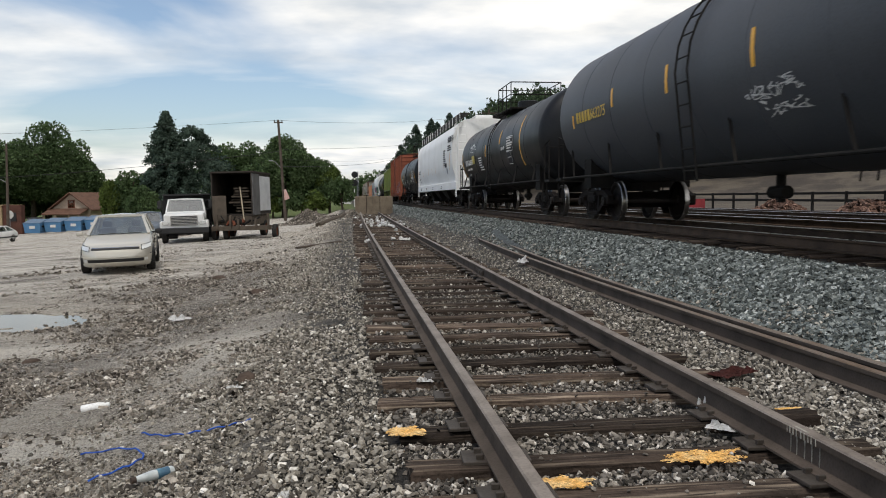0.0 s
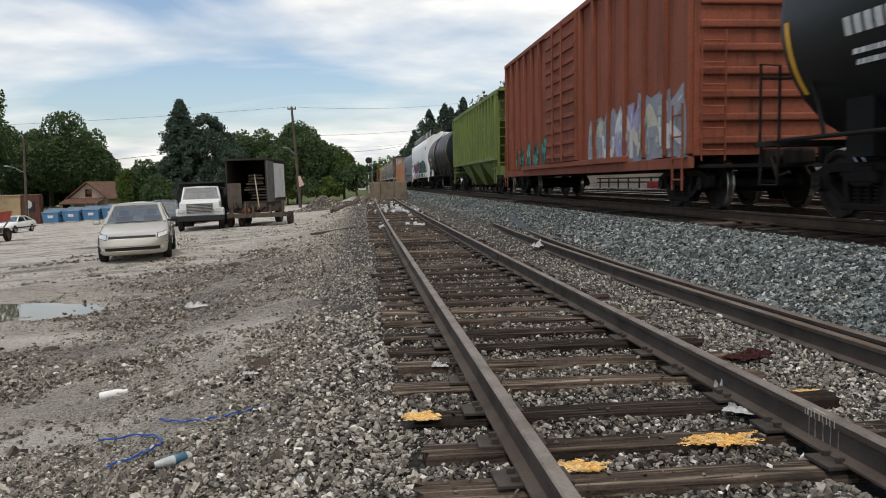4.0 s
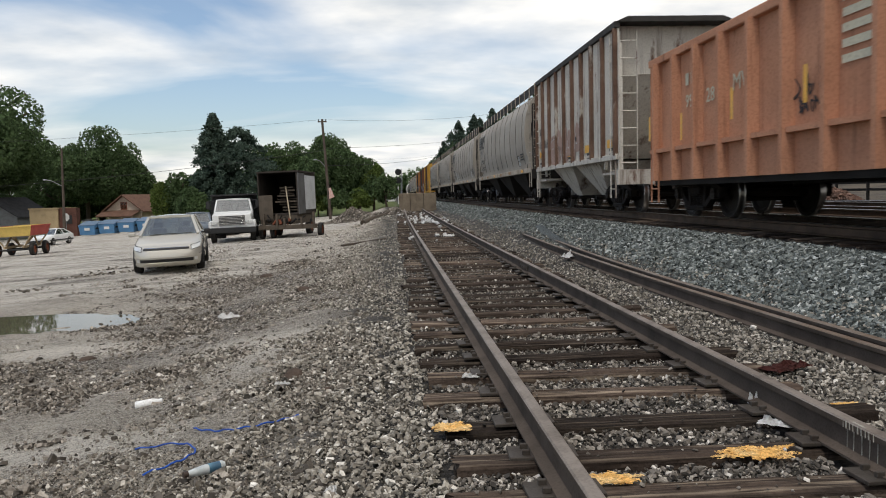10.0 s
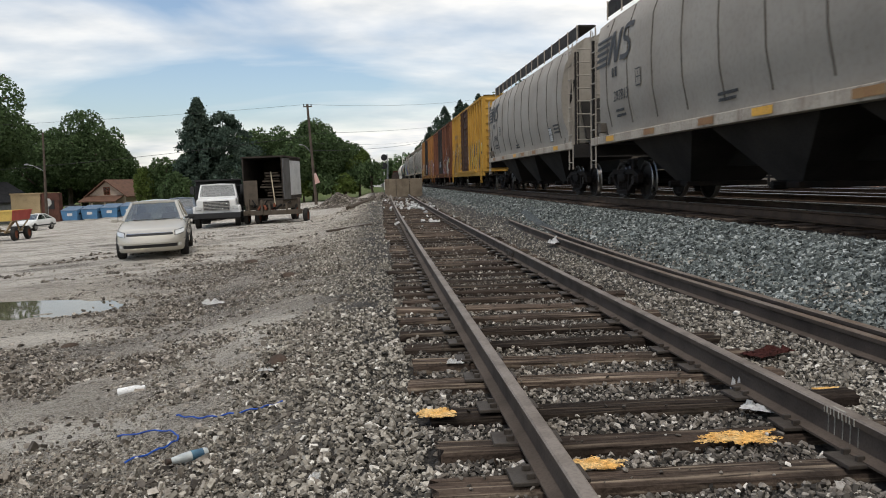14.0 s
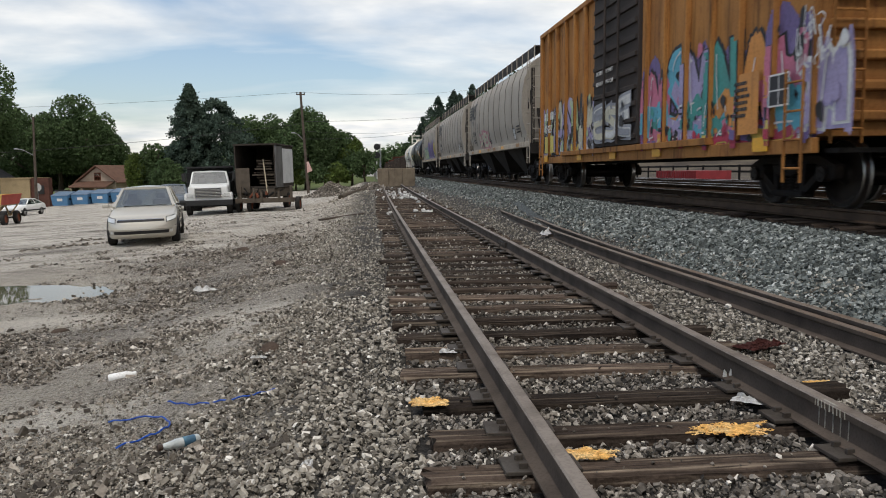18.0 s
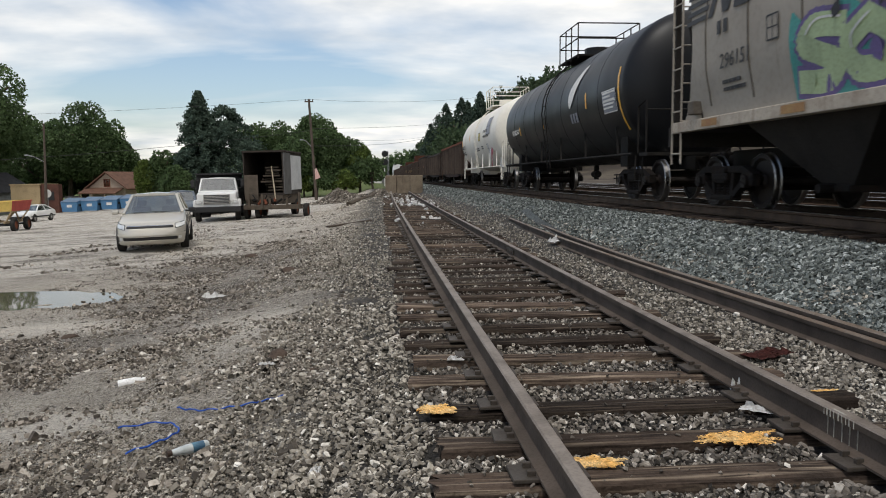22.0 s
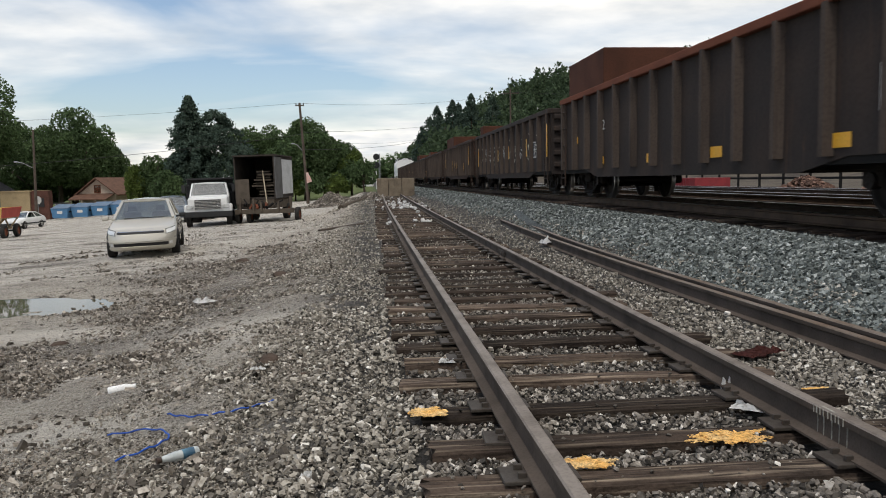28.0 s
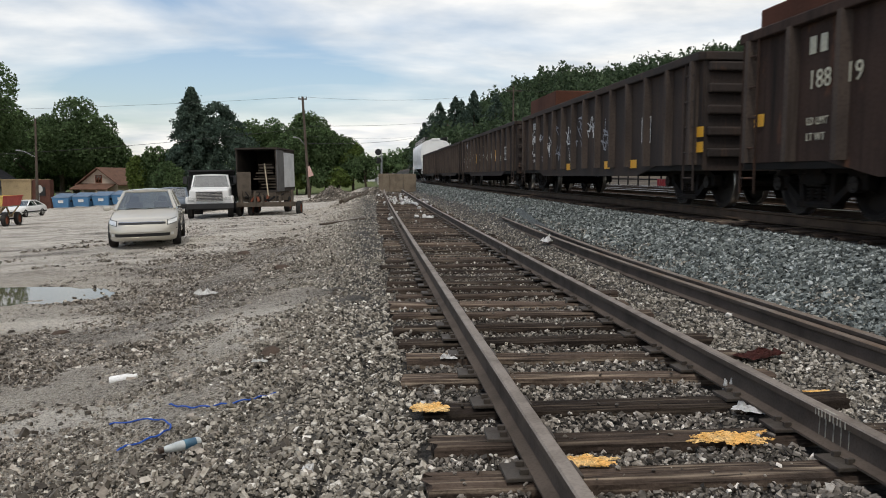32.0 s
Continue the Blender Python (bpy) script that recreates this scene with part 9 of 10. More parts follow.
# ---- buildings and yard things ----
def dumpsters():
    blue = material("blue bin steel", (0.10, 0.24, 0.43), (0.08, 0.19, 0.34), rough=0.5, scale=1.5, fine=30, bump=0.1, streak=0.2)
    y0 = 90.0
    base = thing("dumpster", pose(0, 0, 0), "blue steel dumpster with black lid and white label", "dumpster", "blue dumpsters along the lot")
    bm = bmesh.new()
    loft(bm, [[(-0.85, -0.6, 0.12), (0.85, -0.6, 0.12), (0.85, 0.8, 0.12), (-0.85, 0.8, 0.12)], [(-0.95, -0.75, 1.15), (0.95, -0.75, 1.15), (0.95, 0.95, 1.15), (-0.95, 0.95, 1.15)], [(-0.95, -0.75, 1.2), (0.95, -0.75, 1.2), (0.95, 0.95, 1.6), (-0.95, 0.95, 1.6)]])
    part("bin", bm, blue, base)
    bm = bmesh.new()
    box(bm, -0.25, 0.35, -0.72, -0.70, 0.62, 0.92)
    part("label_plate", bm, MARKWHITE, base, "white label")
    bm = bmesh.new()
    loft(bm, [[(-0.97, -0.8, 1.2), (0.97, -0.8, 1.2), (0.97, 1.0, 1.62), (-0.97, 1.0, 1.62)], [(-0.97, -0.8, 1.24), (0.97, -0.8, 1.24), (0.97, 1.0, 1.66), (-0.97, 1.0, 1.66)]])
    part("lid", bm, material("blue-grey lid", (0.13, 0.19, 0.27), (0.10, 0.15, 0.22), rough=0.6, scale=2, fine=30, bump=0.1), base)
    for s in (-1, 1):
        bm = bmesh.new()
        box(bm, s * 0.99 - 0.05, s * 0.99 + 0.05, -0.4, 0.6, 0.75, 0.95)
        part("lift_pocket", bm, DARK, base)
    xs = [-35.6 + 2.05 * k for k in range(8)]
    for k, x in enumerate(xs):
        y = y0 + 0.9 * k * 0.3
        m = pose(x, y, float(ground_z(x, y)) + 0.0, 0, 0, -9 + (k % 3))
        if k == 0:
            base.matrix_basis = m
        else:
            copy_thing(base, m)


def house():
    x, y = -35.4, 101.0
    h = thing("house", pose(x, y, float(ground_z(x, y)), 0, 0, -14), "small cream gabled house with a brown shingle roof", "house")
    wall = material("cream siding", (0.50, 0.41, 0.33), (0.42, 0.34, 0.27), rough=0.8, scale=1.5, fine=20, bump=0.2)
    roofm = material("brown shingles", (0.15, 0.085, 0.06), (0.10, 0.06, 0.045), rough=0.9, scale=2, fine=18, bump=0.6)
    bm = bmesh.new()
    W, Dp, e, a = 2.5, 8.0, 2.7, 4.5
    loft(bm, [[(-W, yy, 0), (W, yy, 0), (W, yy, e), (0, yy, a), (-W, yy, e)] for yy in (0, Dp)])
    part("wall", bm, wall, h)
    bm = bmesh.new()
    for s in (-1, 1):
        loft(bm, [[(s * (W + 0.5), yy, e - 0.32), (0, yy, a + 0.04), (0, yy, a + 0.2), (s * (W + 0.5), yy, e - 0.16)] for yy in (-0.5, Dp + 0.4)])
    part("roof", bm, roofm, h)
    bm = bmesh.new()
    box(bm, -0.45, 0.45, -0.06, 0.02, 2.75, 3.75)
    win = part("window", bm, RIMRUST, h)
    for xx in (-0.19, 0.19):
        for zz in (3.02, 3.48):
            bm = bmesh.new()
            box(bm, xx - 0.15, xx + 0.15, -0.075, -0.062, zz - 0.18, zz + 0.18)
            part("pane", bm, glass("house glass", (0.5, 0.55, 0.55)), win)
    bm = bmesh.new()
    loft(bm, [[(-W - 0.3, yy, zz), (W - 0.2, yy, zz), (W - 0.2, yy, zz + 0.12), (-W - 0.3, yy, zz + 0.12)] for yy, zz in ((-2.0, 1.9), (0.0, 2.55))])
    part("porch_roof", bm, roofm, h)
    for xx in (-2.6, -1.0, 0.8, 2.1):
        bm = bmesh.new()
        box(bm, xx - 0.09, xx + 0.09, -1.9, -1.72, 0, 1.95)
        part("porch_post", bm, wall, h)
    bm = bmesh.new()
    box(bm, 1.9, 2.2, 5.0, 5.3, 3.5, 4.9)
    part("chimney", bm, BRICKM, h)


BRICKM = material("red-brown brick", (0.11, 0.052, 0.04), (0.07, 0.038, 0.03), rough=0.9, scale=1.5, fine=12, bump=0.4)


def brick_shop():
    x, y = -40.7, 93.5
    b = thing("brick_building", pose(x, y, float(ground_z(x, y)), 0, 0, -8), "flat-roofed building with tan front and red brick side", "building")
    tan = material("tan painted brick", (0.38, 0.29, 0.17), (0.30, 0.23, 0.14), rough=0.85, scale=1.5, fine=14, bump=0.3)
    bm = bmesh.new()
    box(bm, -3.3, 0.2, 0.0, 4.0, 0, 3.35)
    part("front_wall", bm, tan, b)
    bm = bmesh.new()
    box(bm, 0.2, 2.35, 0.2, 1.0, 0, 3.45)
    part("brick_wing", bm, BRICKM, b)
    bm = bmesh.new()
    box(bm, -3.4, 0.3, -0.1, 4.1, 3.35, 3.5)
    part("parapet", bm, tan, b)
    bm = bmesh.new()
    box(bm, -2.7, -0.9, -0.06, 0.01, 0.2, 1.6)
    part("garage_door", bm, material("dark roll door", (0.06, 0.055, 0.05), (0.04, 0.038, 0.035), rough=0.7, scale=2, fine=20, bump=0.2), b)
    bm = bmesh.new()
    box(bm, 0.8, 1.8, 0.13, 0.21, 1.6, 2.6)
    part("window", bm, DARK, b)
    x, y = -50.6, 98.0
    g = thing("house", pose(x, y, float(ground_z(x, y)), 0, 0, -5), "grey gabled house half hidden by trees", "house")
    grey = material("grey siding", (0.22, 0.23, 0.24), (0.17, 0.175, 0.18), rough=0.8, scale=1.5, fine=16, bump=0.2)
    bm = bmesh.new()
    loft(bm, [[(-3.5, yy, 0), (3.5, yy, 0), (3.5, yy, 2.9), (0, yy, 5.0), (-3.5, yy, 2.9)] for yy in (0, 8)])
    part("wall", bm, grey, g)
    bm = bmesh.new()
    for s in (-1, 1):
        loft(bm, [[(s * 3.9, yy, 2.55), (0, yy, 5.03), (0, yy, 5.18), (s * 3.9, yy, 2.7)] for yy in (-0.4, 8.4)])
    part("roof", bm, material("dark shingles", (0.06, 0.06, 0.065), (0.04, 0.04, 0.045), rough=0.9, scale=2, fine=18, bump=0.5), g)
    bm = bmesh.new()
    box(bm, -1.5, -0.4, -0.05, 0.01, 1.0, 2.4)
    part("window", bm, MARKWHITE, g)
    x, y = -37.6, 94.2
    s = thing("shed", pose(x, y, float(ground_z(x, y))), "small pale shed between brick building and house", "shed")
    bm = bmesh.new()
    box(bm, -0.45, 0.5, 0, 2.0, 0, 1.75)
    part("wall", bm, material("pale shed paint", (0.36, 0.38, 0.40), (0.3, 0.31, 0.32), rough=0.8, scale=2, fine=20, bump=0.1), s)
    bm = bmesh.new()
    box(bm, -0.55, 0.6, -0.15, 2.1, 1.75, 1.84)
    part("roof", bm, DARK, s)
    x, y = -1.0, 190.0
    s = thing("shed", pose(x, y, float(ground_z(x, y))), "small white building beside the far crossing", "shed")
    bm = bmesh.new()
    box(bm, -2.2, 1.0, 0, 4, 0, 2.6)
    part("wall", bm, WHITE_PAINT, s)
    bm = bmesh.new()
    box(bm, -2.5, 1.4, -0.3, 4.3, 2.6, 2.85)
    part("roof", bm, DARK, s)


WOODPOLE = material("weathered pole wood", (0.10, 0.08, 0.065), (0.065, 0.052, 0.043), rough=0.9, scale=2, fine=20, bump=0.4)
WIRE = material("black cable", (0.02, 0.02, 0.02), (0.03, 0.03, 0.03), rough=0.6, scale=4, fine=20, bump=0)
GALV = material("galvanised steel", (0.32, 0.33, 0.34), (0.25, 0.255, 0.26), rough=0.5, metal=0.7, scale=4, fine=30, bump=0.05)


def pole_thing(name, x, y, h, lean, label, arms=(), top_r=0.12):
    p = thing(name, pose(x, y, float(ground_z(x, y)) - 0.05), label, "utility pole")
    bm = bmesh.new()
    bmesh.ops.create_cone(bm, segments=10, radius1=0.17, radius2=top_r, depth=h, cap_ends=True, matrix=Matrix.Translation((0, 0, h / 2)))
    for v in bm.verts:
        v.co.x += lean * v.co.z / h
    part("shaft", bm, WOODPOLE, p)
    for z, w in arms:
        bm = bmesh.new()
        box(bm, -w / 2 + lean * z / h, w / 2 + lean * z / h, -0.08, 0.08, z - 0.06, z + 0.06)
        arm = part("crossarm", bm, WOODPOLE, p)
        for k in (-0.42, 0, 0.42):
            bm = bmesh.new()
            bar(bm, (w * k + lean * z / h, 0, z + 0.06), (w * k + lean * z / h, 0, z + 0.25), 0.05, 6)
            part("insulator", bm, DARK, arm)
    return p


def cable(a, b, sag, r=0.02, label="thin black overhead cable"):
    bm = bmesh.new()
    pts = []
    for k in range(17):
        u = k / 16
        p = Vector(a).lerp(Vector(b), u)
        p.z -= sag * 4 * u * (1 - u)
        pts.append(p)
    bent(bm, pts, r, 5)
    ob = part("cable", bm, WIRE, None)
    return tagged(ob, label, "cable", "overhead cables")


def poles():
    gz = lambda x, y: float(ground_z(x, y))
    p = pole_thing("utility_pole", -7.75, 82, 10.55, -0.55, "leaning dark wooden utility pole with street lamp", arms=((10.3, 0.9),))
    bm = bmesh.new()
    bent(bm, [(-0.3, 0, 5.5), (-0.9, -0.2, 6.2), (-1.25, -0.3, 6.35)], 0.04, 6)
    lamp = part("lamp_arm", bm, GALV, p)
    bm = bmesh.new()
    box(bm, -1.55, -1.2, -0.38, -0.22, 6.28, 6.4, 0.03)
    part("lamp_head", bm, GALV, lamp)
    bm = bmesh.new()
    loft(bm, [[(-0.05, -0.2, 2.2), (0.5, -0.2, 2.4), (0.1, -0.2, 3.4), (-0.1, -0.2, 3.3)], [(-0.05, -0.18, 2.2), (0.5, -0.18, 2.4), (0.1, -0.18, 3.4), (-0.1, -0.18, 3.3)]])
    part("flag", bm, material("faded red and white flag", (0.55, 0.32, 0.28), (0.6, 0.5, 0.46), rough=0.9, scale=6, fine=20, bump=0.1), p, "faded flag")
    p = pole_thing("street_lamp_pole", -36.8, 86, 9.8, 0.2, "dark wooden pole with a long lamp arm", top_r=0.09)
    bm = bmesh.new()
    bent(bm, [(0.1, 0, 5.7), (-0.9, -0.3, 6.3), (-1.4, -0.4, 6.4)], 0.04, 6)
    lamp = part("lamp_arm", bm, GALV, p)
    bm = bmesh.new()
    box(bm, -1.75, -1.35, -0.5, -0.3, 6.36, 6.5, 0.03)
    part("lamp_head", bm, GALV, lamp)
    pole_thing("utility_pole", 21.1, 120, 15.0, 0.0, "pale wooden pole with two crossarms", arms=((14.3, 2.6), (8.5, 2.2)))
    pole_thing("utility_pole", 16.9, 180, 12.4, 0.0, "pale wooden pole beyond the tracks", arms=((11.8, 0.9),))
    cable((-64, 80, 2.4), (-8.1, 82, 6.1), 0.9)
    cable((-7.9, 82, 6.3), (15.1, 177, 13.6), 0.3)
    cable((-8.3, 82, 9.3), (21, 120, 14.4), 0.8, 0.012)
    cable((-7.9, 82, 4.5), (13.2, 180, 10.9), 0.7, 0.025)
    cable((-7.9, 82, 5.3), (13.4, 181, 11.2), 0.75, 0.012)
    cable((-120, 80, 9.0), (-8.3, 82, 9.3), 2.0, 0.012)
    cable((21.1, 120, 14.5), (120, 118, 16.0), 1.5, 0.02)
    cable((21.1, 120, 8.6), (16.9, 180, 11.8), 1.0, 0.02)
    # railway signal
    x, y = 0.55, 125.0
    s = thing("railway_signal", pose(x, y, gz(x, y)), "tall railway signal with a dark round target", "signal")
    bm = bmesh.new()
    bar(bm, (0, 0, 0), (0, 0, 5.7), 0.09, 8)
    box(bm, -0.35, 0.35, -0.3, 0.3, 0.0, 0.3)
    part("mast", bm, GALV, s)
    for z in (5.2, 3.85):
        bm = bmesh.new()
        bar(bm, (-0.5, -0.2, z), (-0.5, -0.12, z), 0.52, 16)
        box(bm, -0.68, -0.32, -0.12, 0.25, z - 0.3, z + 0.3)
        bar(bm, (-0.5, 0, z), (0, 0, z), 0.04, 6)
        for k in (-0.16, 0.14):
            bar(bm, (-0.5, -0.5, z + k), (-0.5, -0.2, z + k), 0.1, 8)
        part("signal_head", bm, DARK, s)
    bm = bmesh.new()
    for xx in (-0.18, 0.18):
        bar(bm, (xx, 0.25, 0), (xx, 0.1, 4.6), 0.025, 6)
    for k in range(13):
        bar(bm, (-0.18, 0.2, 0.3 + k * 0.33), (0.18, 0.2, 0.3 + k * 0.33), 0.016, 6)
    part("ladder", bm, GALV, s)
    bm = bmesh.new()
    bar(bm, (-0.55, 0, 0), (-0.55, 0, 2.95), 0.07, 8)
    part("side_post", bm, MARKWHITE, s)
    # stop sign seen across the lot
    x, y = -37.4, 88.0
    s = thing("road_sign", pose(x, y, gz(x, y), 0, 0, 62), "pale octagonal road sign on a steel post", "sign")
    bm = bmesh.new()
    bar(bm, (0, 0, 0), (0, 0, 2.6), 0.035, 6)
    part("post", bm, GALV, s)
    bm = bmesh.new()
    bmesh.ops.create_cone(bm, segments=8, radius1=0.46, radius2=0.46, depth=0.02, cap_ends=True, matrix=Matrix.Translation((0, -0.05, 2.3)) @ Matrix.Rotation(radians(90), 4, "X") @ Matrix.Rotation(radians(22.5), 4, "Z"))
    part("plate", bm, MARKWHITE, s)


def bumper_block():
    """Row of mossy concrete blocks across the siding's end."""
    y = 67.5
    b = thing("bumper_blocks", pose(0.95, y, -0.25, 0, 0, -3), "tan weathered concrete blocks closing the siding", "concrete barrier")
    conc = material("tan weathered concrete", (0.225, 0.18, 0.13), (0.14, 0.11, 0.08), rough=0.95, scale=1.6, fine=14, bump=0.6, bump_dist=0.03, streak=0.4, runs=((0.09, 0.07, 0.05), 0.5))
    for x0, x1 in ((-1.6, -0.62), (-0.6, 0.55), (0.57, 1.65)):
        bm = bmesh.new()
        box(bm, x0, x1, -0.4, 0.45, 0.0, 1.58, 0.05)
        for v in bm.verts:
            v.co += Vector((noise.noise(v.co * 3), noise.noise(v.co * 3 + Vector((9, 0, 0))), 0)) * 0.03
        part("block", bm, conc, b)


def heap():
    r = np.random.default_rng(3)
    n = 6500
    u = r.normal(size=(n, 2)) * np.array([1.25, 1.5])
    lumps = 1 + 0.35 * patches(u, 1.3, 3.0)
    hz = 1.05 * np.exp(-((u[:, 0] - 0.3) / 1.35) ** 2 - (u[:, 1] / 1.7) ** 2) * lumps
    scatter("gravel_heap", u + np.array([-5.0, 67.0]), 0.03 + 0.07 * r.uniform(size=n) ** 2, DARKSTONE, "low heap of grey-brown dirt at the road's edge", "gravel heap", 12, 0.2, lambda xy: ground_z(xy[:, 0], xy[:, 1]) + hz)
    # brown earth thrown up beside the end of the siding
    n = 500
    u = r.normal(size=(n, 2)) * np.array([0.55, 2.0])
    hm = 0.42 * np.exp(-(u[:, 0] / 0.6) ** 2 - (u[:, 1] / 2.2) ** 2)
    scatter("earth_heap", u + np.array([-1.15, 60.5]), r.uniform(0.06, 0.2, n), DARKSTONE, "brown clods thrown up at the siding's end", "rubble", 15, 0.2, lambda xy: ground_z(xy[:, 0], xy[:, 1]) + hm)
    n = 700
    P = np.stack([r.uniform(-3.8, 1.9, n), r.uniform(44, 66, n)], -1)
    scatter("rubble", P, r.uniform(0.04, 0.11, n), STONE, "grey broken rubble near the end of the siding", "rubble", 13, 0.2)
    P = np.concatenate([r.normal((0.75, 40), (0.35, 3.0), (70, 2)), r.normal((-0.2, 43), (0.5, 4.0), (45, 2)), np.stack([r.uniform(-0.9, 1.4, 40), r.uniform(22, 60, 40)], -1)])
    P = P[np.abs(np.abs(P[:, 0] - 0.00014 * (P[:, 1] - 4) ** 2) - GAUGE / 2) > 0.12]
    scatter("broken_concrete", P, r.uniform(0.03, 0.11, len(P)), WHITESTONE, "white chunks of broken concrete between the rails", "rubble", 16, 0.3, lambda xy: np.full(len(xy), -0.19), slab_protos(20, 31))
    # old log beside the siding
    bm = bmesh.new()
    pts = [(-3.15, 46.5), (-2.8, 49.5), (-2.4, 52.5), (-1.95, 55.5), (-1.65, 57.5)]
    rings = []
    for k, (x, y) in enumerate(pts):
        rad = 0.15 - 0.015 * k
        z = float(ground_z(x, y)) + rad * 0.8 + (0.12 if k == 4 else 0)
        rings.append([(x + rad * math.cos(q) * (1 + 0.15 * math.sin(5 * q + k)), y, z + rad * math.sin(q)) for q in np.linspace(0, 2 * math.pi, 10, endpoint=False)])
    loft(bm, rings)
    tagged(smooth(part("log", bm, BARK, None), 50), "long brown log lying beside the siding", "log")


WHITESTONE = stone_material(bpy.data.materials.new("white broken concrete"), [(0, (0.45, 0.44, 0.42)), (0.5, (0.66, 0.65, 0.63)), (1.0, (0.82, 0.81, 0.79))], (0.7, 0.7, 0.7))


def far_side():
    """Things seen under and between the cars."""
    red = material("red sheet steel", (0.26, 0.03, 0.035), (0.19, 0.025, 0.03), rough=0.5, scale=2, fine=20, bump=0.1, streak=0.2)
    x, y = 21.0, 52.0
    c = thing("container", pose(x, y, float(ground_z(x, y))), "low red corrugated steel bin beyond the tracks", "container")
    bm = bmesh.new()
    box(bm, -1.2, 1.2, -3.5, 3.5, 0.05, 0.85)
    part("body", bm, red, c)
    for k in range(22):
        bm = bmesh.new()
        box(bm, -1.25, -1.2, -3.4 + k * 0.31, -3.25 + k * 0.31, 0.1, 0.8)
        part("corrugation", bm, red, c)
    r = np.random.default_rng(6)
    for (cx, cy) in ((20.0, 29.5), (23.0, 41.0)):
        n = 500
        u = r.normal(size=(n, 2)) * np.array([0.8, 1.4])
        hz = 0.8 * np.exp(-(u[:, 0] / 1.0) ** 2 - (u[:, 1] / 1.6) ** 2)
        scatter("scrap_heap", u + np.array([cx, cy]), r.uniform(0.06, 0.18, n), RUSTSTONE, "low heap of brown scrap beyond the tracks", "scrap heap", 40 + int(cx), 0.2, lambda xy: ground_z(xy[:, 0], xy[:, 1]) + hz)
    f = thing("fence", pose(25, 0, float(ground_z(25, 40))), "low rusty post-and-rail fence beyond the tracks", "fence")
    for k in range(24):
        bm = bmesh.new()
        box(bm, -0.06, 0.06, -0.06, 0.06, 0, 1.25)
        q = part("post", bm, UNDER, f)
        q.matrix_basis = pose(0, 14 + 3.0 * k, 0)
    for z in (0.75, 1.15):
        bm = bmesh.new()
        box(bm, -0.04, 0.04, 14, 84, z - 0.07, z + 0.07)
        part("fence_rail", bm, UNDER, f)


RUSTSTONE = stone_material(bpy.data.materials.new("brown scrap"), [(0, (0.07, 0.045, 0.035)), (0.5, (0.16, 0.09, 0.065)), (1.0, (0.32, 0.2, 0.15))], (0.6, 0.58, 0.56))

dumpsters()
house()
brick_shop()
poles()
bumper_block()
heap()
far_side()


# ---- litter ----
PAPER = material("dirty white paper", (0.84, 0.83, 0.81), (0.74, 0.73, 0.70), rough=0.8, scale=9, fine=60, bump=0.3)
BLUECORD = material("blue plastic cord", (0.02, 0.09, 0.42), (0.02, 0.06, 0.28), rough=0.5, scale=9, fine=60, bump=0.1)


def crumple(name, x, y, z, w, d, h, seed, label, category, mat=None):
    rnd = random.Random(seed)
    bm = bmesh.new()
    n, m = 9, 7
    V = [[bm.verts.new((w * (i / (n - 1) - 0.5) + rnd.uniform(-0.06, 0.06) * w, d * (j / (m - 1) - 0.5) + rnd.uniform(-0.08, 0.08) * d, h * abs(noise.noise(Vector((i * 0.7, j * 0.7, seed)))) * 1.6 * (0.25 if i in (0, n - 1) or j in (0, m - 1) else 1))) for j in range(m)] for i in range(n)]
    for i in range(n - 1):
        for j in range(m - 1):
            bm.faces.new((V[i][j], V[i + 1][j], V[i + 1][j + 1], V[i][j + 1]))
    bmesh.ops.solidify(bm, geom=bm.faces[:], thickness=0.003)
    ob = part(name, bm, mat or PAPER, None)
    ob.matrix_basis = pose(x, y, z, 0, 0, rnd.uniform(-40, 40))
    return tagged(ob, label, category)


def cord(pts, label):
    bm = bmesh.new()
    out = []
    n = 26
    for k in range(n):
        u = k / (n - 1) * (len(pts) - 1)
        i = min(int(u), len(pts) - 2)
        f = u - i
        p0, p1, p2, p3 = (Vector(pts[max(0, min(len(pts) - 1, j))]) for j in (i - 1, i, i + 1, i + 2))
        p = 0.5 * ((2 * p1) + (p2 - p0) * f + (2 * p0 - 5 * p1 + 4 * p2 - p3) * f * f + (3 * p1 - p0 - 3 * p2 + p3) * f ** 3)
        z = float(ground_z(p.x, p.y)) + 0.035 + 0.006 * math.sin(k * 1.7)
        out.append((p.x, p.y, z))
    bent(bm, out, 0.0055, 6)
    return tagged(part("cord", bm, BLUECORD, None), label, "cord", "blue cords on the ground")


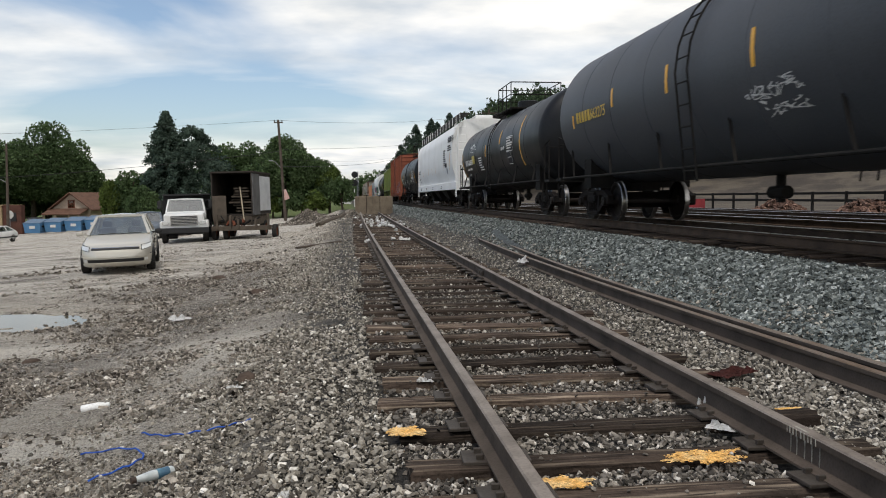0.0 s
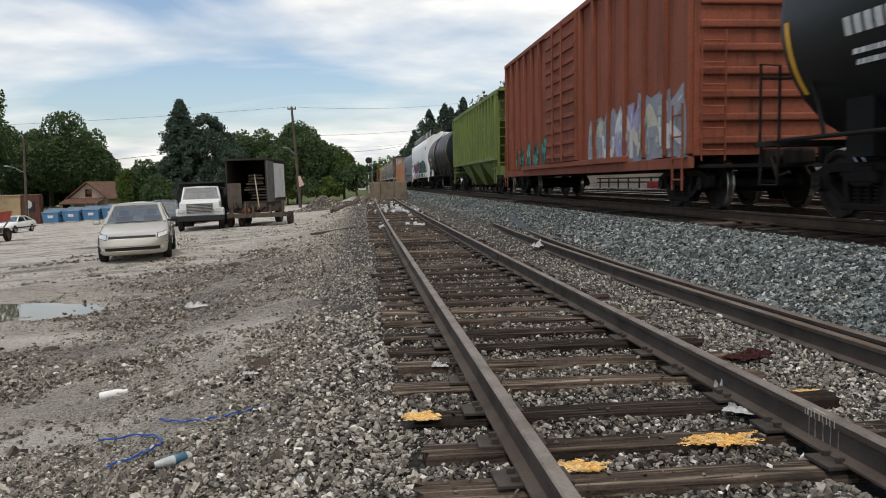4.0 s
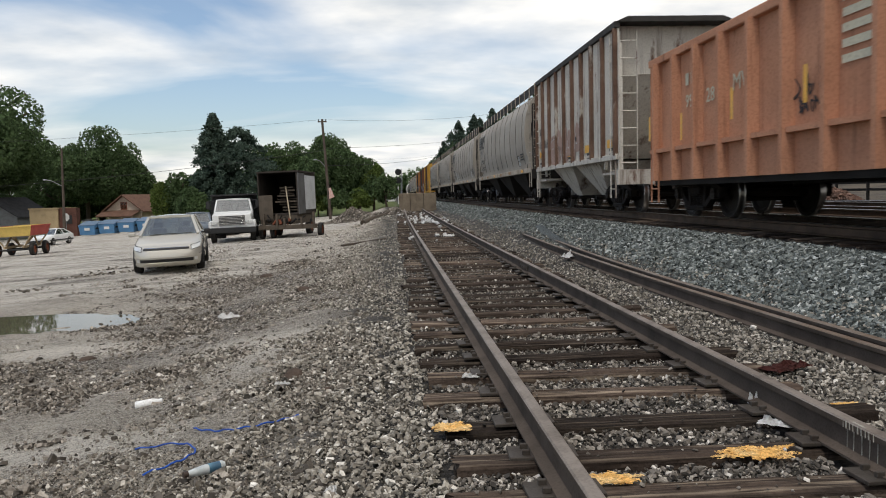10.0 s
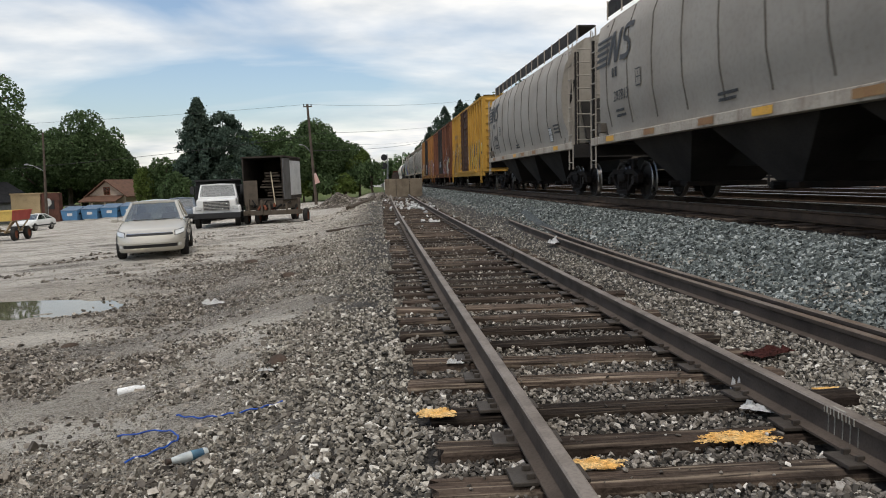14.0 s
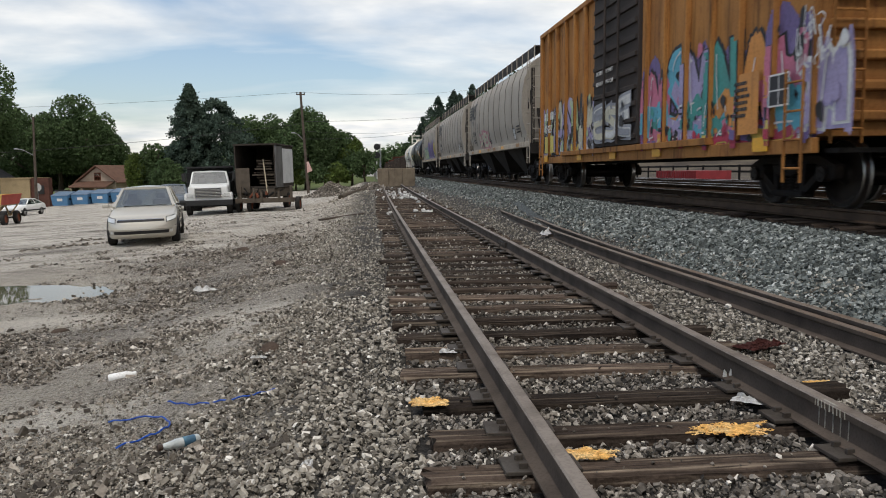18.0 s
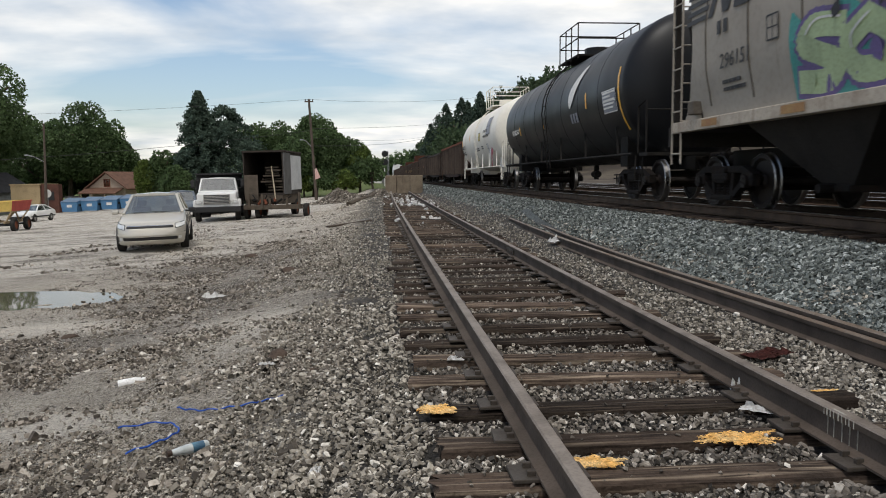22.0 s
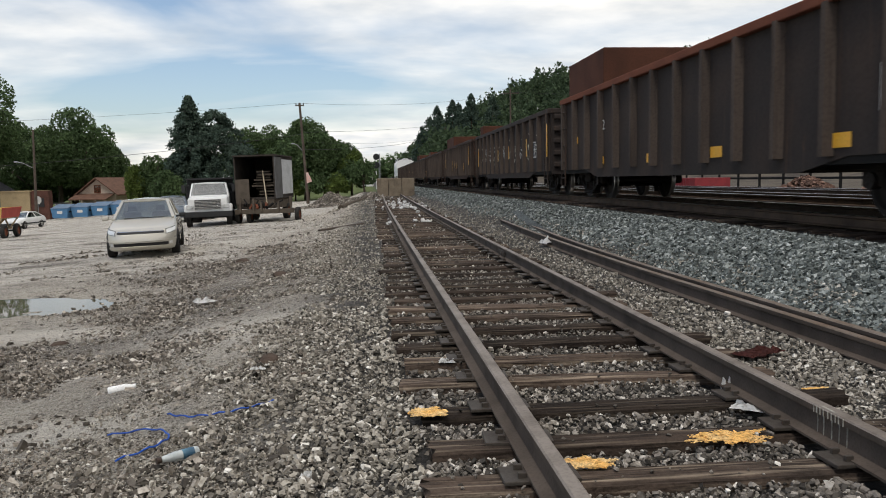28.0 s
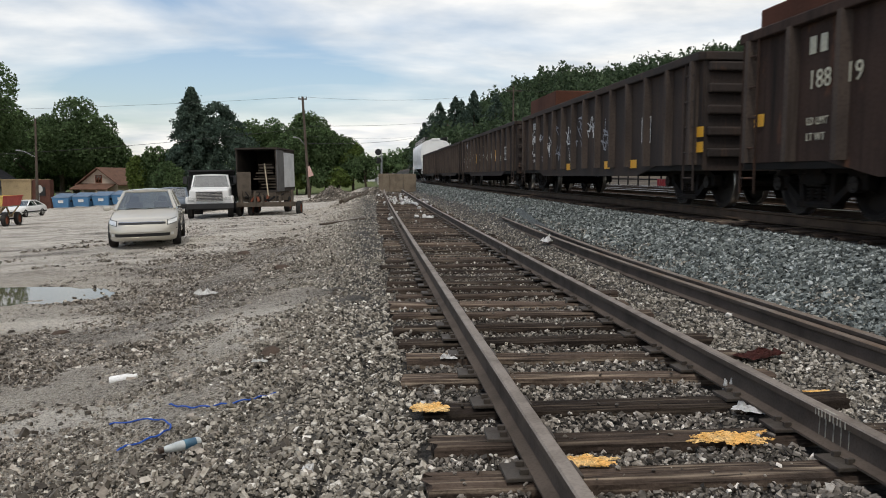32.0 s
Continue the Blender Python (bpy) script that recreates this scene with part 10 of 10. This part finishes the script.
def splash(x, y, z, w, d, seed):
    """Splintered wood and stones under orange spray paint."""
    rnd = random.Random(seed)
    bm = bmesh.new()
    for k in range(1500):
        a, q = rnd.uniform(0, 2 * math.pi), rnd.uniform(0, 1) ** 0.6
        q *= 0.72 + 0.75 * noise.noise(Vector((2.6 * math.cos(a), 2.6 * math.sin(a), seed * 7.3)))
        if noise.noise(Vector((9 * q * math.cos(a), 9 * q * math.sin(a), seed))) > 0.28:
            continue
        px, py = 0.5 * w * q * math.cos(a), 0.5 * d * q * math.sin(a)
        l, b = rnd.uniform(0.008, 0.03), rnd.uniform(0.003, 0.010)
        m = Matrix.Translation((px, py, rnd.uniform(-0.004, 0.006))) @ Euler((rnd.uniform(-0.3, 0.3), rnd.uniform(-0.25, 0.25), rnd.gauss(0, 0.7))).to_matrix().to_4x4() @ Matrix.Diagonal((l, b, 0.004, 1))
        c = [m @ Vector(v) for v in ((-0.5, -0.5, 0), (0.5, -0.3, 0), (0.4, 0.5, 0.5), (-0.5, 0.4, 0.4))]
        bm.faces.new([bm.verts.new(v) for v in c])
    ob = part("paint_splash", bm, ORANGE, None)
    ob.matrix_basis = pose(x, y, z)
    return tagged(ob, "orange spray-painted splinters on a tie", "paint mark", kind="stuff")


def litter():
    gz = lambda x, y: float(ground_z(x, y))
    cord([(-3.14, 4.86), (-2.85, 4.80), (-2.70, 4.58), (-2.76, 4.42), (-2.92, 4.30)], "loose loop of blue plastic cord on the dirt")
    cord([(-2.84, 5.10), (-2.66, 4.94), (-2.45, 4.90), (-2.25, 4.95), (-2.12, 5.02)], "length of blue plastic cord on the gravel")
    # bottle
    b = thing("bottle", pose(-2.545, 4.15, gz(-2.545, 4.15) + 0.045, 0, 0, 36), "clear plastic bottle with a teal label lying on the dirt", "bottle")
    bm = bmesh.new()
    lathe(bm, [(-0.09, 0.0), (-0.09, 0.014), (-0.075, 0.018), (-0.01, 0.027), (0.10, 0.027), (0.112, 0.022), (0.112, 0.0)], axis="x", seg=18)
    smooth(part("bottle_body", bm, material("cloudy clear plastic", (0.52, 0.55, 0.54), (0.38, 0.41, 0.41), rough=0.25, scale=20, fine=60, bump=0.1, mottle=0.3), b), 40)
    bm = bmesh.new()
    lathe(bm, [(0.02, 0.0275), (0.02, 0.0283), (0.085, 0.0283), (0.085, 0.0275)], axis="x", seg=18)
    part("label_band", bm, material("teal label", (0.04, 0.10, 0.16), (0.16, 0.34, 0.42), rough=0.4, scale=9, fine=40, bump=0), b)
    bm = bmesh.new()
    lathe(bm, [(-0.115, 0.0), (-0.115, 0.017), (-0.09, 0.017), (-0.09, 0.0)], axis="x", seg=14)
    part("cap", bm, material("brown plastic cap", (0.06, 0.04, 0.03), (0.04, 0.03, 0.025), rough=0.5, scale=9, fine=60, bump=0), b)
    bm = bmesh.new()
    lathe(bm, [(-0.10, 0.0), (-0.10, 0.028), (-0.09, 0.033), (0.03, 0.033), (0.065, 0.024), (0.075, 0.02), (0.105, 0.021), (0.105, 0.0)], axis="x", seg=16)
    ob = smooth(tagged(part("jug", bm, PAPER, None), "white plastic jug lying on the dirt", "jug"), 40)
    ob.matrix_basis = pose(-3.47, 6.2, gz(-3.47, 6.2) + 0.03, 0, -6, 14)
    crumple("plastic_bag", 0.66, 4.2, -0.185, 0.19, 0.11, 0.035, 3, "white crumpled plastic bag beside the rail", "bag")
    crumple("paper", 2.20, 15.5, -0.18, 0.42, 0.3, 0.15, 4, "white crumpled paper sheet by the old rails", "paper")
    crumple("cloth", 0.37, 24.7, -0.185, 0.34, 0.22, 0.12, 14, "white cloth dropped between the rails", "cloth")
    crumple("paper", -3.82, 10.98, -0.49, 0.27, 0.2, 0.07, 5, "white paper scrap on the dirt", "paper")
    crumple("paper", -2.38, 5.98, -0.27, 0.12, 0.05, 0.03, 6, "pale torn paper strip on the gravel", "paper")
    crumple("paper", -1.82, 3.68, -0.25, 0.08, 0.07, 0.03, 7, "white crumpled wrapper on the stones", "wrapper")
    crumple("paper", -0.95, 5.62, -0.185, 0.12, 0.06, 0.03, 8, "white scrap lying on a tie", "paper")
    crumple("paper", 0.74, 4.62, -0.185, 0.09, 0.06, 0.08, 9, "white paper cup crushed beside the rail", "cup")
    crumple("rag", 1.46, 5.62, -0.21, 0.42, 0.2, 0.05, 10, "dark red rag on the stones", "rag", material("dark red cloth", (0.10, 0.035, 0.03), (0.07, 0.03, 0.025), rough=0.9, scale=8, fine=60, bump=0.3))
    for k, (x, y, w, s) in enumerate(((-3.0, 13.1, 0.3, 1), (-2.0, 5.72, 0.09, 2), (-2.35, 6.35, 0.2, 3), (-4.4, 18.0, 0.3, 4), (-5.0, 9.0, 0.18, 5))):
        bm = bmesh.new()
        bmesh.ops.create_icosphere(bm, subdivisions=2, radius=w / 2)
        for v in bm.verts:
            v.co *= 1 + 0.5 * noise.noise(v.co * (5 / w) * 0.3 + Vector((k, 0, 0)))
            v.co.z *= 0.5
        ob = tagged(part("dirt_clod", bm, material("brown earth", (0.09, 0.065, 0.05), (0.06, 0.045, 0.035), rough=0.95, scale=8, fine=50, bump=0.5), None), "lump of brown earth on the yard", "clod")
        ob.matrix_basis = pose(x, y, gz(x, y) + 0.01)
    # old plank lying on the yard
    bm = bmesh.new()
    box(bm, -0.85, 0.85, -0.07, 0.07, 0, 0.06, 0.01)
    ob = tagged(part("plank", bm, WOODPOLE, None), "dark old plank lying on the yard", "plank")
    ob.matrix_basis = pose(-2.35, 24.5, gz(-2.35, 24.5) + 0.0, 0, -4, 38)
    # sprayed tie ends and patches
    for x, y, w, d, seed in ((-1.19, 4.40, 0.24, 0.2, 1), (0.33, 3.74, 0.46, 0.22, 2), (-0.50, 3.50, 0.36, 0.15, 3), (1.34, 4.62, 0.2, 0.10, 4)):
        splash(x, y, -0.184 if seed != 4 else -0.22, w, d, seed)
    # white paint run down the near rail
    rnd = random.Random(31)
    bm = bmesh.new()
    gx = GAUGE / 2
    for k in range(9):
        y = 3.42 + 0.03 * k + rnd.uniform(-0.008, 0.008)
        w = rnd.uniform(0.0015, 0.004)
        box(bm, gx - 0.0385, gx - 0.034, y - w, y + w, -0.040, -0.004)
        if k % 2 == 0:
            box(bm, gx - 0.016, gx - 0.010, y - w * 0.6, y + w * 0.6, -0.145, -0.045)
    box(bm, gx - 0.026, gx - 0.014, 3.5, 3.6, -0.001, 0.002)
    tagged(part("paint_drips", bm, material("greyed white paint", (0.42, 0.40, 0.34), (0.25, 0.23, 0.2), rough=0.8, scale=20, fine=80, bump=0.2), None), "white paint dripped over the worn rail", "paint mark", kind="stuff")
    # puddle
    n = 40
    cx, cy = -7.25, 12.6
    zz = PUDDLE_Z
    bm = bmesh.new()
    vs = []
    for k in range(n):
        a = 2 * math.pi * k / n
        vs.append(bm.verts.new((cx + 1.9 * math.cos(a), cy + 1.0 * math.sin(a), zz)))
    bm.faces.new(vs)
    water = bpy.data.materials.new("muddy water")
    water.use_nodes = True
    wb = water.node_tree.nodes["Principled BSDF"]
    wb.inputs["Base Color"].default_value = (0.10, 0.09, 0.06, 1)
    wb.inputs["Roughness"].default_value = 0.03
    wb.inputs["IOR"].default_value = 1.4
    tagged(part("puddle", bm, water, None), "shallow muddy puddle reflecting the sky", "puddle", kind="structure")


litter()


def motions():
    times = [0.0, 4.0, 8.0, 12.0, 16.0, 20.0, 24.0, 28.0, 32.0]
    for car, mid in SCHEDULE:
        walk(car, [(t, pose(MAIN_X, mid + 0.75 - ride(t), MAIN_Z)) for t in times])
    # all wheelsets roll alike: one turn schedule for each place in a truck
    done = {}
    for ws, w in WHEELS:
        if w not in done:
            walk(ws, [(k / FPS, pose(0, w, 0.457, math.degrees(ride(k / FPS) / 0.457), 0, 0)) for k in range(0, 32 * FPS + 1)])
            done[w] = ws.animation_data
        else:
            ws.rotation_mode = "QUATERNION"
            keys = ws.animation_data_create()
            keys.action = done[w].action
            keys.action_slot = done[w].action_slot


motions()
